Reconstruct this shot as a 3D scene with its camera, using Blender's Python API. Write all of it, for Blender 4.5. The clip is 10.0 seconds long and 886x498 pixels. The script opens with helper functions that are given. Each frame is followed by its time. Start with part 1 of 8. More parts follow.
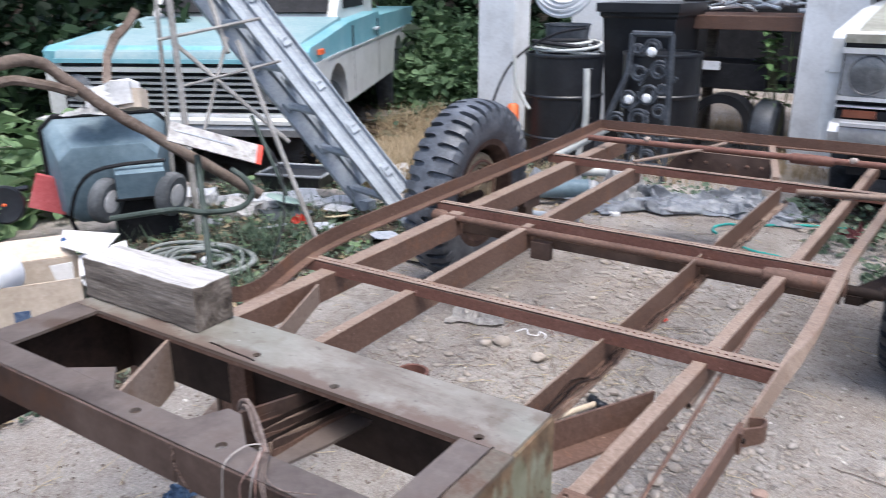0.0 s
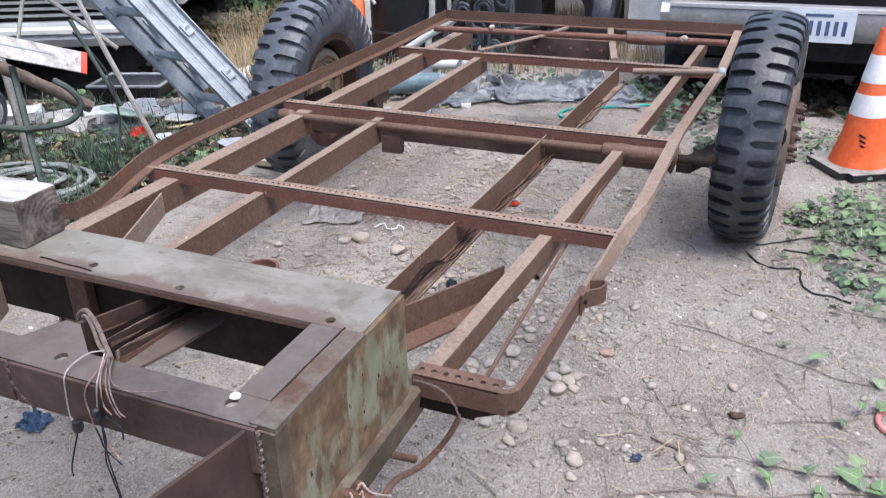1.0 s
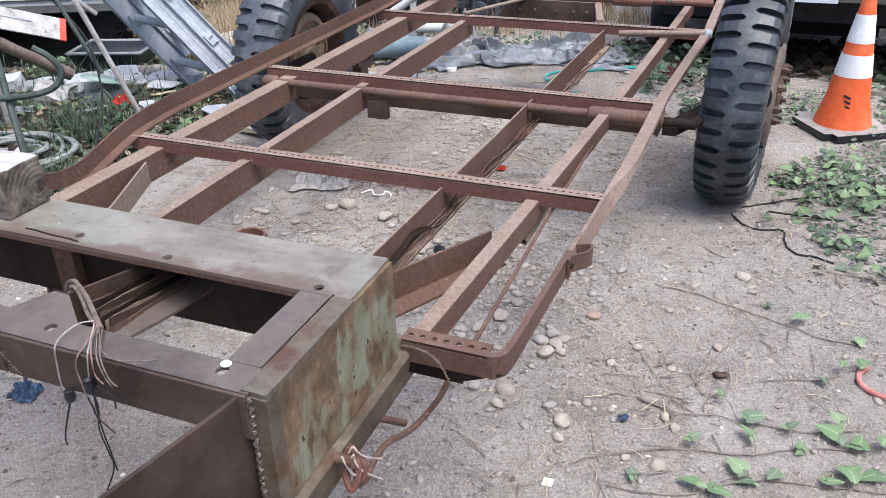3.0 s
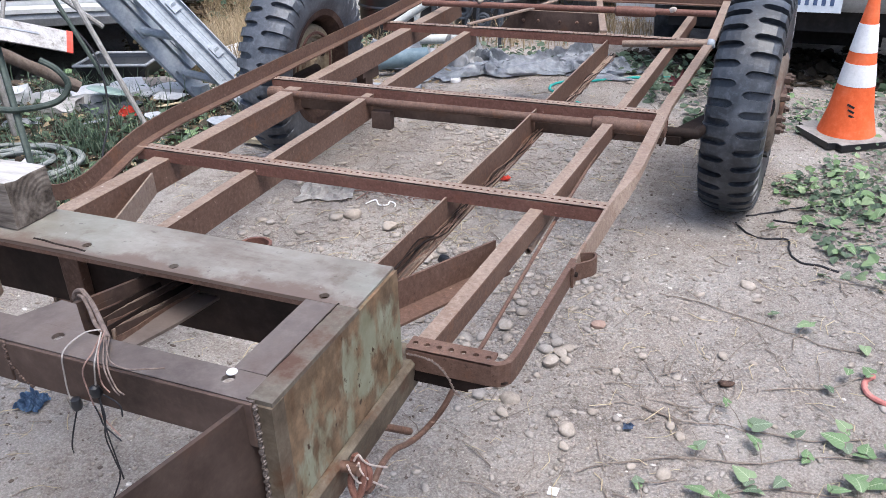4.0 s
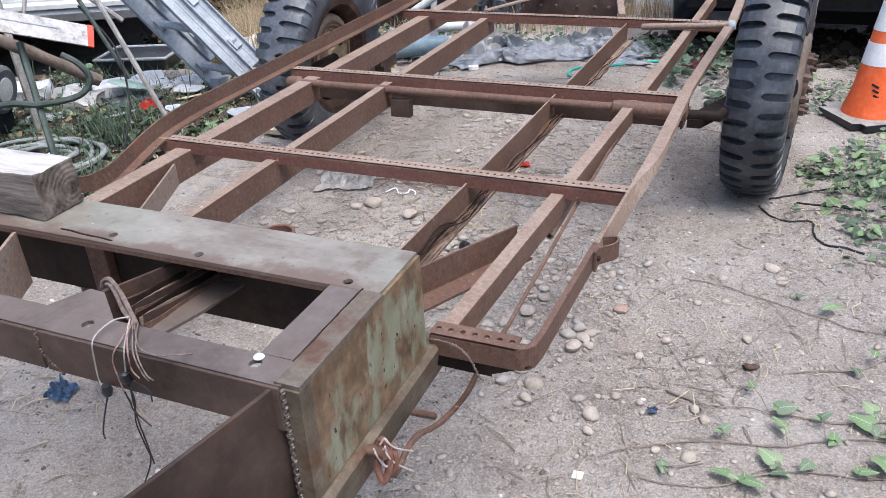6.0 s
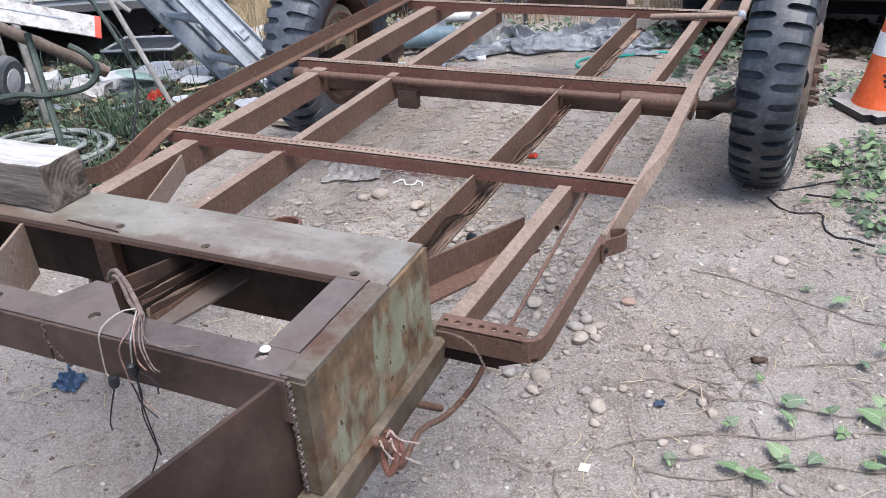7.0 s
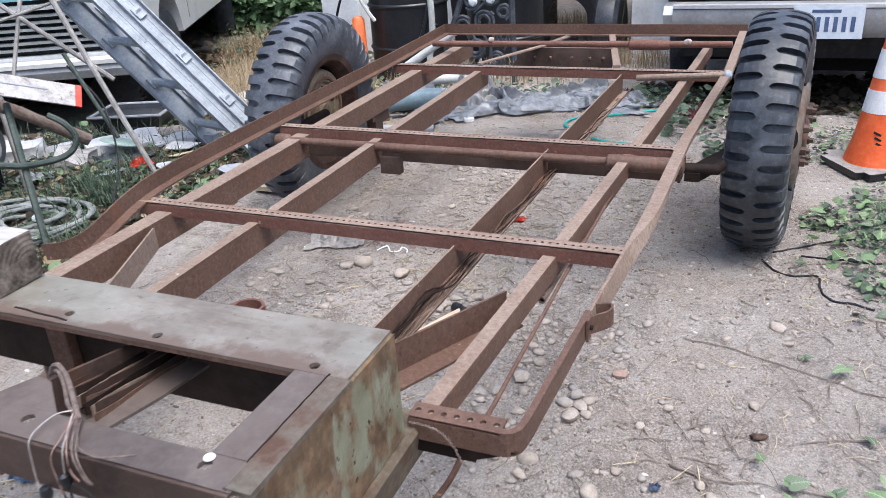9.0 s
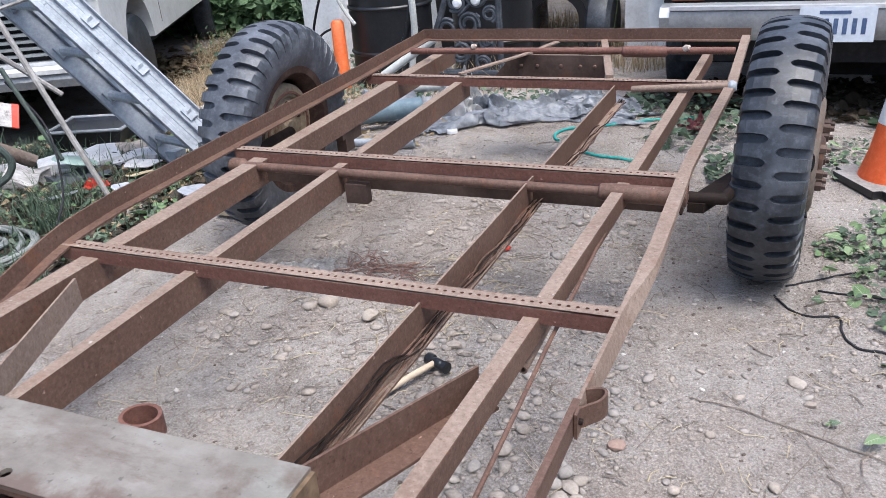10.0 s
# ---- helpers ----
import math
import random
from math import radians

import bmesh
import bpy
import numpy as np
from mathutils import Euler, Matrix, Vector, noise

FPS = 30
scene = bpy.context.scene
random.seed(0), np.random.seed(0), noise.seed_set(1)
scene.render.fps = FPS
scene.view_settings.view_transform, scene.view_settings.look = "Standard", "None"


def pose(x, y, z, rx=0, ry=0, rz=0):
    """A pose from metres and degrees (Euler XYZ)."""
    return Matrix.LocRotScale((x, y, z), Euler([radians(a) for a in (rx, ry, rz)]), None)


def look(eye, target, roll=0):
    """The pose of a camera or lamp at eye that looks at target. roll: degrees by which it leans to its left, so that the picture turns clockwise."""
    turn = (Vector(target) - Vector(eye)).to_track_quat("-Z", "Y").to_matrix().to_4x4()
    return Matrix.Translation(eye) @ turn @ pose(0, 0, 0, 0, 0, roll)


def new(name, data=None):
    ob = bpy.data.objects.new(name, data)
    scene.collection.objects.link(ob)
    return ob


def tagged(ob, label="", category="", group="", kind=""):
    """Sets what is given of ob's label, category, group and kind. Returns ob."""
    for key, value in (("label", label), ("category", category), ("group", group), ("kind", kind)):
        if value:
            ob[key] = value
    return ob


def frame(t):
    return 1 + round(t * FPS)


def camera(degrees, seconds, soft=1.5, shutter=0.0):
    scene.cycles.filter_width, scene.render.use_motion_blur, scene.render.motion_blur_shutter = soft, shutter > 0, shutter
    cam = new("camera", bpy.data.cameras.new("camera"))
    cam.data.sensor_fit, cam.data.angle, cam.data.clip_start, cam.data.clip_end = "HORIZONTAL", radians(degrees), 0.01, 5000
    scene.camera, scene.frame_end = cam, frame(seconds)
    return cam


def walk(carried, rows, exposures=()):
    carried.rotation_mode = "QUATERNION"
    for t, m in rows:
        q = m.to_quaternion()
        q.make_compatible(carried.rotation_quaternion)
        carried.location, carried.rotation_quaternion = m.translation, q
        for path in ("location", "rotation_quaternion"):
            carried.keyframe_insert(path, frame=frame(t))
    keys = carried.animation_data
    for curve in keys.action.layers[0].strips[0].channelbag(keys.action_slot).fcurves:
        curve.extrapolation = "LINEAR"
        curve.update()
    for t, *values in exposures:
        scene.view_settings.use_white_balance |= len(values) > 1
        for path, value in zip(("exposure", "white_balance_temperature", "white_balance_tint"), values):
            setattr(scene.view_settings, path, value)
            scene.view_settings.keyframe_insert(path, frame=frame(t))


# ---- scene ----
cam = camera(58.6, 10.0, soft=0.7, shutter=0.35)
PATH = [
    (0, (0.075, 0.235, 1.169), (-0.967, 1.817, 0.526), -0.2),
    (0.5, (0.109, 0.243, 1.162), (-0.694, 1.935, 0.46), -0.3),
    (1, (0.113, 0.24, 1.138), (-0.592, 1.899, 0.27), -1.0),
    (1.5, (0.109, 0.24, 1.14), (-0.583, 1.883, 0.234), -1.3),
    (2, (0.113, 0.239, 1.141), (-0.564, 1.874, 0.209), -1.3),
    (2.5, (0.113, 0.238, 1.14), (-0.549, 1.87, 0.192), -1.2),
    (3.8, (0.122, 0.231, 1.147), (-0.55, 1.863, 0.207), -1.6),
    (4, (0.118, 0.23, 1.142), (-0.559, 1.87, 0.219), -1.6),
    (4.5, (0.117, 0.229, 1.138), (-0.571, 1.864, 0.214), -1.9),
    (5, (0.116, 0.228, 1.138), (-0.582, 1.855, 0.207), -2.3),
    (5.5, (0.115, 0.225, 1.139), (-0.593, 1.843, 0.202), -2.7),
    (6, (0.115, 0.223, 1.137), (-0.603, 1.833, 0.192), -3.1),
    (7.5, (0.114, 0.232, 1.136), (-0.623, 1.82, 0.169), -3.4),
    (8, (0.119, 0.239, 1.145), (-0.627, 1.868, 0.257), -3.3),
    (8.5, (0.126, 0.26, 1.146), (-0.624, 1.913, 0.307), -4.0),
    (9, (0.118, 0.327, 1.134), (-0.628, 1.982, 0.294), -4.0),
    (9.1, (0.1, 0.36, 1.124), (-0.631, 2.018, 0.28), -3.6),
    (9.5, (0.071, 0.527, 1.134), (-0.655, 2.187, 0.288), -3.9),
    (10, (0.061, 0.629, 1.12), (-0.674, 2.285, 0.273), -4.5),
]
walk(cam, [(t, look(eye, target, roll)) for t, eye, target, roll in PATH], exposures=[(0, 1.21, 6150, 10), (10, 1.21, 6150, 10)])

# ---- light ----
world = bpy.data.worlds.new("sky")
scene.world = world
world.use_nodes = True
wn = world.node_tree
sky = wn.nodes.new("ShaderNodeTexSky")
sky.sky_type = 'NISHITA'
sky.sun_disc = False
sky.sun_elevation, sky.sun_rotation = radians(70), radians(122)
sky.air_density, sky.dust_density, sky.ozone_density = 1.0, 4.0, 1.0
wn.nodes["Background"].inputs["Strength"].default_value = 0.15
wn.links.new(sky.outputs[0], wn.nodes["Background"].inputs["Color"])
sun_data = bpy.data.lights.new("sun", 'SUN')
sun_data.energy, sun_data.angle, sun_data.color = 1.4, radians(36), (1.0, 0.98, 0.95)
sun = new("sun", sun_data)
sun.matrix_world = look((2.49, 0.57, 10), (-0.6, 2.5, 0))

# ---- materials ----


def material(name, rough=0.8, metal=0.0):
    m = bpy.data.materials.new(name)
    m.use_nodes = True
    b = m.node_tree.nodes["Principled BSDF"]
    b.inputs["Roughness"].default_value = rough
    b.inputs["Metallic"].default_value = metal
    b.inputs["Specular IOR Level"].default_value = 0.5 if metal > 0.3 or rough < 0.5 else 0.18
    return m, m.node_tree, b


def rgba(c):
    return (c[0], c[1], c[2], 1.0)


def noise_node(nt, scale, detail=6.0, rough=0.6, stretch=None, obj=False):
    co = nt.nodes.new("ShaderNodeTexCoord")
    n = nt.nodes.new("ShaderNodeTexNoise")
    n.inputs["Scale"].default_value = scale
    n.inputs["Detail"].default_value = detail
    n.inputs["Roughness"].default_value = rough
    if stretch:
        mp = nt.nodes.new("ShaderNodeMapping")
        mp.inputs["Scale"].default_value = stretch
        nt.links.new(co.outputs["Object"], mp.inputs["Vector"])
        nt.links.new(mp.outputs[0], n.inputs["Vector"])
    else:
        nt.links.new(co.outputs["Object"], n.inputs["Vector"])
    return n.outputs["Fac"]


def ramp(nt, fac, stops):
    r = nt.nodes.new("ShaderNodeValToRGB")
    el = r.color_ramp.elements
    while len(el) < len(stops):
        el.new(0.5)
    for e, (p, c) in zip(el, stops):
        e.position = p
        e.color = rgba(c)
    nt.links.new(fac, r.inputs["Fac"])
    return r.outputs["Color"]


def mix(nt, fac, a, b, kind='MIX'):
    n = nt.nodes.new("ShaderNodeMix")
    n.data_type, n.blend_type = 'RGBA', kind
    for value, slot in ((fac, 0), (a, 6), (b, 7)):
        if isinstance(value, (int, float)):
            n.inputs[slot].default_value = value
        elif isinstance(value, tuple):
            n.inputs[slot].default_value = rgba(value)
        else:
            nt.links.new(value, n.inputs[slot])
    return n.outputs[2]


def bump(nt, b, height, strength=0.4, dist=0.004):
    n = nt.nodes.new("ShaderNodeBump")
    n.inputs["Strength"].default_value = strength
    n.inputs["Distance"].default_value = dist
    nt.links.new(height, n.inputs["Height"])
    nt.links.new(n.outputs[0], b.inputs["Normal"])


def mottled(name, dark, mid, light, scale=8.0, fine=90.0, rough=0.8, metal=0.0, relief=0.4, dist=0.003, spots=None, stretch=None, gloss_var=0.0, fine_share=0.45):
    """A surface whose colour wanders between three tones at two scales, with fine relief."""
    m, nt, b = material(name, rough, metal)
    big = noise_node(nt, scale, 5, 0.62, stretch)
    small = noise_node(nt, fine, 4, 0.7, stretch)
    col = ramp(nt, big, [(0.32, dark), (0.5, mid), (0.68, light)])
    col = mix(nt, fine_share, col, ramp(nt, small, [(0.3, dark), (0.52, mid), (0.72, light)]))
    if spots:
        colour, size, at = spots
        f = ramp(nt, noise_node(nt, size, 6, 0.65, stretch), [(at - 0.03, (0, 0, 0)), (at + 0.11, (1, 1, 1))])
        col = mix(nt, f, col, colour)
    nt.links.new(col, b.inputs["Base Color"])
    if gloss_var:
        g = nt.nodes.new("ShaderNodeMapRange")
        g.inputs["To Min"].default_value, g.inputs["To Max"].default_value = rough - gloss_var, rough + gloss_var
        nt.links.new(big, g.inputs["Value"])
        nt.links.new(g.outputs[0], b.inputs["Roughness"])
    bump(nt, b, small, relief, dist)
    return m


def flaking(name):
    """Olive paint that has come off in patches, runs and pinholes, with rust below."""
    m, nt, b = material(name, 0.5)
    paint = ramp(nt, noise_node(nt, 9, 5), [(0.3, (0.135, 0.13, 0.082)), (0.52, (0.20, 0.205, 0.145)), (0.72, (0.29, 0.30, 0.235))])
    rust = ramp(nt, noise_node(nt, 30, 6, 0.7), [(0.3, (0.05, 0.026, 0.014)), (0.5, (0.115, 0.07, 0.04)), (0.7, (0.205, 0.13, 0.078))])
    co = nt.nodes.new("ShaderNodeTexCoord")
    sep = nt.nodes.new("ShaderNodeSeparateXYZ")
    nt.links.new(co.outputs["Object"], sep.inputs[0])

    def edge(out, a, b_, amount):
        r = nt.nodes.new("ShaderNodeMapRange")
        r.inputs["From Min"].default_value, r.inputs["From Max"].default_value = a, b_
        r.inputs["To Min"].default_value, r.inputs["To Max"].default_value = amount, 0.0
        nt.links.new(out, r.inputs["Value"])
        return r.outputs[0]

    def plus(p, q):
        n = nt.nodes.new("ShaderNodeMath")
        n.operation = 'ADD'
        nt.links.new(p, n.inputs[0])
        nt.links.new(q, n.inputs[1])
        return n.outputs[0]
    worn = plus(plus(noise_node(nt, 11, 6, 0.62, (1, 1, 0.55)), edge(sep.outputs[1], 0.85, 0.99, 0.16)), edge(sep.outputs[2], 0.565, 0.52, 0.10))
    runs = noise_node(nt, 26, 4, 0.6, (1, 1, 0.28))
    dots = noise_node(nt, 55, 3, 0.55, (1, 1, 0.7))
    col = mix(nt, ramp(nt, worn, [(0.50, (0, 0, 0)), (0.58, (0.9, 0.9, 0.9))]), paint, rust)
    col = mix(nt, ramp(nt, runs, [(0.55, (0, 0, 0)), (0.63, (0.8, 0.8, 0.8))]), col, rust)
    col = mix(nt, ramp(nt, dots, [(0.66, (0, 0, 0)), (0.70, (1, 1, 1))]), col, (0.045, 0.024, 0.014))
    nt.links.new(col, b.inputs["Base Color"])
    bump(nt, b, plus(worn, dots), 0.35, 0.002)
    return m


def worn_deck(name):
    """Grey-brown worn plate with long scratches, rust clouds and pale flecks."""
    m, nt, b = material(name, 0.40, 0.1)
    col = ramp(nt, noise_node(nt, 5, 7, 0.68), [(0.3, (0.135, 0.112, 0.092)), (0.5, (0.225, 0.203, 0.174)), (0.7, (0.325, 0.308, 0.272))])
    col = mix(nt, ramp(nt, noise_node(nt, 3.2, 7, 0.7), [(0.50, (0, 0, 0)), (0.62, (0.6, 0.6, 0.6))]), col, (0.205, 0.212, 0.178))
    col = mix(nt, ramp(nt, noise_node(nt, 6.5, 8, 0.75, (0.5, 1.6, 1.6)), [(0.55, (0, 0, 0)), (0.66, (0.8, 0.8, 0.8))]), col, (0.115, 0.070, 0.050))
    col = mix(nt, 0.3, col, ramp(nt, noise_node(nt, 18, 6, 0.7, (0.7, 1.5, 1.5)), [(0.34, (0.09, 0.075, 0.062)), (0.5, (0.19, 0.172, 0.148)), (0.66, (0.32, 0.31, 0.28))]))
    col = mix(nt, ramp(nt, noise_node(nt, 9, 7, 0.72), [(0.55, (0, 0, 0)), (0.68, (0.75, 0.75, 0.75))]), col, (0.105, 0.07, 0.05))
    col = mix(nt, ramp(nt, noise_node(nt, 70, 4, 0.6), [(0.64, (0, 0, 0)), (0.70, (0.6, 0.6, 0.6))]), col, (0.06, 0.048, 0.04))
    col = mix(nt, ramp(nt, noise_node(nt, 48, 2, 0.4), [(0.765, (0, 0, 0)), (0.785, (1, 1, 1))]), col, (0.62, 0.60, 0.57))
    co = nt.nodes.new("ShaderNodeTexCoord")
    sep = nt.nodes.new("ShaderNodeSeparateXYZ")
    nt.links.new(co.outputs["Object"], sep.inputs[0])
    band = nt.nodes.new("ShaderNodeMapRange")
    band.inputs["From Min"].default_value, band.inputs["From Max"].default_value = 1.045, 1.095
    band.inputs["To Min"].default_value, band.inputs["To Max"].default_value = 0.34, 0.0
    nt.links.new(sep.outputs[1], band.inputs["Value"])
    edge = nt.nodes.new("ShaderNodeMath")
    edge.operation = 'ADD'
    nt.links.new(band.outputs[0], edge.inputs[0])
    nt.links.new(noise_node(nt, 12, 7, 0.7), edge.inputs[1])
    col = mix(nt, ramp(nt, edge.outputs[0], [(0.60, (0, 0, 0)), (0.74, (0.85, 0.85, 0.85))]), col, (0.125, 0.086, 0.067))
    nt.links.new(col, b.inputs["Base Color"])
    bump(nt, b, noise_node(nt, 45, 5, 0.7), 0.3, 0.0015)
    return m


def rusty(name, dark, mid, light, orange):
    """Rusted steel: clouds of brown, orange blooms, dark pitting, pale scuffs and a coarse skin."""
    m, nt, b = material(name, 0.54, 0.05)
    near = [tuple(0.55 * m_ + 0.45 * v for m_, v in zip(mid, tone)) for tone in (dark, light)]
    col = ramp(nt, noise_node(nt, 6, 7, 0.62), [(0.30, near[0]), (0.5, mid), (0.70, near[1])])
    col = mix(nt, 0.42, col, ramp(nt, noise_node(nt, 95, 6, 0.75), [(0.32, dark), (0.5, mid), (0.68, light)]))
    col = mix(nt, ramp(nt, noise_node(nt, 13, 8, 0.74), [(0.55, (0, 0, 0)), (0.68, (0.55, 0.55, 0.55))]), col, orange)
    col = mix(nt, ramp(nt, noise_node(nt, 120, 5, 0.7), [(0.58, (0, 0, 0)), (0.68, (0.75, 0.75, 0.75))]), col, dark)
    pale = tuple(min(0.5, 1.7 * c + 0.05) for c in light)
    col = mix(nt, ramp(nt, noise_node(nt, 62, 3, 0.55), [(0.70, (0, 0, 0)), (0.745, (0.6, 0.6, 0.6))]), col, pale)
    nt.links.new(col, b.inputs["Base Color"])
    bump(nt, b, mix(nt, 0.5, noise_node(nt, 120, 5, 0.7), noise_node(nt, 26, 6, 0.7)), 0.55, 0.0022)
    return m


RUST = rusty("rusted_steel", (0.046, 0.027, 0.020), (0.116, 0.069, 0.052), (0.215, 0.144, 0.109), (0.181, 0.086, 0.047))
# Dusty rust, brightened to carry overhead light on the rail tops.
RUST_PALE = rusty("rusted_steel_dusty_lit", (0.095, 0.060, 0.045), (0.230, 0.170, 0.134), (0.371, 0.303, 0.250), (0.175, 0.095, 0.059))
RUST_RED = rusty("red_rust", (0.062, 0.027, 0.020), (0.150, 0.073, 0.056), (0.265, 0.153, 0.121), (0.203, 0.086, 0.054))
# Dark rust, lowered further to hold the shade inside the front box.
RUST_AND_SHADE = mottled("dark_scale_and_shade", (0.006, 0.004, 0.003), (0.016, 0.010, 0.008), (0.042, 0.026, 0.020), 8, 110, 0.75, 0.0, 0.4, 0.002, fine_share=0.28)
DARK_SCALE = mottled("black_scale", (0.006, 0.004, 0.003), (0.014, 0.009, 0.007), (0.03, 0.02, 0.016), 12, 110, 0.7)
RUST_DEEP = mottled("deep_brown_steel", (0.030, 0.020, 0.016), (0.074, 0.050, 0.041), (0.14, 0.100, 0.083), 5, 90, 0.5, 0.1, 0.3, 0.0015, ((0.10, 0.055, 0.036), 7, 0.6), fine_share=0.22)
DECK_DARK = mottled("grimy_deck_steel", (0.042, 0.031, 0.026), (0.115, 0.092, 0.080), (0.22, 0.192, 0.172), 6, 45, 0.37, 0.1, 0.3, 0.0015, ((0.085, 0.058, 0.044), 6, 0.55), fine_share=0.28)
TONGUE = mottled("dark_oiled_steel", (0.018, 0.012, 0.010), (0.044, 0.030, 0.025), (0.085, 0.062, 0.052), 5, 90, 0.5, 0.1, 0.3, 0.0015, ((0.075, 0.045, 0.034), 7, 0.6), fine_share=0.22)
# Back web's brown with the box's inner shade put into its colour.
SHADE_BROWN = mottled("shade_brown_steel", (0.009, 0.006, 0.005), (0.024, 0.016, 0.013), (0.055, 0.037, 0.030), 7, 90, 0.65, 0.0, 0.3, 0.0015, fine_share=0.25)
DECK = worn_deck("worn_deck_steel")
FLANGE = mottled("rubbed_olive_steel", (0.05, 0.038, 0.029), (0.125, 0.108, 0.087), (0.23, 0.212, 0.178), 9, 60, 0.5, 0.1, 0.35, 0.002, ((0.085, 0.05, 0.036), 9, 0.53))
SILL = mottled("grimy_olive_steel", (0.040, 0.029, 0.020), (0.105, 0.083, 0.060), (0.185, 0.157, 0.116), 9, 60, 0.6, 0.05, 0.35, 0.002, ((0.09, 0.05, 0.03), 12, 0.55))
OLIVE = flaking("flaking_green_paint")
GLASS_DARK = mottled("smoky_lamp_glass", (0.05, 0.055, 0.06), (0.09, 0.095, 0.10), (0.16, 0.165, 0.17), 20, 90, 0.15, 0.0, 0.05, 0.001)
DIRTY_WHITE = mottled("dirty_white_car_paint", (0.42, 0.425, 0.415), (0.58, 0.60, 0.60), (0.70, 0.72, 0.73), 3, 30, 0.4, 0.0, 0.05, 0.001)
# Hood grime, dimmed further for the shade over the white truck.
DIRTY_SHADED_HOOD = mottled("grimy_shaded_hood_paint", (0.15, 0.145, 0.11), (0.27, 0.265, 0.22), (0.40, 0.40, 0.36), 4, 30, 0.5, 0.0, 0.05, 0.001)
AMBER = mottled("dull_amber_lens", (0.10, 0.030, 0.014), (0.165, 0.050, 0.024), (0.24, 0.085, 0.045), 8, 60, 0.35, 0.0, 0.1, 0.001)
IRON = mottled("grey_black_iron", (0.03, 0.035, 0.043), (0.065, 0.073, 0.085), (0.14, 0.15, 0.165), 10, 60, 0.5, 0.2, 0.2, 0.001)
RUBBER = mottled("dusty_rubber", (0.009, 0.0105, 0.014), (0.028, 0.033, 0.041), (0.105, 0.117, 0.137), 9, 60, 0.43, 0.0, 0.3, 0.002)
# Paler copy of RUBBER: dust, and the light on the left wheel.
RUBBER_LIT = mottled("dusty_lit_rubber", (0.022, 0.025, 0.031), (0.064, 0.071, 0.084), (0.165, 0.180, 0.205), 9, 60, 0.45, 0.0, 0.3, 0.002)
HUB = mottled("tan_hub_paint", (0.13, 0.09, 0.055), (0.27, 0.215, 0.145), (0.38, 0.32, 0.23), 9, 60, 0.7, 0.0, 0.3, 0.002, ((0.10, 0.045, 0.028), 9, 0.55))
WOOD = mottled("weathered_timber", (0.055, 0.045, 0.037), (0.165, 0.142, 0.122), (0.33, 0.295, 0.26), 14, 60, 0.85, 0.0, 0.5, 0.003, None, (0.25, 3, 3))
WOOD_TOP = mottled("bleached_timber_top", (0.20, 0.187, 0.174), (0.41, 0.395, 0.38), (0.56, 0.548, 0.535), 10, 50, 0.8, 0.0, 0.4, 0.002, ((0.16, 0.14, 0.12), 16, 0.6), (0.3, 3, 3))
ALU = mottled("dull_aluminium", (0.19, 0.212, 0.238), (0.30, 0.33, 0.362), (0.41, 0.445, 0.48), 10, 70, 0.55, 0.05, 0.15, 0.001)
ORANGE = mottled("orange_vinyl", (0.58, 0.095, 0.027), (0.73, 0.13, 0.042), (0.80, 0.22, 0.11), 7, 60, 0.6, 0.0, 0.1, 0.001)
WHITE_BAND = mottled("white_band", (0.55, 0.55, 0.56), (0.74, 0.74, 0.75), (0.83, 0.83, 0.84), 12, 90, 0.45, 0.0, 0.1, 0.001)
BLACK = mottled("black_plastic", (0.006, 0.0065, 0.008), (0.012, 0.013, 0.016), (0.026, 0.028, 0.033), 7, 50, 0.36, 0.0, 0.15, 0.002)
WHITE_PAINT = mottled("weathered_white_paint", (0.48, 0.49, 0.50), (0.66, 0.68, 0.695), (0.76, 0.78, 0.80), 4, 40, 0.6, 0.0, 0.2, 0.002)
TEAL = mottled("faded_teal_paint", (0.10, 0.29, 0.345), (0.165, 0.365, 0.42), (0.29, 0.465, 0.505), 2.2, 30, 0.4, 0.0, 0.05, 0.001)
TEAL_DUST = mottled("chalky_teal_paint", (0.15, 0.265, 0.29), (0.235, 0.33, 0.345), (0.345, 0.40, 0.395), 1.6, 30, 0.5, 0.0, 0.05, 0.001)
CREAM = mottled("white_car_paint", (0.42, 0.42, 0.40), (0.58, 0.585, 0.575), (0.70, 0.70, 0.69), 3, 30, 0.35, 0.0, 0.05, 0.001)
CHROME = mottled("dull_chrome", (0.55, 0.56, 0.57), (0.72, 0.73, 0.74), (0.82, 0.83, 0.84), 8, 60, 0.38, 0.6, 0.1, 0.001)
# Near-black for dark parts, and for shade under and behind things.
DARK = mottled("dark_part_and_shade", (0.01, 0.01, 0.011), (0.018, 0.018, 0.02), (0.035, 0.035, 0.037), 8, 40, 0.7, 0.0, 0.1, 0.001)
GREY_PLASTIC = mottled("blue_grey_plastic", (0.10, 0.15, 0.18), (0.17, 0.235, 0.275), (0.26, 0.33, 0.365), 3, 30, 0.5, 0.0, 0.1, 0.001)
SHEET = mottled("grubby_white_sheet", (0.40, 0.40, 0.395), (0.58, 0.58, 0.58), (0.72, 0.72, 0.725), 9, 60, 0.6, 0.0, 0.2, 0.002)
BARE_GREY = mottled("grey_tarpaulin", (0.17, 0.185, 0.21), (0.36, 0.382, 0.415), (0.54, 0.565, 0.605), 4, 40, 0.22, 0.0, 0.15, 0.002)

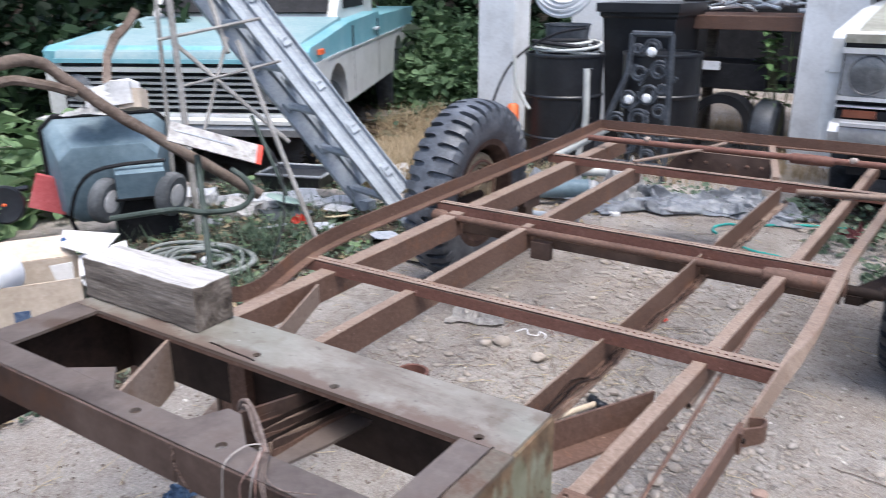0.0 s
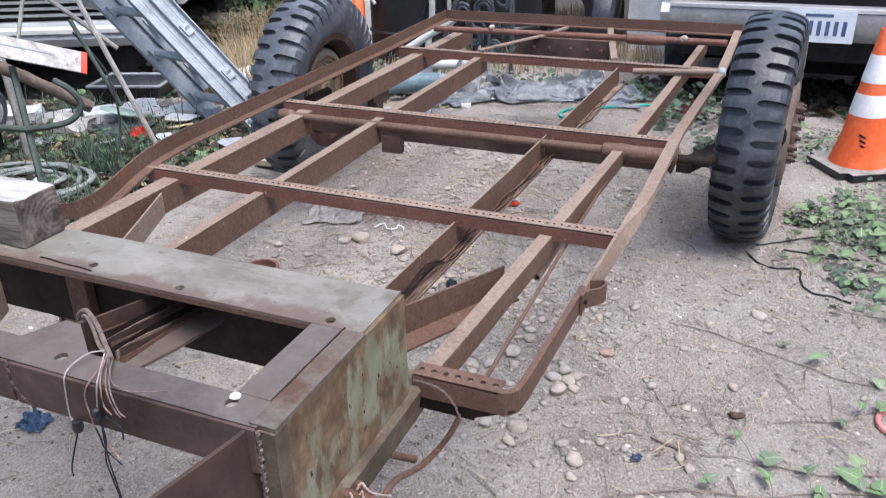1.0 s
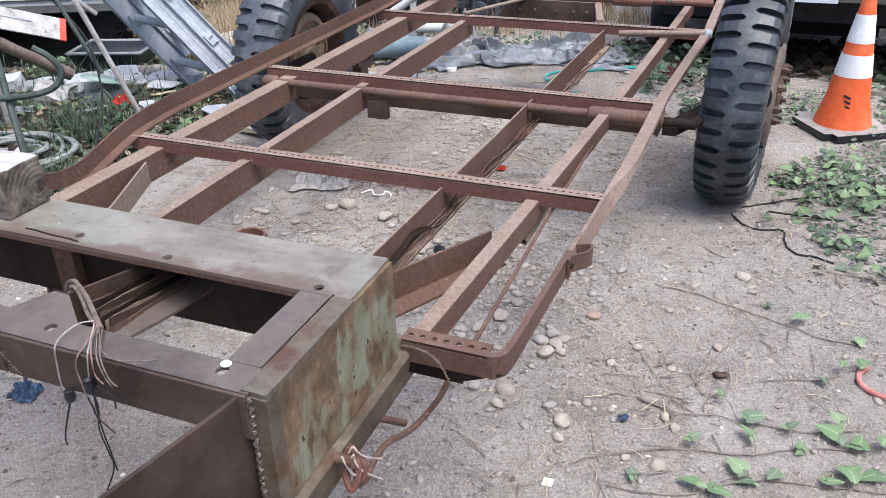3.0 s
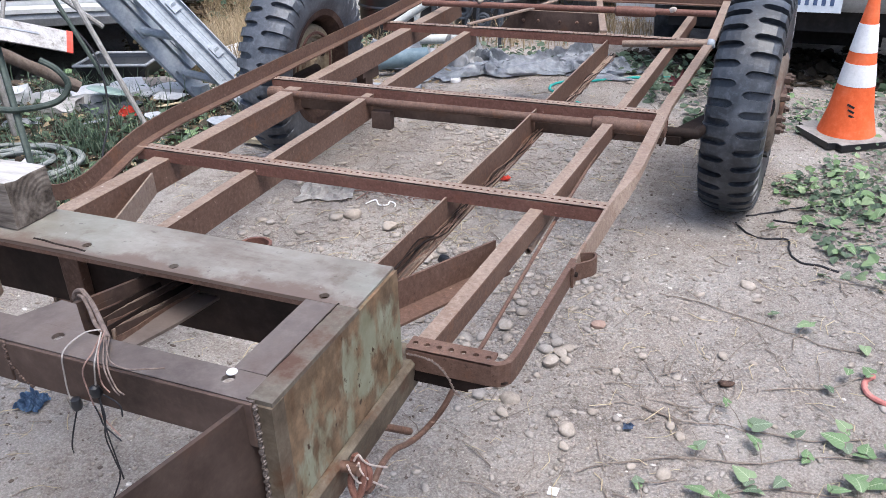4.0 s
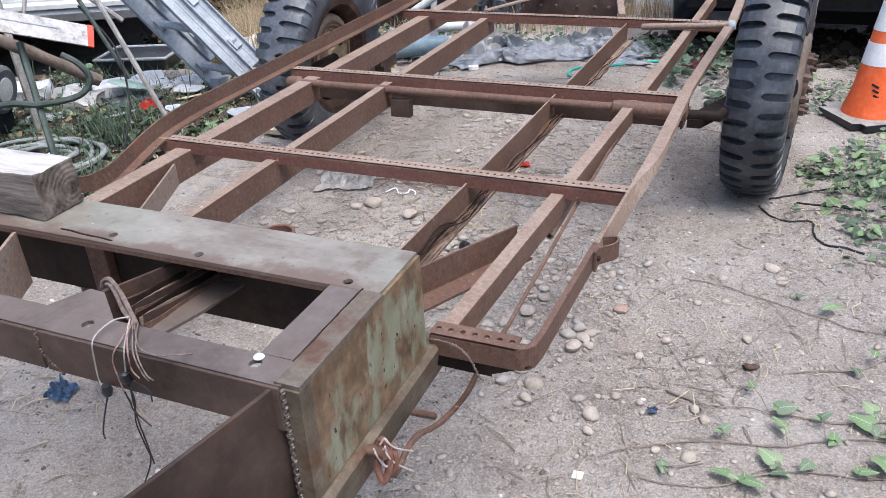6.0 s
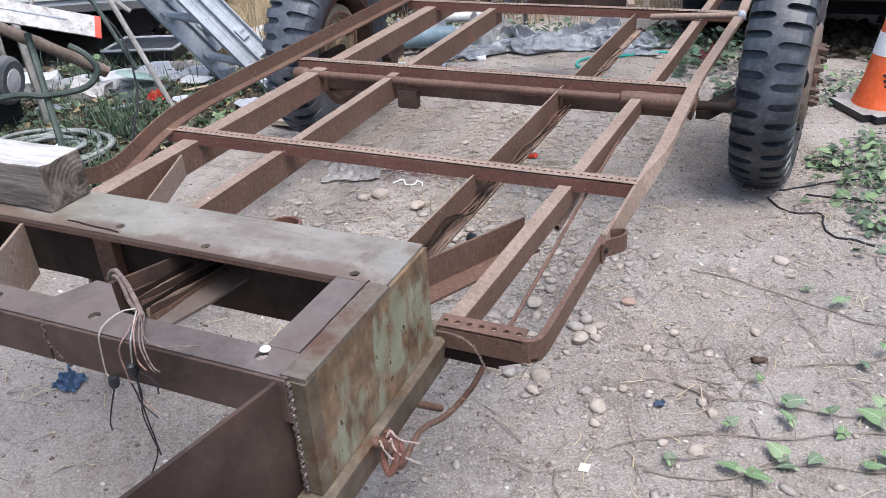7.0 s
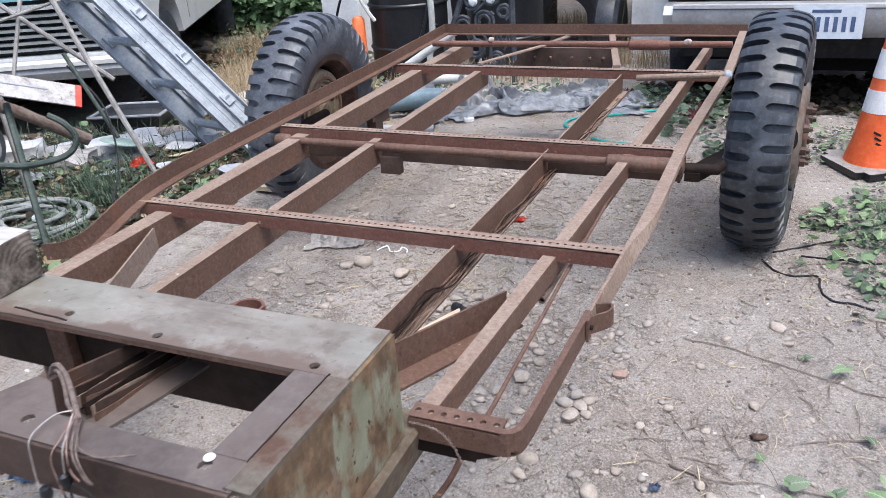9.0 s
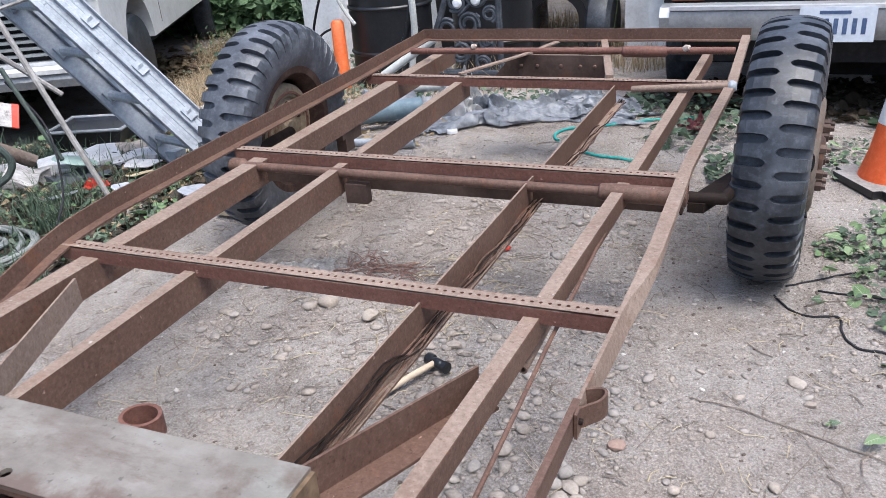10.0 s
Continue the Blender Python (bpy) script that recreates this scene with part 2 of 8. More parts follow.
# ---- building helpers ----


def obj(name, bm, mat, smooth=False):
    me = bpy.data.meshes.new(name)
    bmesh.ops.recalc_face_normals(bm, faces=bm.faces)
    bm.to_mesh(me)
    bm.free()
    for m in (mat if isinstance(mat, (list, tuple)) else [mat]):
        me.materials.append(m)
    if smooth:
        me.polygons.foreach_set("use_smooth", [True] * len(me.polygons))
        me.set_sharp_from_angle(angle=radians(38))
    return new(name, me)


def thing(name, label, category, group="", at=(0, 0, 0), turn=0.0, kind=""):
    e = new(name)
    e.empty_display_size = 0.1
    e.matrix_basis = pose(at[0], at[1], at[2], 0, 0, turn)
    return tagged(e, label, category, group, kind)


def part(name, bm, mat, parent, label="", smooth=False, local=False):
    """One mesh under a thing. Its points are in the world, or with local in the frame of its parent."""
    ob = obj(name, bm, mat, smooth)
    ob.parent = parent
    if not local:
        ob.matrix_parent_inverse = parent.matrix_basis.inverted() if parent.parent is None else (parent.parent.matrix_basis @ parent.matrix_parent_inverse @ parent.matrix_basis).inverted()
    return tagged(ob, label)


def solo(name, bm, mat, label, category, group="", kind="", smooth=False):
    return tagged(obj(name, bm, mat, smooth), label, category, group, kind)


def box(bm, x0, x1, y0, y1, z0, z1, bevel=0.0, m=None, mi=0):
    vs = [bm.verts.new(Vector((x, y, z)) if m is None else m @ Vector((x, y, z))) for x in (x0, x1) for y in (y0, y1) for z in (z0, z1)]
    fs = [bm.faces.new([vs[i] for i in q]) for q in ((0, 1, 3, 2), (4, 6, 7, 5), (0, 4, 5, 1), (2, 3, 7, 6), (0, 2, 6, 4), (1, 5, 7, 3))]
    for f in fs:
        f.material_index = mi
    if bevel:
        es = list({e for f in fs for e in f.edges})
        bmesh.ops.bevel(bm, geom=es, offset=bevel, segments=2, affect='EDGES', profile=0.6)
    return bm


def cuboid(x0, x1, y0, y1, z0, z1, bevel=0.0, m=None):
    return box(bmesh.new(), x0, x1, y0, y1, z0, z1, bevel, m)


def sweep(bm, profile, path, up=(0, 0, 1), caps=True, closed=False, mi=0):
    """Draws a closed outline (right, up) along a line of points."""
    path = [Vector(p) for p in path]
    up = Vector(up)
    rings = []
    n = len(path)
    for i, p in enumerate(path):
        a = path[(i - 1) % n] if closed or i > 0 else p
        b = path[(i + 1) % n] if closed or i < n - 1 else p
        d0 = (p - a).normalized() if (p - a).length > 1e-9 else None
        d1 = (b - p).normalized() if (b - p).length > 1e-9 else None
        t = ((d0 or d1) + (d1 or d0)).normalized()
        r = t.cross(up).normalized()
        u = r.cross(t).normalized()
        k = 1.0
        if d0 and d1:
            k = 1.0 / max(0.35, math.cos(0.5 * d0.angle(d1)))
        rings.append([bm.verts.new(p + r * (x * k) + u * y) for x, y in profile])
    m = len(profile)
    for i in range(n if closed else n - 1):
        a, b = rings[i], rings[(i + 1) % n]
        for j in range(m):
            f = bm.faces.new((a[j], a[(j + 1) % m], b[(j + 1) % m], b[j]))
            f.material_index = mi
    if caps and not closed:
        for ring in (rings[0], rings[-1]):
            bm.faces.new(ring).material_index = mi
    return bm


def circle(r, n=12, squash=1.0):
    return [(r * math.cos(2 * math.pi * i / n), squash * r * math.sin(2 * math.pi * i / n)) for i in range(n)]


def tube(path, r, n=10, bm=None, up=(0, 0, 1), closed=False, mi=0):
    return sweep(bm or bmesh.new(), circle(r, n), path, up, True, closed, mi)


def smooth_line(points, steps=6, closed=False):
    """A Catmull-Rom line through the points."""
    p = [Vector(q) for q in points]
    n = len(p)
    out = []
    for i in range(n if closed else n - 1):
        a, b, c, d = (p[(i + k) % n] if closed else p[min(max(i + k, 0), n - 1)] for k in (-1, 0, 1, 2))
        for s in range(steps):
            t = s / steps
            out.append(0.5 * ((2 * b) + (c - a) * t + (2 * a - 5 * b + 4 * c - d) * t * t + (3 * b - a - 3 * c + d) * t ** 3))
    if not closed:
        out.append(p[-1])
    return out


def lathe(bm, profile, n=32, m=None, mi=0, close=False):
    """Turns a line of (radius, height) about z."""
    m = m or Matrix()
    rings = [[bm.verts.new(m @ Vector((r * math.cos(2 * math.pi * i / n), r * math.sin(2 * math.pi * i / n), z))) for i in range(n)] for r, z in profile]
    pairs = list(zip(rings, rings[1:]))
    if close:
        pairs.append((rings[-1], rings[0]))
    for a, b in pairs:
        for i in range(n):
            bm.faces.new((a[i], a[(i + 1) % n], b[(i + 1) % n], b[i])).material_index = mi
    if not close:
        for ring in (rings[0], rings[-1]):
            if len({tuple(v.co) for v in ring}) > 2:
                bm.faces.new(ring).material_index = mi
    return bm


def extrude_poly(bm, pts, axis, a, b, m=None, mi=0):
    """A closed outline pushed from a to b along x, y or z; pts are the other two coordinates in order."""
    m = m or Matrix()

    def at(p, c):
        v = {'x': (c, p[0], p[1]), 'y': (p[0], c, p[1]), 'z': (p[0], p[1], c)}[axis]
        return bm.verts.new(m @ Vector(v))
    r0, r1 = [at(p, a) for p in pts], [at(p, b) for p in pts]
    fs = [bm.faces.new(r0), bm.faces.new(r1)]
    for i in range(len(pts)):
        j = (i + 1) % len(pts)
        fs.append(bm.faces.new((r0[i], r0[j], r1[j], r1[i])))
    for f in fs:
        f.material_index = mi
    return bm


def soften(bm, offset, segments=2, angle=30):
    es = [e for e in bm.edges if len(e.link_faces) == 2 and e.calc_face_angle(0) > radians(angle)]
    bmesh.ops.bevel(bm, geom=es, offset=offset, segments=segments, affect='EDGES', profile=0.6, clamp_overlap=True)
    return bm


def roughen(bm, amount, scale, cuts=0):
    """Pushes the points about a little, so that old steel and timber are not dead straight."""
    if cuts:
        bmesh.ops.subdivide_edges(bm, edges=[e for e in bm.edges if e.calc_length() > 0.12], cuts=cuts, use_grid_fill=True)
    for v in bm.verts:
        v.co += amount * noise.noise_vector(v.co * scale)
    return bm

# ---- ground ----


def ground_z(x, y):
    far = max(0.0, y + 0.25 * max(0.0, -x - 1.0) - 4.3)
    z = -0.10 * min(far, 2.2)
    z -= 0.040 * math.exp(-(((x - 0.09) / 0.26) ** 2 + ((y - 2.98) / 0.34) ** 2)) + 0.030 * math.exp(-(((x + 1.60) / 0.26) ** 2 + ((y - 2.95) / 0.34) ** 2))
    z -= 0.22 * math.exp(-(((x + 4.9) / 1.5) ** 2 + ((y - 4.6) / 1.4) ** 2))
    if y < 8 and abs(x) < 8:
        z += 0.012 * noise.noise((x * 1.3, y * 1.3, 0.0)) + 0.006 * noise.noise((x * 5, y * 5, 3.0)) + 0.005 * noise.noise((x * 15, y * 15, 5.0)) + 0.0028 * noise.noise((x * 38, y * 38, 7.0))
    return z


def steps(near0, near1, step, reach):
    out = list(np.arange(near0, near1 + 1e-6, step))
    d = step
    while out[-1] < reach:
        d *= 1.25
        out.append(out[-1] + d)
    d = step
    while out[0] > -reach:
        d *= 1.25
        out.insert(0, out[0] - d)
    return out


def make_ground():
    gx, gy = steps(-2.6, 1.6, 0.02, 400), steps(0.2, 5.2, 0.02, 400)
    verts = [(x, y, ground_z(x, y)) for y in gy for x in gx]
    w = len(gx)
    faces = [(j * w + i, j * w + i + 1, (j + 1) * w + i + 1, (j + 1) * w + i) for j in range(len(gy) - 1) for i in range(w - 1)]
    me = bpy.data.meshes.new("ground")
    me.from_pydata(verts, [], faces)
    me.polygons.foreach_set("use_smooth", [True] * len(faces))
    m, nt, b = material("dry_dirt", 0.95)
    big, mid, fine, grit = noise_node(nt, 0.9, 6, 0.65), noise_node(nt, 7, 8, 0.70), noise_node(nt, 46, 7, 0.72), noise_node(nt, 190, 4, 0.7)
    col = ramp(nt, mid, [(0.30, (0.200, 0.168, 0.143)), (0.5, (0.315, 0.281, 0.249)), (0.70, (0.430, 0.394, 0.360))])
    col = mix(nt, 0.43, col, ramp(nt, fine, [(0.32, (0.080, 0.067, 0.057)), (0.46, (0.245, 0.220, 0.199)), (0.66, (0.45, 0.421, 0.393))]))
    col = mix(nt, ramp(nt, big, [(0.42, (0, 0, 0)), (0.60, (0.6, 0.6, 0.6))]), col, (0.262, 0.209, 0.172))
    col = mix(nt, ramp(nt, noise_node(nt, 1.7, 7, 0.66), [(0.47, (0, 0, 0)), (0.60, (0.7, 0.7, 0.7))]), col, (0.415, 0.388, 0.360))
    col = mix(nt, ramp(nt, noise_node(nt, 4.2, 8, 0.74), [(0.54, (0, 0, 0)), (0.64, (0.62, 0.62, 0.62))]), col, (0.122, 0.097, 0.080))
    col = mix(nt, ramp(nt, noise_node(nt, 15, 8, 0.78), [(0.55, (0, 0, 0)), (0.64, (0.75, 0.75, 0.75))]), col, (0.098, 0.079, 0.066))
    col = mix(nt, 0.29, col, ramp(nt, grit, [(0.36, (0.045, 0.038, 0.032)), (0.5, (0.26, 0.235, 0.214)), (0.64, (0.60, 0.57, 0.54))]))
    nt.links.new(col, b.inputs["Base Color"])
    cells = nt.nodes.new("ShaderNodeTexVoronoi")
    cells.inputs["Scale"].default_value, cells.inputs["Randomness"].default_value = 75, 1.0
    nt.links.new(nt.nodes.new("ShaderNodeTexCoord").outputs["Object"], cells.inputs["Vector"])
    lumps = ramp(nt, cells.outputs["Distance"], [(0.0, (1, 1, 1)), (0.55, (0, 0, 0))])
    both = mix(nt, 0.22, mix(nt, 0.45, fine, grit), lumps)
    bump(nt, b, both, 1.0, 0.020)
    me.materials.append(m)
    return tagged(new("ground", me), "dry trodden dirt yard strewn with grit", "ground", kind="structure")


make_ground()

# ---- trailer chassis ----
Z_RAIL, Z_TOP = 0.372, 0.402      # top of the long rails, top of the cross angles
T = 0.005                         # plate thickness
chassis = thing("trailer_chassis", "stripped rusty steel trailer chassis standing on dirt", "trailer frame", at=(-0.85, 2.6, 0))


def channel_profile(w, h, side=1, t=T):
    return [(0, 0), (side * w, 0), (side * w, -t), (side * t, -t), (side * t, -h + t), (side * w, -h + t), (side * w, -h), (0, -h)]


def pale_topped(ob, dust):
    """Faces that look up turn paler: dust, plus overhead light on the steel."""
    ob.data.materials.append(dust)
    for p in ob.data.polygons:
        if p.normal.z > 0.7:
            p.material_index = 1
    return ob


def long_rail(name, x0, y0, x1, y1, profile, mat, z0=Z_RAIL, z1=Z_RAIL + 0.022, bow=None):
    n = 14
    path = [(x0 + (x1 - x0) * i / n + (bow * math.sin(math.pi * i / n) if bow else 0.0), y0 + (y1 - y0) * i / n, z0 + (z1 - z0) * i / n) for i in range(n + 1)]
    return pale_topped(part(name, roughen(sweep(bmesh.new(), profile, path), 0.0015, 4), mat, chassis), RUST_PALE)


BOX = [(-0.026, 0), (-0.024, 0.002), (0.024, 0.002), (0.026, 0), (0.026, -0.072), (-0.026, -0.072)]
long_rail("long_rail", -0.350, 1.24, -0.206, 4.14, [(x * 0.62, max(y, -0.046)) for x, y in BOX], RUST, bow=0.014)
long_rail("long_rail", -1.381, 1.19, -1.381, 4.14, BOX, RUST)
long_rail("long_rail", -0.563, 1.17, -0.480, 3.52, [(0, 0), (T, 0), (T, -0.07), (0.029, -0.07), (0.029, -0.075), (0, -0.075)], RUST)
long_rail("long_rail", -1.075, 1.17, -1.075, 3.58, channel_profile(0.03, 0.075, -1), RUST)


def holed_angle(name, x0, x1, y, z, w=0.035, h=0.036, step=0.0172, r=0.0040, mat=RUST_RED):
    """A slotted angle: a flat top with a row of round holes right through it, and a leg in front."""
    bm = bmesh.new()
    n = max(1, int((x1 - x0) / step))
    s = (x1 - x0) / n
    for i in range(n):
        a = x0 + i * s
        cx, cy = a + s / 2, y + w * 0.5
        for zz in (z, z - T):
            outer = [bm.verts.new(p) for p in ((a, y, zz), (a + s / 2, y, zz), (a + s, y, zz), (a + s, y + w / 2, zz), (a + s, y + w, zz), (a + s / 2, y + w, zz), (a, y + w, zz), (a, y + w / 2, zz))]
            inner = [bm.verts.new((cx + r * math.cos(k * math.pi / 4 - 3 * math.pi / 4), cy + r * math.sin(k * math.pi / 4 - 3 * math.pi / 4), zz)) for k in range(8)]
            for k in range(8):
                bm.faces.new((outer[k], outer[(k + 1) % 8], inner[(k + 1) % 8], inner[k]))
            if zz == z:
                top = inner
            else:
                for k in range(8):
                    bm.faces.new((top[k], top[(k + 1) % 8], inner[(k + 1) % 8], inner[k]))
    bmesh.ops.remove_doubles(bm, verts=bm.verts, dist=0.0002)
    box(bm, x0, x1, y, y + T, z - h, z - T)
    box(bm, x0, x1, y + w - 0.001, y + w, z - T, z)
    roughen(bm, 0.0012, 3)
    ob = part(name, bm, mat, chassis, "rusty angle iron with a row of holes")
    return pale_topped(ob, RUST_PALE) if name == "cross_angle" else ob


holed_angle("cross_angle", -1.465, -0.15, 1.842, Z_TOP)
holed_angle("cross_angle", -1.475, -0.11, 2.55, Z_TOP + 0.004)
holed_angle("cross_angle", -1.495, -0.065, 3.50, Z_TOP + 0.010)
holed_angle("outrigger", -0.352, -0.204, 1.195, Z_TOP + 0.004, 0.036, 0.042, 0.021, 0.0052, mat=RUST)
holed_angle("outrigger", -1.40, -1.345, 1.20, 0.36, 0.04, 0.045)

# outer rims of angle iron
right = [(-0.204, 1.195, Z_TOP + 0.004), (-0.194, 1.1965, Z_TOP + 0.004), (-0.184, 1.203, Z_TOP + 0.004), (-0.177, 1.213, Z_TOP + 0.004), (-0.174, 1.228, Z_TOP + 0.004), (-0.172, 1.26, Z_TOP + 0.003), (-0.16, 1.59, Z_TOP), (-0.15, 1.86, Z_TOP), (-0.113, 2.63, Z_TOP + 0.006), (-0.06, 3.51, Z_TOP + 0.014), (-0.05, 4.16, Z_TOP + 0.05)]
part("outer_rim", roughen(sweep(bmesh.new(), [(0, 0), (-0.011, 0), (-0.011, -T), (-T, -T), (-T, -0.042), (0, -0.042)], right[:7]), 0.0015, 4), RUST, chassis)


def twisted_rim(stations):
    """A flat bar that lies flat at the back and rolls over on edge at the front: inner edge, crease, outer foot and drop at each station."""
    bm = bmesh.new()
    rings = []
    for y, z, inner, crease, foot, drop in stations:
        pts = ((inner, z), (crease, z), (foot, z - drop), (foot - T, z - drop), (max(crease - T, inner + 0.0004), z - T), (inner, z - T))
        rings.append([bm.verts.new((px, y, pz)) for px, pz in pts])
    for p, q in zip(rings, rings[1:]):
        for i in range(6):
            bm.faces.new((p[i], p[(i + 1) % 6], q[(i + 1) % 6], q[i]))
    bm.faces.new(rings[0]), bm.faces.new(rings[-1])
    bmesh.ops.recalc_face_normals(bm, faces=bm.faces)
    return roughen(bm, 0.001, 4)


part("outer_rim", twisted_rim([(1.575, 0.401, -0.1665, -0.1605, -0.1595, 0.041), (1.66, 0.402, -0.163, -0.157, -0.151, 0.041), (1.75, 0.402, -0.160, -0.153, -0.143, 0.040), (1.86, 0.402, -0.156, -0.149, -0.136, 0.038), (1.92, 0.4025, -0.154, -0.143, -0.129, 0.034), (1.98, 0.403, -0.151, -0.132, -0.122, 0.027), (2.06, 0.4035, -0.149, -0.120, -0.115, 0.018), (2.14, 0.404, -0.147, -0.116, -0.113, 0.014), (2.30, 0.405, -0.146, -0.114, -0.113, 0.014), (2.63, 0.408, -0.142, -0.111, -0.110, 0.014), (3.51, 0.416, -0.092, -0.060, -0.059, 0.016), (4.16, 0.452, -0.082, -0.050, -0.049, 0.016)]), RUST_PALE, chassis, "twisted rusty rim bar")
left = smooth_line([(-1.535, 1.575, 0.383), (-1.478, 1.592, 0.391), (-1.447, 1.632, 0.406), (-1.450, 1.70, 0.421), (-1.464, 1.80, 0.439), (-1.480, 1.90, 0.447), (-1.496, 2.05, 0.449)], 4)[:-1] + [(-1.496, 2.05, 0.449), (-1.502, 2.55, 0.452), (-1.505, 3.45, 0.462), (-1.506, 4.14, 0.479)]
part("outer_rim", roughen(sweep(bmesh.new(), [(0, 0), (T, 0), (T, -0.042), (0.034, -0.042), (0.034, -0.047), (0, -0.047)], left[4:]), 0.0015, 4), RUST, chassis)
part("rim_tail", roughen(sweep(bmesh.new(), [(0, 0), (T, 0), (T, -0.044), (0, -0.044)], left[:6]), 0.002, 9), RUST, chassis, "torn end of the rim bent outwards")
part("rim_flange", roughen(sweep(bmesh.new(), [(0, 0), (0.036, 0), (0.036, -T), (0, -T)], [(-1.405, 1.30, 0.318), (-1.422, 1.44, 0.334), (-1.442, 1.58, 0.353), (-1.446, 1.655, 0.3655)]), 0.002, 9), RUST_PALE, chassis)
part("rear_rim", roughen(sweep(bmesh.new(), [(0, 0), (T, 0), (T, -0.045), (0.034, -0.045), (0.034, -0.05), (0, -0.05)], [(-1.506 + 1.458 * i / 8, 4.15 + 0.01 * i / 8, 0.479) for i in range(9)]), 0.0015, 4), RUST, chassis)

# axle under the second cross angle
axle = lathe(bmesh.new(), [(0.0, 0), (0.018, 0), (0.022, 0.008), (0.022, 0.045), (0.0135, 0.055), (0.0135, 1.13), (0.022, 1.135), (0.024, 1.155), (0.0235, 1.16), (0.0235, 1.345), (0.0, 1.35)], 18, pose(-1.455, 2.50, 0.374, 0, 90, 0))
part("axle_tube", roughen(axle, 0.0015, 8), RUST, chassis, smooth=True)
part("axle_beam", cuboid(-1.40, -0.12, 2.535, 2.575, 0.315, 0.365, 0.004), RUST_DEEP, chassis)

# front box of the chassis
ZD = 0.567


def holed_plate(x0, x1, y0, y1, z, t, holes, r=0.008):
    """A plate with round holes through it at (x, y)."""
    bm = bmesh.new()
    cuts = [x0]
    for hx, hy in sorted(holes):
        cuts += [hx - 2.2 * r, hx + 2.2 * r]
    cuts.append(x1)
    for i in range(len(cuts) - 1):
        a, b = cuts[i], cuts[i + 1]
        if i % 2 == 0:
            for zz in (z, z - t):
                bm.faces.new([bm.verts.new(p) for p in ((a, y0, zz), (b, y0, zz), (b, y1, zz), (a, y1, zz))])
        else:
            hx, hy = sorted(holes)[i // 2]
            top = None
            for zz in (z, z - t):
                outer = [bm.verts.new(p) for p in ((a, y0, zz), (hx, y0, zz), (b, y0, zz), (b, hy, zz), (b, y1, zz), (hx, y1, zz), (a, y1, zz), (a, hy, zz))]
                inner = [bm.verts.new((hx + r * math.cos((k - 3) * math.pi / 4), hy + r * math.sin((k - 3) * math.pi / 4), zz)) for k in range(8)]
                for k in range(8):
                    bm.faces.new((outer[k], outer[(k + 1) % 8], inner[(k + 1) % 8], inner[k]))
                if top:
                    for k in range(8):
                        bm.faces.new((top[k], top[(k + 1) % 8], inner[(k + 1) % 8], inner[k]))
                top = inner
    for ya in (y0, y1):
        bm.faces.new([bm.verts.new(p) for p in ((x0, ya, z), (x1, ya, z), (x1, ya, z - t), (x0, ya, z - t))])
    for xa in (x0, x1):
        bm.faces.new([bm.verts.new(p) for p in ((xa, y0, z), (xa, y1, z), (xa, y1, z - t), (xa, y0, z - t))])
    bmesh.ops.remove_doubles(bm, verts=bm.verts, dist=0.0003)
    return bm


part("deck_plate", roughen(holed_plate(-1.335, -0.352, 1.047, 1.172, ZD, 0.006, [(-0.677, 1.063), (-0.41, 1.062), (-0.86, 1.075)]), 0.0015, 3), DECK, chassis, "worn brown steel deck plate with bolt holes")
part("edge_slit", roughen(sweep(bmesh.new(), [(-0.0016, 0.0012), (0.0016, 0.0012), (0.0016, -0.004), (-0.0016, -0.004)], [(-0.965 + 0.024 * i, 1.0655 - 0.0018 * i + 0.0012 * math.sin(i * 1.9), ZD) for i in range(6)]), 0.0006, 40), DARK_SCALE, chassis, "dark split along the plate edge")
part("deck_lip", cuboid(-1.33, -0.43, 1.047, 1.052, ZD - 0.014, ZD - 0.006), RUST, chassis)
# Both webs are coloured for the shade inside the box.
part("back_web", roughen(cuboid(-1.33, -0.352, 1.150, 1.156, 0.385, ZD - 0.006), 0.001, 3), SHADE_BROWN, chassis)
part("side_web", cuboid(-1.335, -1.329, 0.824, 1.15, 0.385, ZD - 0.004), RUST_AND_SHADE, chassis)
part("side_strip", roughen(cuboid(-1.335, -1.26, 0.872, 1.045, ZD - 0.006, ZD), 0.001, 4), DECK_DARK, chassis)
part("side_strip", roughen(cuboid(-0.432, -0.384, 0.872, 1.046, ZD - 0.006, ZD), 0.001, 4), DECK_DARK, chassis)
part("top_flange", roughen(soften(cuboid(-0.380, -0.3465, 0.826, 1.046, ZD - 0.006, ZD + 0.001), 0.003, 2), 0.001, 5), FLANGE, chassis, "worn steel flange edge", smooth=True)
part("corner_plate", roughen(soften(cuboid(-0.366, -0.346, 0.822, 0.848, 0.386, ZD - 0.005), 0.005, 3), 0.0015, 8), SILL, chassis, smooth=True)
part("side_plate", roughen(cuboid(-0.353, -0.347, 0.848, 1.172, 0.386, ZD - 0.004), 0.0012, 5), OLIVE, chassis, "side plate of flaking olive paint over rust", smooth=True)
part("sill_angle", roughen(extrude_poly(bmesh.new(), [(-0.378, 0.384), (-0.342, 0.384), (-0.336, 0.376), (-0.346, 0.315), (-0.352, 0.315), (-0.352, 0.37), (-0.378, 0.37)], 'y', 0.78, 1.235), 0.001, 5), SILL, chassis)
part("front_bar", roughen(holed_plate(-1.335, -0.37, 0.822, 0.871, ZD, 0.006, [(-0.425, 0.851), (-0.696, 0.852), (-0.875, 0.846)], 0.009), 0.001, 4), DECK_DARK, chassis)
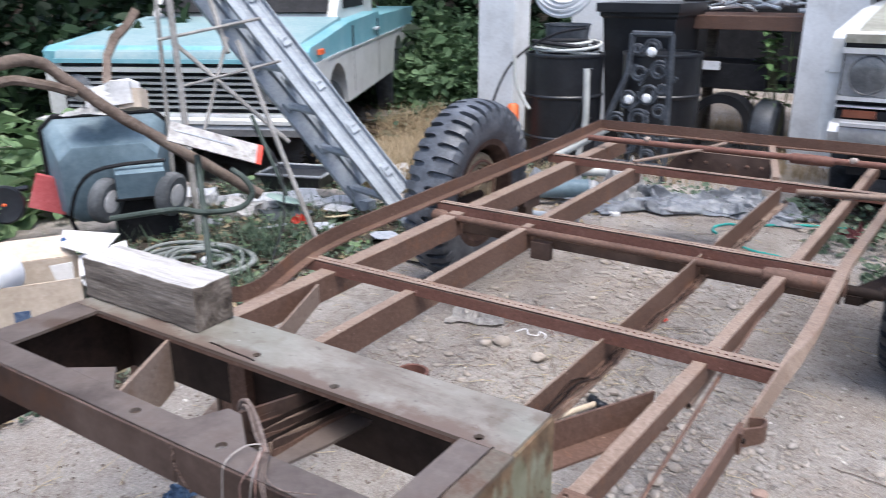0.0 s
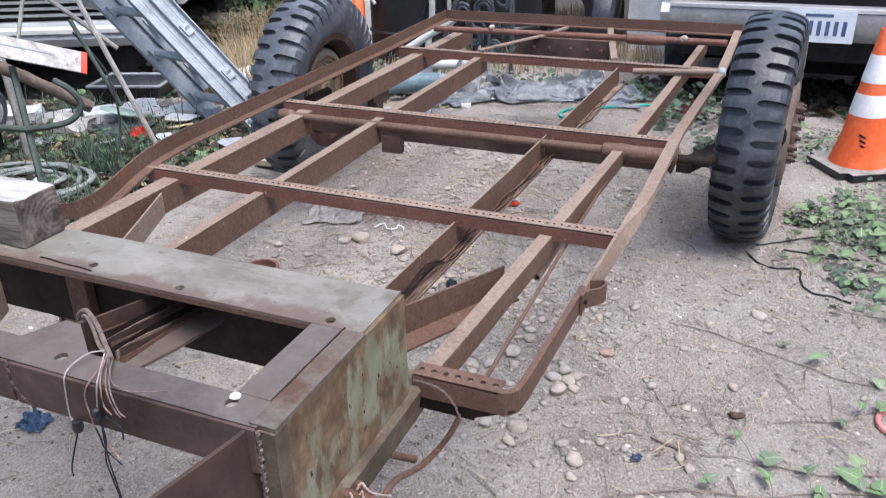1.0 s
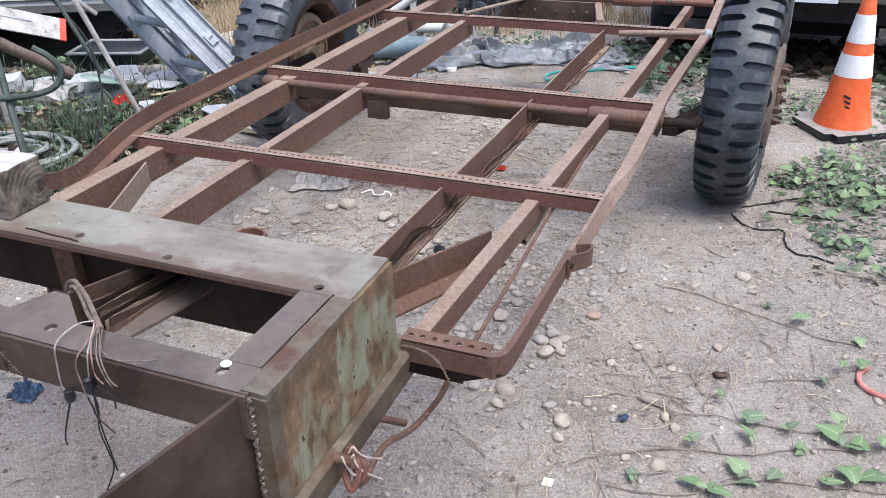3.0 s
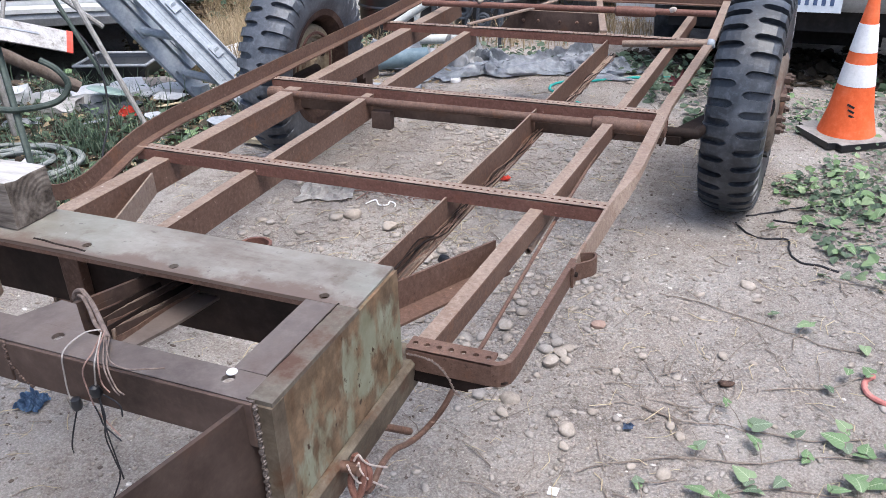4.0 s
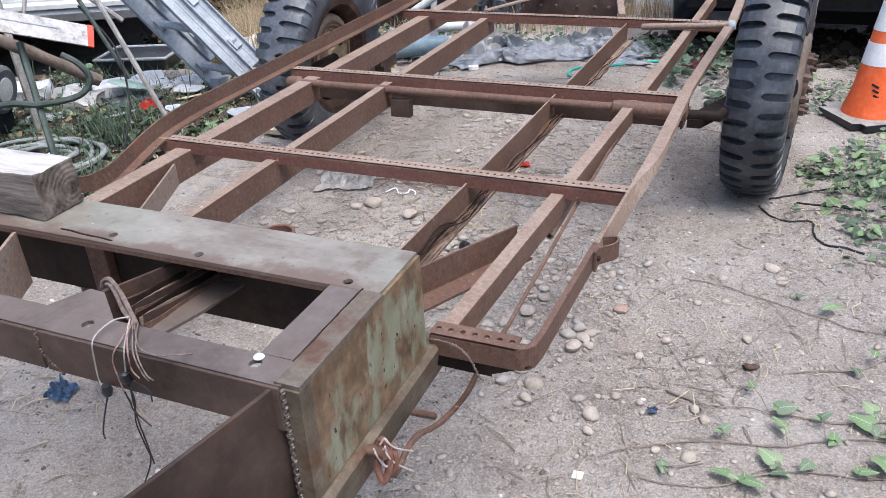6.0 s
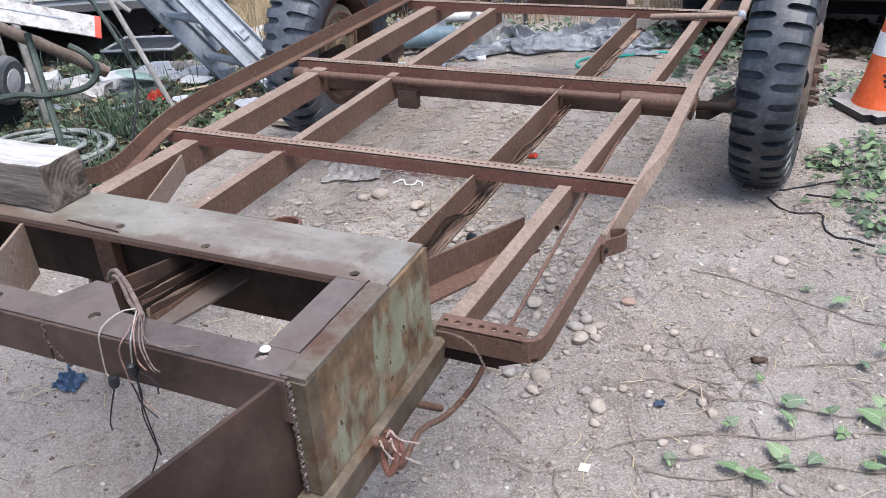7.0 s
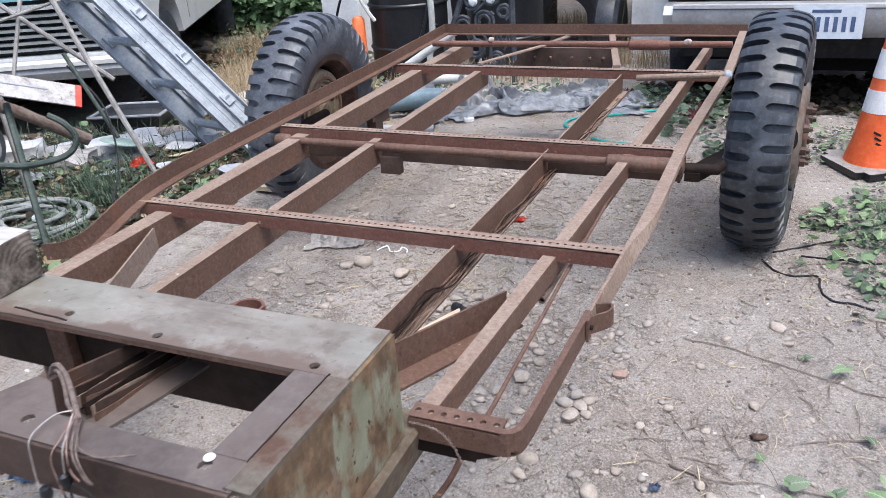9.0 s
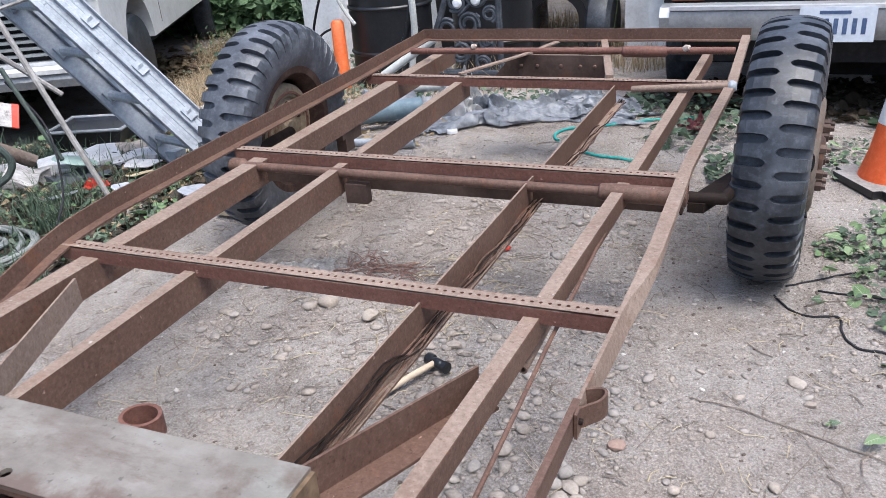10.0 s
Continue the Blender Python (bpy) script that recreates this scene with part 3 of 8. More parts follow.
part("corner_ear", roughen(extrude_poly(bmesh.new(), [(-0.79, 0.8712), (-0.764, 0.927), (-0.736, 0.925), (-0.668, 0.8712)], 'z', ZD - 0.006, ZD), 0.001, 5), DECK_DARK, chassis)
part("corner_ear", roughen(extrude_poly(bmesh.new(), [(-1.087, 0.8712), (-1.022, 0.917), (-0.963, 0.8712)], 'z', ZD - 0.006, ZD), 0.001, 5), DECK_DARK, chassis)
part("front_leg", roughen(cuboid(-1.335, -0.757, 0.8165, 0.8215, 0.503, ZD - 0.0008, 0.0015), 0.0015, 5), RUST_DEEP, chassis)
part("front_leg", roughen(cuboid(-0.753, -0.37, 0.8165, 0.8215, 0.503, ZD - 0.0008, 0.0015), 0.0015, 5), RUST_DEEP, chassis)
bm = bmesh.new()
for i in range(20):
    f = i / 19
    lathe(bm, [(0.0, -0.003), (0.0024, -0.002), (0.0034, 0.0), (0.0024, 0.002), (0.0, 0.003)], 7, pose(-0.756 + 0.034 * max(0.0, f - 0.55) ** 1.1 * 2 + 0.0012 * math.sin(i * 2.1), 0.8165, 0.566 - 0.064 * f, 10, 12 * math.sin(i * 1.3), 0))
tagged(part("weld_bead", roughen(bm, 0.002, 90), RUST_DEEP, chassis, smooth=True), "rough weld bead", kind="stuff")
bm = bmesh.new()
for i in range(56):
    z = 0.562 - 0.0032 * i
    lathe(bm, [(0.0, -0.0024), (0.0026, -0.0016), (0.0034, 0.0), (0.0026, 0.0016), (0.0, 0.0024)], 8, pose(-0.368 + 0.0015 * math.sin(i * 1.7), 0.8205, z, 24, 8 * math.sin(i), 0))
tagged(part("corner_weld", roughen(bm, 0.0012, 90), DECK_DARK, chassis, smooth=True), "ridged weld bead", kind="stuff")
part("strip_weld", roughen(tube([(-0.381, 0.87 + 0.012 * i, ZD) for i in range(16)], 0.0017, 6), 0.0014, 100), RUST_AND_SHADE, chassis)


def tongue_arm(x0, x1, turn_in):
    """A tall plate running forward from a corner of the box, its top edge bending up into the weld."""
    tops = []
    for i in range(13):
        f = (i / 12) ** 1.6
        x, y = x0 + turn_in * min(1.0, f * 40) + (x1 - x0) * f, 0.826 - 0.95 * f
        tops.append((x, y, 0.5595 + 0.008 * max(0.0, 1 - f * 45)))
    return roughen(sweep(bmesh.new(), [(0, 0), (0.006, 0), (0.006, -0.19), (0, -0.19)], tops), 0.001, 5)


part("tongue_arm", tongue_arm(-0.376, -0.575, -0.004), TONGUE, chassis, "brown steel tongue arm")
part("tongue_arm", tongue_arm(-1.32, -1.05, 0.004), TONGUE, chassis, "brown steel tongue arm")
# gussets and ribs in the box
part("box_gusset", extrude_poly(bmesh.new(), [(0, 0), (0.20, 0), (0.20, -0.10), (0.14, -0.10), (0.0, -0.055)], 'x', -0.003, 0.003, pose(-0.955, 0.868, ZD - 0.008, 0, 0, 29)), RUST_PALE, chassis)
for rx in (-1.0, -0.50):
    part("box_rib", cuboid(rx, rx + 0.045, 1.128, 1.149, 0.388, 0.52, 0.003), RUST, chassis)
part("tongue_channel", sweep(bmesh.new(), [(-0.003, 0), (0.003, 0), (0.003, -0.067), (-0.003, -0.067)], [(-0.758, 0.935, 0.556), (-0.738, 1.145, 0.522)]), RUST_DEEP, chassis)
part("channel_foot", roughen(sweep(bmesh.new(), [(0.0035, -0.058), (0.075, -0.058), (0.075, -0.063), (0.0035, -0.063)], [(-0.758, 0.935, 0.548), (-0.74, 1.04, 0.541), (-0.738, 1.145, 0.53)]), 0.001, 8), DECK_DARK, chassis, "dusty steel flange")
for i in range(10):
    x, z = -0.752 + 0.0048 * i, 0.536 - 0.0036 * i - 0.004 * (i % 2)
    line = smooth_line([(x + 0.002 * math.sin(i * 2.2 + k), 0.952 + 0.032 * k + 0.006 * (i % 3) * (k == 0), z - 0.0042 * k + 0.0012 * math.sin(i * 1.7 + k * 1.3)) for k in range(7)], 3)
    part("packing_strip", roughen(sweep(bmesh.new(), [(-0.0012, 0), (0.0016, 0.0005), (0.0018, -0.018), (-0.0014, -0.018)], line), 0.0012, 60), (RUST_DEEP, RUST, RUST_AND_SHADE, RUST_PALE)[i % 4], chassis)
# low plate under the corner outrigger
part("outrigger_web", extrude_poly(bmesh.new(), [(-0.352, 0.366), (-0.178, 0.372), (-0.248, 0.342), (-0.352, 0.344)], 'y', 1.200, 1.205), RUST_AND_SHADE, chassis)
part("corner_foot", extrude_poly(bmesh.new(), [(-0.352, 1.20), (-0.245, 1.20), (-0.26, 1.235), (-0.352, 1.25)], 'z', 0.338, 0.343), RUST_AND_SHADE, chassis)
# sloping gussets beside the rails
ANGLE_UP = [(0, 0), (0.005, 0), (0.005, -0.055), (0.05, -0.055), (0.05, -0.06), (0, -0.06)]
part("gusset", sweep(bmesh.new(), [(x, y * 1.1) for x, y in ANGLE_UP], [(-0.555, 1.172, 0.417), (-0.357, 1.672, 0.374)]), RUST, chassis)
part("gusset", sweep(bmesh.new(), [(-x, y) for x, y in ANGLE_UP], [(-1.09, 1.172, Z_RAIL - 0.004), (-1.345, 1.76, Z_RAIL - 0.002)]), RUST_PALE, chassis)


def ring_bracket(x, y, z, r=0.028, h=0.028):
    bm = bmesh.new()
    n = 18
    pts = [(x + r * math.cos(2 * math.pi * i / n), y + r * 0.85 * math.sin(2 * math.pi * i / n), z) for i in range(n)]
    sweep(bm, [(-0.0025, 0), (0.0025, 0), (0.0025, -h), (-0.0025, -h)], pts, closed=True)
    part("ring_bracket", bm, RUST_RED, chassis, "rusty steel band ring", smooth=True)


STRAP = [(-0.0022, 0), (0.0022, 0), (0.0022, -0.036), (-0.0022, -0.036)]
part("strap_loop", roughen(sweep(bmesh.new(), STRAP, smooth_line([(-0.158, 1.616, 0.403), (-0.146, 1.623, 0.403), (-0.132, 1.626, 0.403), (-0.126, 1.614, 0.403), (-0.132, 1.597, 0.402), (-0.146, 1.581, 0.402), (-0.157, 1.569, 0.402)], 5)), 0.001, 30), RUST, chassis, "rusty steel strap bent into a loop", True)
part("strap_foot", roughen(soften(cuboid(-0.1605, -0.1555, 1.548, 1.571, 0.360, 0.404), 0.002, 1), 0.001, 30), RUST, chassis, "bolted end of the strap")
part("strap_bolt", lathe(bmesh.new(), [(0.0, 0.006), (0.004, 0.006), (0.005, 0.004), (0.005, 0.0), (0.0, 0.0)], 8, pose(-0.1555, 1.559, 0.385, 0, 90, 0)), RUST_AND_SHADE, chassis)
ring_bracket(-0.639, 1.225, 0.535, 0.026, 0.028)
part("ring_post", cuboid(-0.648, -0.63, 1.172, 1.200, 0.50, 0.53, 0.002), RUST_RED, chassis)

# wires lying in the channel rail
rng = random.Random(3)
for i in range(9):
    pts = []
    for k in range(26):
        y = 1.2 + k * 0.095
        pts.append((-0.556 + 0.035 * (y - 1.17) + 0.0026 * i + 0.004 * math.sin(y * 21 + i * 2.1) + rng.uniform(-0.002, 0.002), y, 0.308 + 0.004 * (i % 3) + rng.uniform(0, 0.010) + 0.006 * math.cos(y * 21 + i * 2.1) + 0.02 * (k < 6) * (i % 2)))
    part("wire", tube(smooth_line(pts, 3), 0.0019, 5), (RUST, RUST_AND_SHADE, RUST, RUST_AND_SHADE)[i % 4], chassis, "thin rusty wire lying in the rail")

# brake rod along the right rail
conduit = lathe(bmesh.new(), [(0.006, 0), (0.0088, 0), (0.0092, 0.004), (0.0088, 0.2), (0.009, 0.45), (0.0088, 0.737), (0.006, 0.737)], 14, pose(-0.317, 1.80, 0.289, -86.9, 0, -1.7), close=True)
part("conduit_pipe", roughen(conduit, 0.0012, 25), RUST_PALE, chassis, "open rusty conduit pipe", smooth=True)
part("brake_rod", tube([(-0.257, 1.24, 0.362), (-0.258, 1.32, 0.358), (-0.268, 1.8, 0.352), (-0.272, 2.48, 0.345)], 0.0042, 8), RUST, chassis)

# tail of the chassis
TAN_WAD = mottled("old_rope", (0.22, 0.17, 0.14), (0.36, 0.30, 0.26), (0.48, 0.42, 0.38), 30, 120, 0.9)
part("tail_tube", tube([(-1.45, 3.86, 0.436), (-0.09, 3.86, 0.448)], 0.014, 14), RUST_RED, chassis, smooth=True)
part("tail_collar", roughen(lathe(bmesh.new(), [(0.014, 0), (0.023, 0.008), (0.024, 0.10), (0.021, 0.17), (0.014, 0.18)], 18, pose(-0.52, 3.86, 0.442, 0, 90, 0)), 0.002, 20), RUST_RED, chassis, smooth=True)
for x in (-1.155, -0.27):
    part("rope_wad", roughen(lathe(bmesh.new(), [(0.0, -0.016), (0.010, -0.011), (0.014, 0.0), (0.010, 0.011), (0.0, 0.016)], 12, pose(x, 3.855, 0.458, 20, 70, 0)), 0.006, 45), TAN_WAD, chassis, "pale wad of old rope", True)
part("tail_web", extrude_poly(bmesh.new(), [(-1.05, 0.34), (-0.58, 0.34), (-0.58, 0.432), (-0.97, 0.432)], 'y', 3.82, 3.826), RUST_DEEP, chassis)
part("tail_shelf", cuboid(-1.05, -0.58, 3.70, 3.82, 0.33, 0.336), RUST_DEEP, chassis)
part("tail_brace", roughen(sweep(bmesh.new(), [(-0.012, 0), (0.012, 0), (0.012, -0.006), (-0.012, -0.006)], [(-1.09, 3.52, 0.424), (-0.90, 3.84, 0.440), (-0.83, 4.02, 0.45)]), 0.001, 5), RUST_PALE, chassis)
part("tail_strut", sweep(bmesh.new(), [(-0.014, 0), (0.014, 0), (0.014, -0.022), (-0.014, -0.022)], [(-0.503, 3.53, 0.424), (-0.645, 4.13, 0.436)]), RUST_PALE, chassis)
for x in (-0.93, -0.86, -0.76, -0.68, -0.62):
    part("bolt_head", lathe(bmesh.new(), [(0.0, 0.006), (0.006, 0.005), (0.008, 0.0), (0.0, 0.0)], 8, pose(x, 3.8195, 0.388, 90, 0, 0)), RUST, chassis)
part("tail_bar", cuboid(-0.93, -0.58, 3.83, 3.845, 0.422, 0.43), RUST_PALE, chassis)

# stub arms to the wheels
part("axle_arm", roughen(tube([(-0.150, 2.60, 0.336), (-0.03, 2.61, 0.334), (0.0, 2.72, 0.338), (0.004, 3.0, 0.338)], 0.016, 10), 0.003, 25), RUST_AND_SHADE, chassis, smooth=True)
part("swing_arm", roughen(extrude_poly(bmesh.new(), [(-0.115, 2.585), (-0.075, 2.585), (0.002, 2.77), (0.002, 2.84), (-0.028, 2.84), (-0.115, 2.63)], 'z', 0.300, 0.326), 0.001, 9), RUST_AND_SHADE, chassis, "dark steel swing arm")
part("arm_plate", extrude_poly(bmesh.new(), [(2.53, 0.39), (2.66, 0.375), (2.68, 0.33), (2.60, 0.305), (2.54, 0.31)], 'x', -0.128, -0.122), RUST_AND_SHADE, chassis)
part("axle_arm", roughen(tube([(-1.42, 2.60, 0.336), (-1.51, 2.64, 0.336), (-1.535, 2.75, 0.336), (-1.54, 2.967, 0.334)], 0.019, 10), 0.003, 25), RUST_AND_SHADE, chassis, smooth=True)
part("spring_hanger", extrude_poly(bmesh.new(), [(3.02, 0.33), (3.16, 0.33), (3.16, 0.27), (3.10, 0.27), (3.10, 0.24), (3.04, 0.24), (3.04, 0.29), (3.02, 0.29)], 'x', -1.40, -1.36), RUST_DEEP, chassis)
part("axle_hanger", cuboid(-1.06, -0.99, 2.49, 2.52, 0.285, 0.345, 0.003), RUST_DEEP, chassis)
part("stub_pipe", roughen(tube([(-0.406 + 0.0337 * i, 3.44, 0.397 + 0.002 * i) for i in range(11)], 0.0125, 12), 0.001, 20), RUST_PALE, chassis, "short rusty pipe", smooth=True)
part("pipe_joint", roughen(lathe(bmesh.new(), [(0.012, 0), (0.018, 0.005), (0.019, 0.018), (0.013, 0.028)], 14, pose(-0.085, 3.44, 0.416, 0, 90, 0)), 0.004, 60), ALU, chassis, "bright crimped joint", smooth=True)

# ---- wheels ----
R = 0.380
DISC_PAINT = mottled("dusty_tan_disc_paint", (0.075, 0.055, 0.043), (0.155, 0.125, 0.102), (0.25, 0.215, 0.185), 12, 70, 0.75, 0.0, 0.3, 0.002, ((0.10, 0.05, 0.033), 9, 0.56))
RIM_RUST = mottled("brown_rim_paint", (0.025, 0.014, 0.011), (0.062, 0.036, 0.028), (0.13, 0.085, 0.066), 10, 70, 0.65)


def wheel(x, y, z, side, toe, lean, rubber, label):
    """A military tyre of staggered lugs on a rusty steel wheel; side is where its outer face looks."""
    w = thing("wheel", label, "wheel", "trailer wheels", at=(x, y, z))
    turn = pose(0, 0, 0, 0, -lean, toe) @ pose(0, 0, 0, 0, 90 * side, 0)
    carcass = [(0.205, -0.062), (0.225, -0.076), (0.27, -0.093), (0.315, -0.091), (0.338, -0.085), (0.346, -0.075), (0.354, -0.052), (0.360, -0.03), (0.362, 0.0), (0.360, 0.03), (0.354, 0.052), (0.346, 0.075), (0.338, 0.085), (0.315, 0.091), (0.27, 0.093), (0.225, 0.076), (0.205, 0.062)]
    tyre = part("tyre", lathe(bmesh.new(), carcass, 72, turn, close=True), rubber, w, "dusty black rubber tyre", True, True)
    bm = bmesh.new()
    n = 40
    outline = ((0.0, R, 1.0), (0.010, R, 1.0), (0.017, R - 0.0004, 0.72), (0.027, R - 0.001, 0.60), (0.045, R - 0.004, 0.57), (0.068, R - 0.0105, 0.57), (0.085, R - 0.022, 0.55), (0.0935, R - 0.055, 0.46))
    for s in (-1, 1):
        for i in range(n):
            a0 = 2 * math.pi * (i + 0.5 * (s > 0)) / n
            aw = 2 * math.pi / n
            rows = []
            for k in range(3):
                rows.append([(r, a0 + aw * wide * (k / 2 - 0.5), s * h) for h, r, wide in outline])
            tops = [[bm.verts.new(turn @ Vector((r * math.cos(a), r * math.sin(a), z))) for r, a, z in rr] for rr in rows]
            low = [[bm.verts.new(turn @ Vector(((r - 0.03) * math.cos(a), (r - 0.03) * math.sin(a), z * 0.99))) for r, a, z in rr] for rr in rows]
            for k in range(2):
                for j in range(7):
                    bm.faces.new((tops[k][j], tops[k + 1][j], tops[k + 1][j + 1], tops[k][j + 1]))
                bm.faces.new((tops[k][7], tops[k + 1][7], low[k + 1][7], low[k][7]))
            for k in (0, 2):
                for j in range(7):
                    bm.faces.new((tops[k][j], tops[k][j + 1], low[k][j + 1], low[k][j]))
    part("tread", bm, rubber, tyre, "staggered tread lugs", False, True)
    part("rim", lathe(bmesh.new(), [(0.232, -0.078), (0.232, -0.068), (0.208, -0.06), (0.195, -0.04), (0.19, 0.0), (0.195, 0.04), (0.208, 0.06), (0.232, 0.068), (0.232, 0.078), (0.205, 0.074), (0.185, 0.05), (0.178, 0.0), (0.182, -0.045), (0.205, -0.074)], 48, turn, close=True), RIM_RUST, w, "brown rusty steel rim", True, True)
    part("disc", lathe(bmesh.new(), [(0.184, 0.03), (0.186, 0.062), (0.176, 0.084), (0.158, 0.099), (0.146, 0.103), (0.06, 0.105), (0.0, 0.105), (0.0, 0.097), (0.06, 0.097), (0.144, 0.095), (0.154, 0.091), (0.170, 0.078), (0.178, 0.03)], 48, turn), DISC_PAINT, w, "dusty tan wheel disc", True, True)
    part("hub", roughen(lathe(bmesh.new(), [(0.0, 0.117), (0.040, 0.116), (0.050, 0.112), (0.055, 0.105), (0.0, 0.105)], 28, turn), 0.001, 30), RUST, w, "rusty hub cap", True, True)
    for i in range(5):
        a = 2 * math.pi * i / 5 + 0.75
        slot = [(0.172 * math.cos(a + 0.16 * math.cos(q)), 0.172 * math.sin(a + 0.16 * math.cos(q)), 0.083 + 0.0115 * math.sin(q)) for q in [2 * math.pi * k / 14 for k in range(14)]]
        bm = bmesh.new()
        rings = [[bm.verts.new(turn @ Vector((x_ * f, y_ * f, z_ + g))) for x_, y_, z_ in slot] for f, g in ((1.055, 0.004), (0.93, -0.004))]
        bm.faces.new(rings[0]), bm.faces.new(rings[1])
        for k in range(14):
            bm.faces.new((rings[0][k], rings[0][(k + 1) % 14], rings[1][(k + 1) % 14], rings[1][k]))
        part("hand_hole", bm, DARK, w, "dark oval opening in the disc", False, True)
    drum_ = part("brake_drum", lathe(bmesh.new(), [(0.0, -0.052), (0.030, -0.054), (0.038, -0.040), (0.062, -0.036), (0.070, -0.030), (0.110, -0.028), (0.118, -0.040), (0.150, -0.042), (0.160, -0.034), (0.164, -0.020), (0.164, 0.07), (0.0, 0.072)], 48, turn), HUB, w, "tan and rusty brake drum", True, True)
    part("drum_rib", lathe(bmesh.new(), [(0.126, -0.0405), (0.128, -0.046), (0.136, -0.046), (0.138, -0.0405)], 48, turn, close=True), RUST_RED, drum_, "rusty rib", True, True)
    for i in range(6):
        a = math.pi / 3 * i + 0.2
        part("drum_bolt", lathe(bmesh.new(), [(0.0, -0.040), (0.008, -0.039), (0.010, -0.028), (0.0, -0.028)], 8, turn @ pose(0.090 * math.cos(a), 0.090 * math.sin(a), 0)), RUST_AND_SHADE, drum_, "", False, True)
    for i in range(8):
        a = math.pi / 4 * i + 0.3
        part("wheel_nut", lathe(bmesh.new(), [(0.0, 0.132), (0.0075, 0.132), (0.0085, 0.122), (0.0135, 0.121), (0.0135, 0.103), (0.0, 0.103)], 6, turn @ pose(0.090 * math.cos(a), 0.090 * math.sin(a), 0)), RUST_DEEP, w, "", False, True)
    return w


wheel(0.095, 3.003, 0.3374, 1, -4.2, -0.7, RUBBER, "black lugged military tyre on a rusty steel wheel")
wheel(-1.610, 2.998, 0.336, -1, 0.4, -4.5, RUBBER_LIT, "dusty lugged military tyre in a paler, lit tone on a rusty steel wheel")

# ---- traffic cone ----
CONE_BASE = mottled("dusty_grey_rubber", (0.13, 0.115, 0.105), (0.25, 0.235, 0.22), (0.36, 0.34, 0.32), 12, 60, 0.85)


def traffic_cone(x, y):
    c = thing("traffic_cone", "orange traffic cone with two white bands", "traffic cone", at=(x, y, ground_z(x, y)), turn=31)
    bm = bmesh.new()
    box(bm, -0.152, 0.152, -0.152, 0.152, 0.0, 0.028, 0.0)
    es = [e for e in bm.edges if abs((e.verts[0].co - e.verts[1].co).z) > 0.01]
    bmesh.ops.bevel(bm, geom=es, offset=0.035, segments=4, affect='EDGES')
    pale_topped(part("base", roughen(soften(bm, 0.004, 2, 60), 0.003, 8), BLACK, c, "dusty grey rubber base", False, True), CONE_BASE)

    def rad(z):
        return 0.100 - (0.100 - 0.019) * (z - 0.02) / 0.54
    for name, z0, z1, mat, lift, label in (("body", 0.015, 0.56, ORANGE, 0, "orange vinyl body"), ("band", 0.227, 0.312, WHITE_BAND, 0.0015, "white reflective band"), ("band", 0.357, 0.463, WHITE_BAND, 0.0015, "white reflective band")):
        prof = [(rad(z0) + lift, z0)] + [(rad(z0 + (z1 - z0) * i / 5) + lift, z0 + (z1 - z0) * i / 5) for i in range(1, 6)]
        if name == "body":
            prof = [(0.113, 0.018), (0.110, 0.03)] + prof[1:] + [(0.015, 0.56), (0.013, 0.5)]
        else:
            prof += [(rad(z1) - 0.002, z1), (rad(z0) - 0.002, z0)]
        part(name, lathe(bmesh.new(), prof, 40, None, close=name == "band"), mat, c, label, True, True)
    for k, (dz, w) in enumerate(((0.155, 0.03), (0.135, 0.026), (0.115, 0.022))):
        a = radians(-128 + 3 * k)
        r = rad(dz) + 0.0008
        part("mark", box(bmesh.new(), -w / 2, w / 2, -0.0008, 0.0008, -0.004, 0.004, 0, pose(r * math.cos(a), r * math.sin(a), dz, -8, 25, math.degrees(a) + 90)), BLACK, c, "dark scrawled bar", False, True)
    return c


traffic_cone(0.484, 3.71)

# ---- old pickups ----


def arch_outline(y0, y1, z0, z1, arches, r):
    """Side outline with half-round wheel openings along the bottom."""
    pts = [(y0, z1), (y0, z0)]
    for c in arches:
        for i in range(13):
            a = math.pi * (1 - i / 12)
            pts.append((c + r * math.cos(a), max(z0, z0 + r * math.sin(a) * 1.02)))
    pts += [(y1, z0), (y1, z1)]
    return pts


def truck_wheel(t, x, y, z, r=0.36):
    m = pose(x, y, z, 0, 90, 0)
    w = part("wheel", lathe(bmesh.new(), [(0.19, -0.09), (0.30, -0.1), (r - 0.02, -0.09), (r, -0.06), (r, 0.06), (r - 0.02, 0.09), (0.30, 0.1), (0.19, 0.09)], 36, m), RUBBER, t, "black tyre", True, True)
    part("hubcap", lathe(bmesh.new(), [(0.19, 0.085), (0.17, 0.06), (0.1, 0.08), (0.0, 0.09), (0.0, -0.05), (0.19, -0.05)], 28, m), CREAM, w, "white wheel disc", True, True)


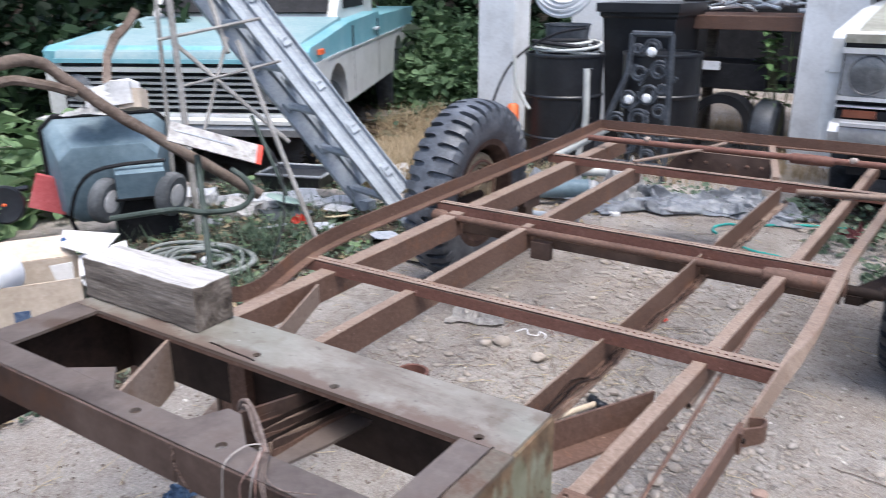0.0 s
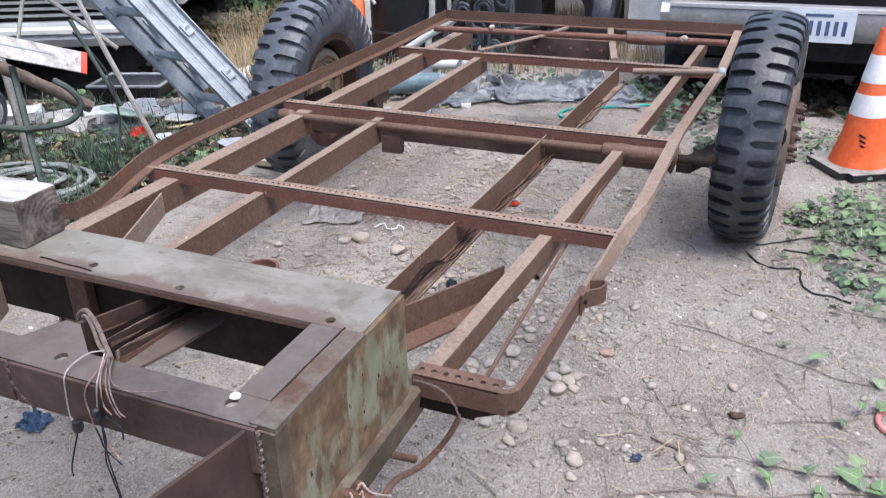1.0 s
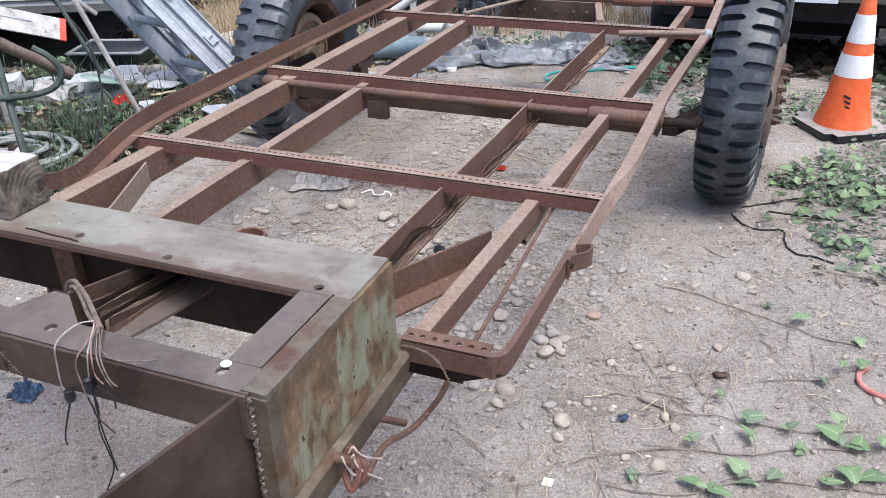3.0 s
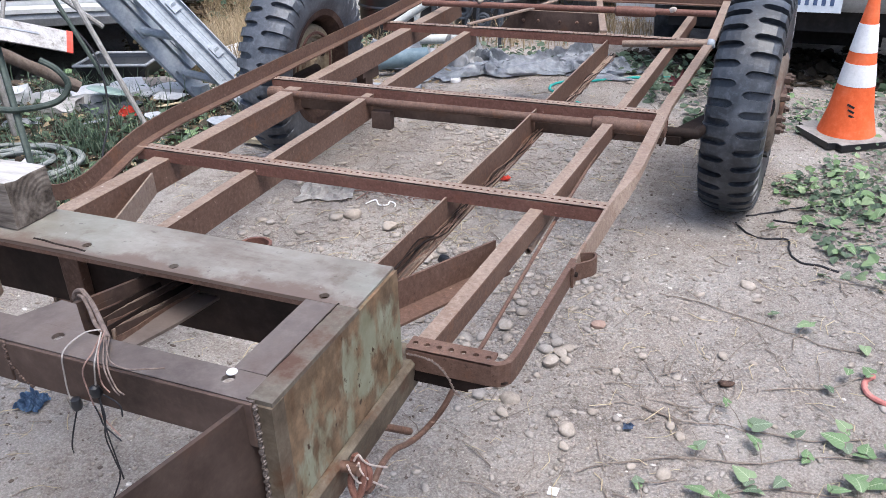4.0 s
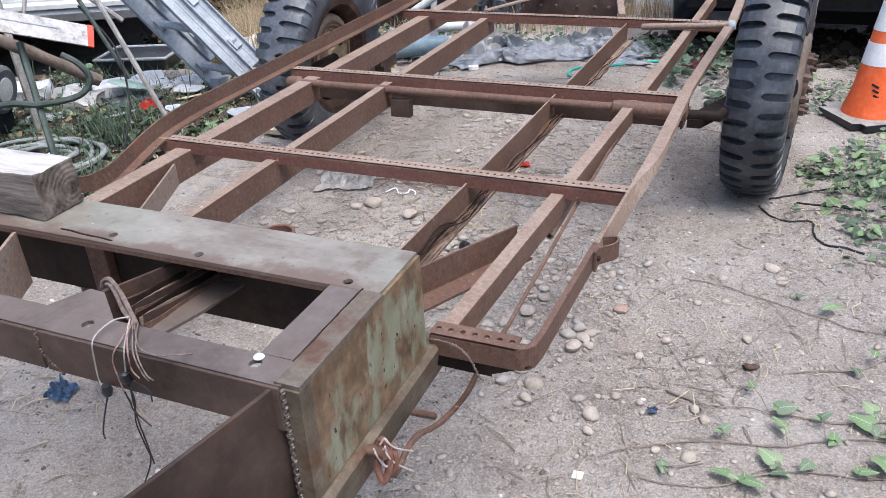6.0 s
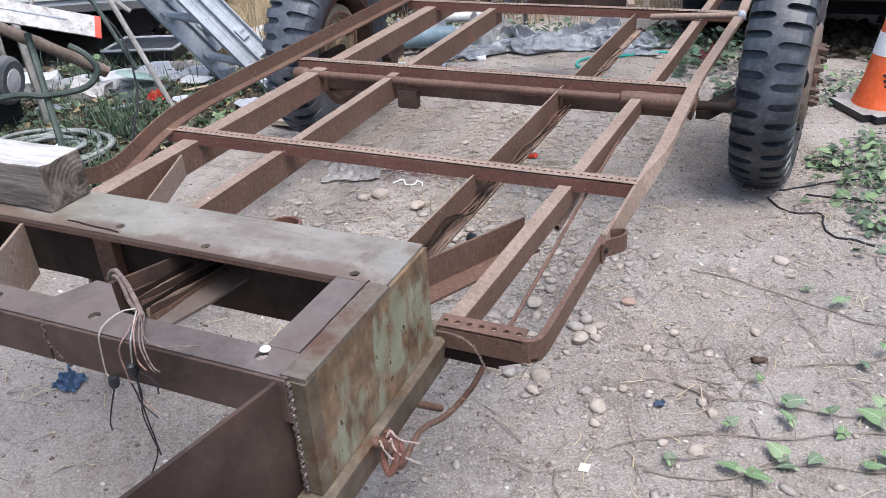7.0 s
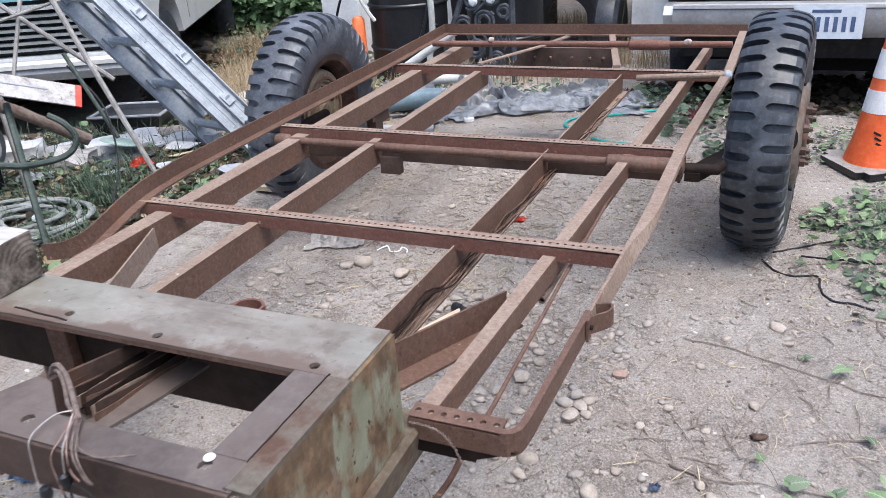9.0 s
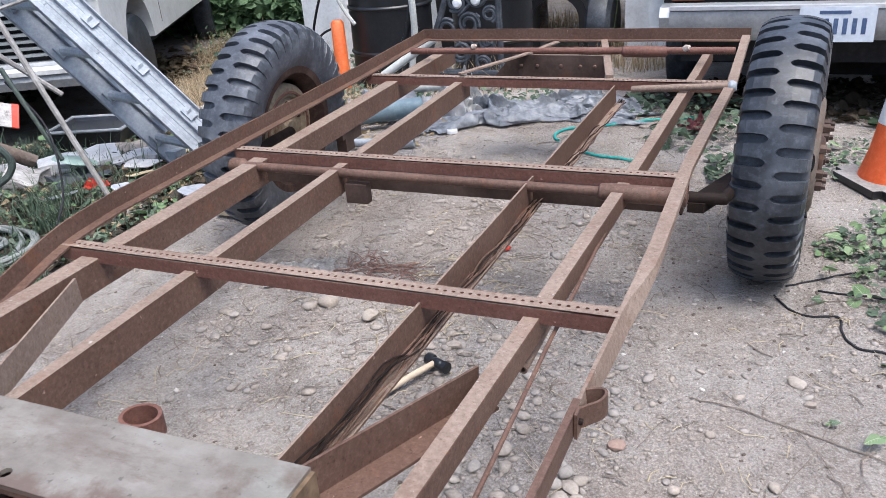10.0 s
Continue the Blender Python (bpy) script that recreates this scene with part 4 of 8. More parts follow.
def pickup_body(t, upper, lower, hood_mat, z0=0.50, drop=0.0, belt=0.86, arch=0.43):
    """Nose at y = 0, bed along +y, left flank at +x."""
    h = 0.98
    bm = extrude_poly(bmesh.new(), arch_outline(0.06, 5.0, z0, belt, (0.80, 3.75), arch), 'x', -h, h)
    part("lower_body", soften(bm, 0.02, 2, 50), lower, t, "white lower body panels", True, True)
    bm = extrude_poly(bmesh.new(), [(0.05, belt + 0.002), (5.0, belt + 0.002), (5.0, 1.12), (2.7, 1.12), (2.65, 1.16), (1.30, 1.135 - 0.2 * drop), (0.40, 1.075 - 0.8 * drop), (0.10, 1.06 - drop), (0.05, 1.03 - drop)], 'x', -h + 0.012, h - 0.012)
    part("upper_body", soften(bm, 0.03, 3, 40), upper, t, "faded upper body panels", True, True)
    bm = extrude_poly(bmesh.new(), [(0.0, 0.97 - 0.5 * drop), (0.03, 1.03 - drop), (0.14, 1.062 - drop), (0.40, 1.092 - 0.7 * drop), (1.47, 1.165), (1.47, 1.05), (0.0, 0.94 - 0.5 * drop)], 'x', -0.86, 0.86)
    part("hood", soften(bm, 0.035, 3, 25), hood_mat, t, "chalky faded hood", True, True)
    bm = extrude_poly(bmesh.new(), [(1.36, 1.14), (2.95, 1.14), (2.9, 1.5), (2.75, 1.78), (2.0, 1.80), (1.85, 1.74)], 'x', -0.82, 0.82, pose(0, 0.13, 0))
    part("cab", soften(bm, 0.05, 3, 25), lower, t, "", True, True)
    part("windscreen", extrude_poly(bmesh.new(), [(1.39, 1.19), (1.80, 1.69), (1.81, 1.68), (1.41, 1.18)], 'x', -0.74, 0.74, pose(0, 0.10, 0.01)), DARK, t, "dark windscreen", False, True)
    part("side_window", cuboid(0.815, 0.828, 1.75, 2.6, 1.22, 1.62, 0.004), DARK, t, "dark side window", False, True)
    part("belt_trim", cuboid(h - 0.004, h + 0.008, 0.5, 4.95, belt - 0.008, belt + 0.012, 0.003), CHROME, t, "bright trim strip", True, True)
    for y in (1.42, 2.55):
        part("door_gap", cuboid(h - 0.012, h + 0.001, y, y + 0.008, 0.56, 1.1), DARK, t, "", False, True)
    part("door_handle", cuboid(h - 0.01, h + 0.03, 2.36, 2.5, 1.0, 1.025, 0.008), CHROME, t, "chrome door handle", True, True)
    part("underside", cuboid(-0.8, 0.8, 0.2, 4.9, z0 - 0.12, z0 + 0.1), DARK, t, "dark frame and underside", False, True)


PLATE_MAT = mottled("plate_white", (0.50, 0.55, 0.60), (0.62, 0.67, 0.72), (0.72, 0.77, 0.82), 9, 60, 0.5)
PLATE_BLUE = mottled("plate_blue_paint", (0.05, 0.08, 0.15), (0.08, 0.12, 0.22), (0.14, 0.19, 0.29), 30, 90, 0.5)
BEZEL = mottled("grey_bezel", (0.13, 0.135, 0.14), (0.22, 0.23, 0.24), (0.34, 0.35, 0.36), 8, 60, 0.4, 0.3)
WORN_CHROME = mottled("worn_chrome", (0.24, 0.25, 0.265), (0.37, 0.385, 0.40), (0.52, 0.535, 0.55), 5, 60, 0.3, 0.4, 0.1, 0.001)
DULL_METAL = mottled("dull_bumper_metal", (0.17, 0.175, 0.18), (0.27, 0.28, 0.29), (0.40, 0.41, 0.42), 5, 60, 0.45, 0.2, 0.1, 0.001)


def blue_pickup():
    t = thing("pickup_truck", "old faded teal and white pickup truck parked on weeds", "pickup truck", at=(-4.58, 3.89, -0.292), turn=27.2)
    t.matrix_basis = t.matrix_basis @ pose(0, 0, 0, 0.5, 0, 0)
    pickup_body(t, TEAL, CREAM, TEAL_DUST, drop=0.03, belt=0.915, arch=0.345)
    part("hood_lip", soften(cuboid(-0.87, 0.87, -0.01, 0.05, 0.925, 0.955), 0.012), TEAL, t, "", True, True)
    # Its bare dark strip above the grille frame stands for the hood's shadow.
    part("grille_back", cuboid(-0.84, 0.84, 0.035, 0.06, 0.56, 0.93), DARK, t, "", False, True)
    for i in range(6):
        z = 0.616 + 0.041 * i
        part("grille_bar", soften(cuboid(-0.80, 0.80, -0.005, 0.03, z, z + 0.017), 0.005, 1), WORN_CHROME, t, "", False, True)
    part("grille_frame", soften(cuboid(-0.86, 0.86, -0.02, 0.034, 0.866, 0.897), 0.008), CHROME, t, "bright grille surround", True, True)
    part("grille_frame", soften(cuboid(-0.86, 0.86, -0.02, 0.034, 0.555, 0.585), 0.008), CHROME, t, "bright grille surround", True, True)
    for s in (-1, 1):
        part("headlight", lathe(bmesh.new(), [(0.0, 0.05), (0.06, 0.045), (0.088, 0.02), (0.10, 0.015), (0.10, -0.02), (0.0, -0.02)], 28, pose(s * 0.705, 0.012, 0.75, 90, 0, 0)), GLASS_DARK, t, "round headlight", True, True)
        part("marker_lamp", soften(cuboid(s * 0.985 - 0.012, s * 0.985 + 0.012, 0.24, 0.36, 0.965, 1.0), 0.005), ORANGE, t, "orange marker lamp", True, True)
    part("bumper", soften(extrude_poly(bmesh.new(), [(-0.14, 0.54), (-0.16, 0.50), (-0.14, 0.45), (-0.05, 0.44), (-0.04, 0.54)], 'x', -0.96, 0.96), 0.015), DULL_METAL, t, "dull grey chrome bumper", True, True)
    part("bumper_strip", soften(cuboid(-0.96, 0.96, -0.165, -0.03, 0.535, 0.56), 0.008), CREAM, t, "white bumper top", True, True)
    for x, y in ((0.86, 0.80), (-0.86, 0.80), (0.86, 3.75), (-0.86, 3.75)):
        truck_wheel(t, x, y, 0.36)
    return t


def white_pickup():
    t = thing("pickup_truck", "white old pickup truck with a chrome grille, parked nose on", "pickup truck", at=(0.38, 4.72, -0.14), turn=1.0)
    t.matrix_basis = t.matrix_basis @ Matrix.Diagonal((0.95, 1, 1, 1))
    pickup_body(t, DIRTY_WHITE, DIRTY_WHITE, DIRTY_SHADED_HOOD, 0.52)
    part("hood_lip", soften(cuboid(-0.90, 0.90, -0.02, 0.05, 1.015, 1.055), 0.01), DIRTY_SHADED_HOOD, t, "grimy hood lip in a shaded tone", True, True)
    part("hood_gap", cuboid(-0.90, 0.90, 0.005, 0.05, 0.99, 1.013), DARK, t, "", False, True)
    part("grille_back", cuboid(-0.90, 0.90, 0.02, 0.06, 0.69, 0.99), DARK, t, "", False, True)
    for z, hh, out in ((0.965, 0.026, 0.035), (0.735, 0.02, 0.03), (0.70, 0.010, 0.02)):
        part("grille_frame", soften(cuboid(-0.90, 0.90, -out, 0.018, z, z + hh), 0.006), CHROME, t, "chrome grille strip", True, True)
    for s in (-1, 1):
        part("lamp_bezel", soften(cuboid(s * 0.765 - 0.125, s * 0.765 + 0.125, -0.02, 0.018, 0.757, 0.964), 0.006), BEZEL, t, "grey headlight surround", True, True)
        part("headlight", lathe(bmesh.new(), [(0.0, 0.022), (0.05, 0.020), (0.078, 0.012), (0.089, 0.008), (0.093, 0.012), (0.096, 0.0), (0.0, -0.004)], 32, pose(s * 0.765, -0.02, 0.862, 90, 0, 0)), GLASS_DARK, t, "dull round glass headlight", True, True)
        part("turn_signal", soften(cuboid(s * 0.78 - 0.08, s * 0.78 + 0.08, -0.02, 0.015, 0.65, 0.688), 0.006), AMBER, t, "dull amber turn signal", True, True)
        x0, x1 = (0.04, 0.60) if s > 0 else (-0.60, -0.04)
        for za, zb, xa, xb in ((0.945, 0.957, x0, x1), (0.768, 0.780, x0, x1), (0.78, 0.945, x0, x0 + 0.012), (0.78, 0.945, x1 - 0.012, x1)):
            part("opening_frame", soften(cuboid(xa, xb, -0.012, 0.018, za, zb), 0.003, 1), CHROME, t, "thin chrome frame", False, True)
        for z in (0.825, 0.872, 0.918):
            part("grille_bar", soften(cuboid(x0 + 0.012, x1 - 0.012, -0.002, 0.016, z, z + 0.007), 0.002, 1), CHROME, t, "", False, True)
    part("grille_post", soften(cuboid(-0.036, 0.036, -0.015, 0.018, 0.757, 0.964), 0.004), CHROME, t, "", False, True)
    part("valance", cuboid(-0.90, 0.90, -0.005, 0.05, 0.62, 0.69, 0.01), DARK, t, "dark valance panel", False, True)
    bumper = part("bumper", soften(extrude_poly(bmesh.new(), [(-0.15, 0.645), (-0.185, 0.625), (-0.19, 0.585), (-0.165, 0.52), (-0.13, 0.485), (-0.05, 0.48), (-0.05, 0.645)], 'x', -0.85, 0.85), 0.012), WORN_CHROME, t, "worn chrome bumper", True, True)
    for s in (-1, 1):
        part("bumper_end", soften(extrude_poly(bmesh.new(), [(-0.15, 0.64), (-0.18, 0.60), (-0.15, 0.52), (0.12, 0.53), (0.16, 0.64)], 'x', s * 0.852, s * 0.90), 0.012), WORN_CHROME, bumper, "", True, True)
    part("bright_edge", soften(cuboid(-0.85, 0.85, -0.192, -0.15, 0.632, 0.648), 0.006), CHROME, bumper, "bright chrome edge", True, True)
    # Two near-black blocks added to keep the space under the nose dark.
    part("axle_beam", soften(cuboid(-0.78, 0.78, 0.70, 0.90, 0.20, 0.42), 0.02), DARK, t, "dark front axle block added to shut out light", False, True)
    part("shade_fill", soften(cuboid(-0.35, 0.35, 0.35, 1.2, 0.22, 0.5), 0.04), DARK, t, "dark block added for the shade under the engine", False, True)
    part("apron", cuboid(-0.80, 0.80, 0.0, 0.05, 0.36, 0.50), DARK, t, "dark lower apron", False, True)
    plate = part("licence_plate", soften(cuboid(-0.265, 0.056, -0.205, -0.198, 0.492, 0.642), 0.003), PLATE_MAT, t, "white licence plate with blue bars", False, True)
    for i in range(7):
        x = -0.235 + 0.039 * i
        part("blue_bar", cuboid(x, x + 0.019, -0.2068, -0.2052, 0.525, 0.593), PLATE_BLUE, plate, "blue upright bar", False, True)
    part("top_bar", cuboid(-0.18, -0.05, -0.2068, -0.2052, 0.612, 0.626), PLATE_BLUE, plate, "thin dark bar", False, True)
    for x, y in ((0.84, 0.80), (-0.84, 0.80), (0.84, 3.75), (-0.84, 3.75)):
        truck_wheel(t, x, y, 0.38)
    return t


blue_pickup()
white_pickup()

# ---- ladder ----


def ladder():
    t = thing("extension_ladder", "dull aluminium extension ladder leaning over the junk", "ladder", at=(-2.3, 3.4, 0))
    fr, fl = Vector((-2.150, 3.305, 0.03)), Vector((-2.49, 3.40, 0.03))
    tr, tl = Vector((-2.915, 3.06, 1.0)), Vector((-3.255, 3.155, 1.0))
    side = (fl - fr).normalized()
    up = (tr - fr).normalized().cross(side).normalized()
    up = up if up.z > 0 else -up
    for lift, start in ((0.0, 0.0), (0.088, 0.10)):
        off = up * lift
        inset = 0.022 if lift else 0.0
        for a, b, s in ((fr, tr, 1), (fl, tl, -1)):
            a2, b2 = a + (b - a) * start + off + side * inset * s, a + (b - a) * 1.5 + off + side * inset * s
            k = -s
            prof = [(-0.006 * k, 0.042), (0.022 * k, 0.042), (0.022 * k, 0.037), (-0.001 * k, 0.035), (-0.001 * k, 0.012), (-0.004 * k, 0.008), (-0.004 * k, -0.008), (-0.001 * k, -0.012), (-0.001 * k, -0.035), (0.022 * k, -0.037), (0.022 * k, -0.042), (-0.006 * k, -0.042)]
            part("stile", sweep(bmesh.new(), prof, [a2, b2], up=up), ALU, t, "aluminium stile")
        for k in range(1, 8):
            f = start + (k - 0.5) * 0.27 / (tr - fr).length
            p, q = fr + (tr - fr) * f + off, fl + (tl - fl) * f + off
            part("rung", sweep(bmesh.new(), [(-0.018, 0.014), (0.018, 0.014), (0.018, -0.004), (0.008, -0.016), (-0.008, -0.016), (-0.018, -0.004)], [p + side * 0.012, q - side * 0.012], up=up), ALU, t, "aluminium rung")
            for e, sgn in ((p, 1), (q, -1)):
                c = e + side * (0.024 * sgn)
                d = (tr - fr).normalized()
                part("rung_bracket", sweep(bmesh.new(), [(-0.012, 0.022), (0.012, 0.022), (0.012, -0.022), (-0.012, -0.022)], [c - d * 0.03, c + d * 0.03], up=up), ALU, t)
    for p in (fr, fl):
        part("foot", soften(cuboid(p.x - 0.03, p.x + 0.03, p.y - 0.035, p.y + 0.035, ground_z(p.x, p.y) - 0.004, 0.07), 0.01), ALU, t, "hinged metal foot")


ladder()

# ---- wooden block on the deck ----
END_GRAIN, nt, b = material("timber_end_grain", 0.9)
co, mp, wave = nt.nodes.new("ShaderNodeTexCoord"), nt.nodes.new("ShaderNodeMapping"), nt.nodes.new("ShaderNodeTexWave")
mp.inputs["Location"].default_value = (0, -1.15, -0.60)
wave.wave_type, wave.rings_direction = 'RINGS', 'X'
wave.inputs["Scale"].default_value, wave.inputs["Distortion"].default_value, wave.inputs["Detail"].default_value = 34, 2.5, 3
nt.links.new(co.outputs["Object"], mp.inputs["Vector"])
nt.links.new(mp.outputs[0], wave.inputs["Vector"])
col = ramp(nt, wave.outputs["Fac"], [(0.2, (0.075, 0.060, 0.048)), (0.6, (0.135, 0.112, 0.094)), (0.9, (0.20, 0.172, 0.147))])
col = mix(nt, 0.92, col, ramp(nt, noise_node(nt, 26, 8, 0.72), [(0.34, (0.025, 0.019, 0.015)), (0.5, (0.115, 0.095, 0.079)), (0.7, (0.25, 0.215, 0.185))]))
nt.links.new(col, b.inputs["Base Color"])
bump(nt, b, wave.outputs["Fac"], 0.3, 0.002)
bm = cuboid(-1.345, -1.012, 1.078, 1.166, ZD + 0.001, ZD + 0.086, 0.003)
bmesh.ops.subdivide_edges(bm, edges=[e for e in bm.edges if e.calc_length() > 0.06], cuts=14, use_grid_fill=True)
bm.normal_update()
for f in bm.faces:
    f.material_index = 1 if f.normal.z > 0.8 else (2 if abs(f.normal.x) > 0.8 else 0)
for v in bm.verts:
    if v.co.z > ZD + 0.078 and (v.co.y < 1.084 or v.co.x > -1.018):
        v.co.z -= 0.007 * max(0.0, noise.noise((v.co.x * 35, v.co.y * 35, 2.0)))
solo("timber_block", roughen(roughen(bm, 0.002, 12), 0.0016, 55), [WOOD, WOOD_TOP, END_GRAIN], "short weathered timber beam lying on the deck plate", "timber")

# ---- carport ----
for x0, x1, y in ((-3.72, -3.36, 6.6), (-1.05, -0.62, 6.9)):
    solo("carport_post", roughen(soften(cuboid(x0, x1, y, y + 0.30, -0.45, 3.0), 0.012), 0.004, 3), WHITE_PAINT, "thick white painted carport post", "post", "carport posts")


def drum(x, y, mat, label):
    t = thing("barrel", label, "barrel", "black barrels", at=(x, y, -0.22))
    prof = [(0.0, 0.0), (0.28, 0.0), (0.287, 0.012), (0.286, 0.03), (0.286, 0.865), (0.275, 0.87), (0.0, 0.87)]
    part("shell", lathe(bmesh.new(), prof, 48), mat, t, "black drum shell", True, True)
    for z in (0.285, 0.585):
        part("hoop", lathe(bmesh.new(), [(0.284, -0.016), (0.296, -0.007), (0.298, 0.0), (0.296, 0.007), (0.284, 0.016)], 48, pose(0, 0, z), close=True), mat, t, "", True, True)
    for z in (0.012, 0.875):
        part("rim", lathe(bmesh.new(), [(0.276, -0.012), (0.290, -0.012), (0.294, 0.0), (0.290, 0.012), (0.276, 0.012)], 48, pose(0, 0, z), close=True), mat, t, "", True, True)
    return t


drum(-2.47, 5.75, BLACK, "black steel barrel standing on dirt")
drum(-1.86, 6.15, BLACK, "black barrel behind the scroll panel")

# ---- loose things on the ground ----
STONE = mottled("river_stone", (0.20, 0.168, 0.138), (0.32, 0.28, 0.24), (0.45, 0.405, 0.358), 18, 120, 0.85, 0.0, 0.2, 0.001)
STONE_GREY = mottled("grey_stone", (0.18, 0.16, 0.143), (0.29, 0.263, 0.238), (0.40, 0.37, 0.34), 18, 120, 0.85, 0.0, 0.2, 0.001)
STONE_RED = mottled("red_stone", (0.21, 0.14, 0.112), (0.29, 0.205, 0.168), (0.37, 0.28, 0.24), 18, 120, 0.85, 0.0, 0.2, 0.001)
TWIG = mottled("dead_twig", (0.10, 0.08, 0.065), (0.20, 0.165, 0.14), (0.34, 0.30, 0.26), 20, 150, 0.9, 0.0, 0.3, 0.001)
STRAW = mottled("dry_straw", (0.30, 0.24, 0.15), (0.44, 0.37, 0.25), (0.56, 0.49, 0.36), 12, 80, 0.9, 0.0, 0.1, 0.001)
CABLE = mottled("black_cable", (0.012, 0.012, 0.014), (0.02, 0.02, 0.023), (0.04, 0.04, 0.045), 20, 90, 0.6, 0.0, 0.1, 0.001)
CABLE_PALE = mottled("dusty_cable", (0.16, 0.14, 0.125), (0.28, 0.255, 0.235), (0.44, 0.41, 0.385), 20, 90, 0.7, 0.0, 0.1, 0.001)
TEAL_HOSE = mottled("teal_hose", (0.02, 0.20, 0.18), (0.035, 0.32, 0.29), (0.08, 0.42, 0.38), 14, 90, 0.5, 0.0, 0.1, 0.001)
HOSE_GREY = mottled("pale_hose", (0.30, 0.31, 0.29), (0.44, 0.45, 0.43), (0.58, 0.59, 0.57), 8, 90, 0.6, 0.0, 0.1, 0.001)
RED = mottled("red_plastic", (0.45, 0.04, 0.025), (0.62, 0.07, 0.045), (0.7, 0.13, 0.1), 8, 60, 0.5, 0.0, 0.1, 0.001)
BLUE = mottled("blue_plastic", (0.03, 0.09, 0.28), (0.05, 0.15, 0.42), (0.12, 0.24, 0.5), 12, 60, 0.5, 0.0, 0.2, 0.002)
BLUE_DULL = mottled("dirty_blue_plastic", (0.035, 0.05, 0.09), (0.08, 0.115, 0.19), (0.20, 0.25, 0.33), 60, 160, 0.5, 0.0, 0.2, 0.002)
CARD = mottled("cardboard", (0.34, 0.275, 0.21), (0.47, 0.395, 0.32), (0.58, 0.51, 0.43), 6, 60, 0.9, 0.0, 0.1, 0.001)
PAPER = mottled("white_sheet", (0.62, 0.62, 0.62), (0.76, 0.76, 0.77), (0.84, 0.84, 0.85), 7, 50, 0.6, 0.0, 0.15, 0.002)
FILM = mottled("dusty_plastic_film", (0.42, 0.40, 0.385), (0.56, 0.55, 0.54), (0.70, 0.69, 0.685), 30, 120, 0.4, 0.0, 0.3, 0.003)
DARK_BARK = mottled("dark_bark", (0.03, 0.018, 0.014), (0.06, 0.038, 0.03), (0.11, 0.075, 0.06), 30, 120, 0.9)
CLOUDY = mottled("cloudy_film", (0.30, 0.275, 0.25), (0.46, 0.435, 0.41), (0.66, 0.645, 0.625), 40, 140, 0.28, 0.0, 0.3, 0.003)
BARK = mottled("brown_bark", (0.06, 0.043, 0.034), (0.125, 0.095, 0.078), (0.22, 0.18, 0.152), 9, 60, 0.9, 0.0, 0.6, 0.006)
GREEN_PLASTIC = mottled("grey_green_plastic", (0.16, 0.24, 0.22), (0.25, 0.34, 0.31), (0.36, 0.44, 0.41), 6, 50, 0.5, 0.0, 0.1, 0.001)
DARK_TUBE = mottled("dark_painted_tube", (0.025, 0.034, 0.03), (0.05, 0.065, 0.057), (0.10, 0.118, 0.105), 12, 80, 0.6, 0.2, 0.2, 0.001)
PALE_ROD = mottled("grey_weathered_rod", (0.15, 0.14, 0.13), (0.27, 0.26, 0.245), (0.42, 0.405, 0.39), 12, 80, 0.7, 0.2, 0.2, 0.001)


def pebble_mesh(seed, sub=2):
    bm = bmesh.new()
    bmesh.ops.create_icosphere(bm, subdivisions=sub, radius=1.0)
    off = Vector((seed * 7.3, seed * 3.1, seed))
    for v in bm.verts:
        v.co *= 1.0 + 0.28 * noise.noise(v.co * 0.9 + off)
        v.co.z *= 0.62
    return bm


FADED_HOSE = mottled("faded_red_hose", (0.30, 0.10, 0.09), (0.44, 0.17, 0.15), (0.55, 0.27, 0.24), 20, 90, 0.6)


def string_spot(dx, dy):
    x, y = -1.045 + dx, 2.485 + dy
    return (x, y, ground_z(x, y) + 0.006)


def stone(name, x, y, r, mat, seed, label, group="stones on the dirt", long=1.25):
    bm = pebble_mesh(seed, 2)
    m = pose(x, y, ground_z(x, y) + 0.40 * r, 0, 0, seed * 47) @ Matrix.Diagonal((r * long, r, r, 1))
    bmesh.ops.transform(bm, matrix=m, verts=bm.verts)
    return solo(name, bm, mat, label, "stone", group, smooth=True)


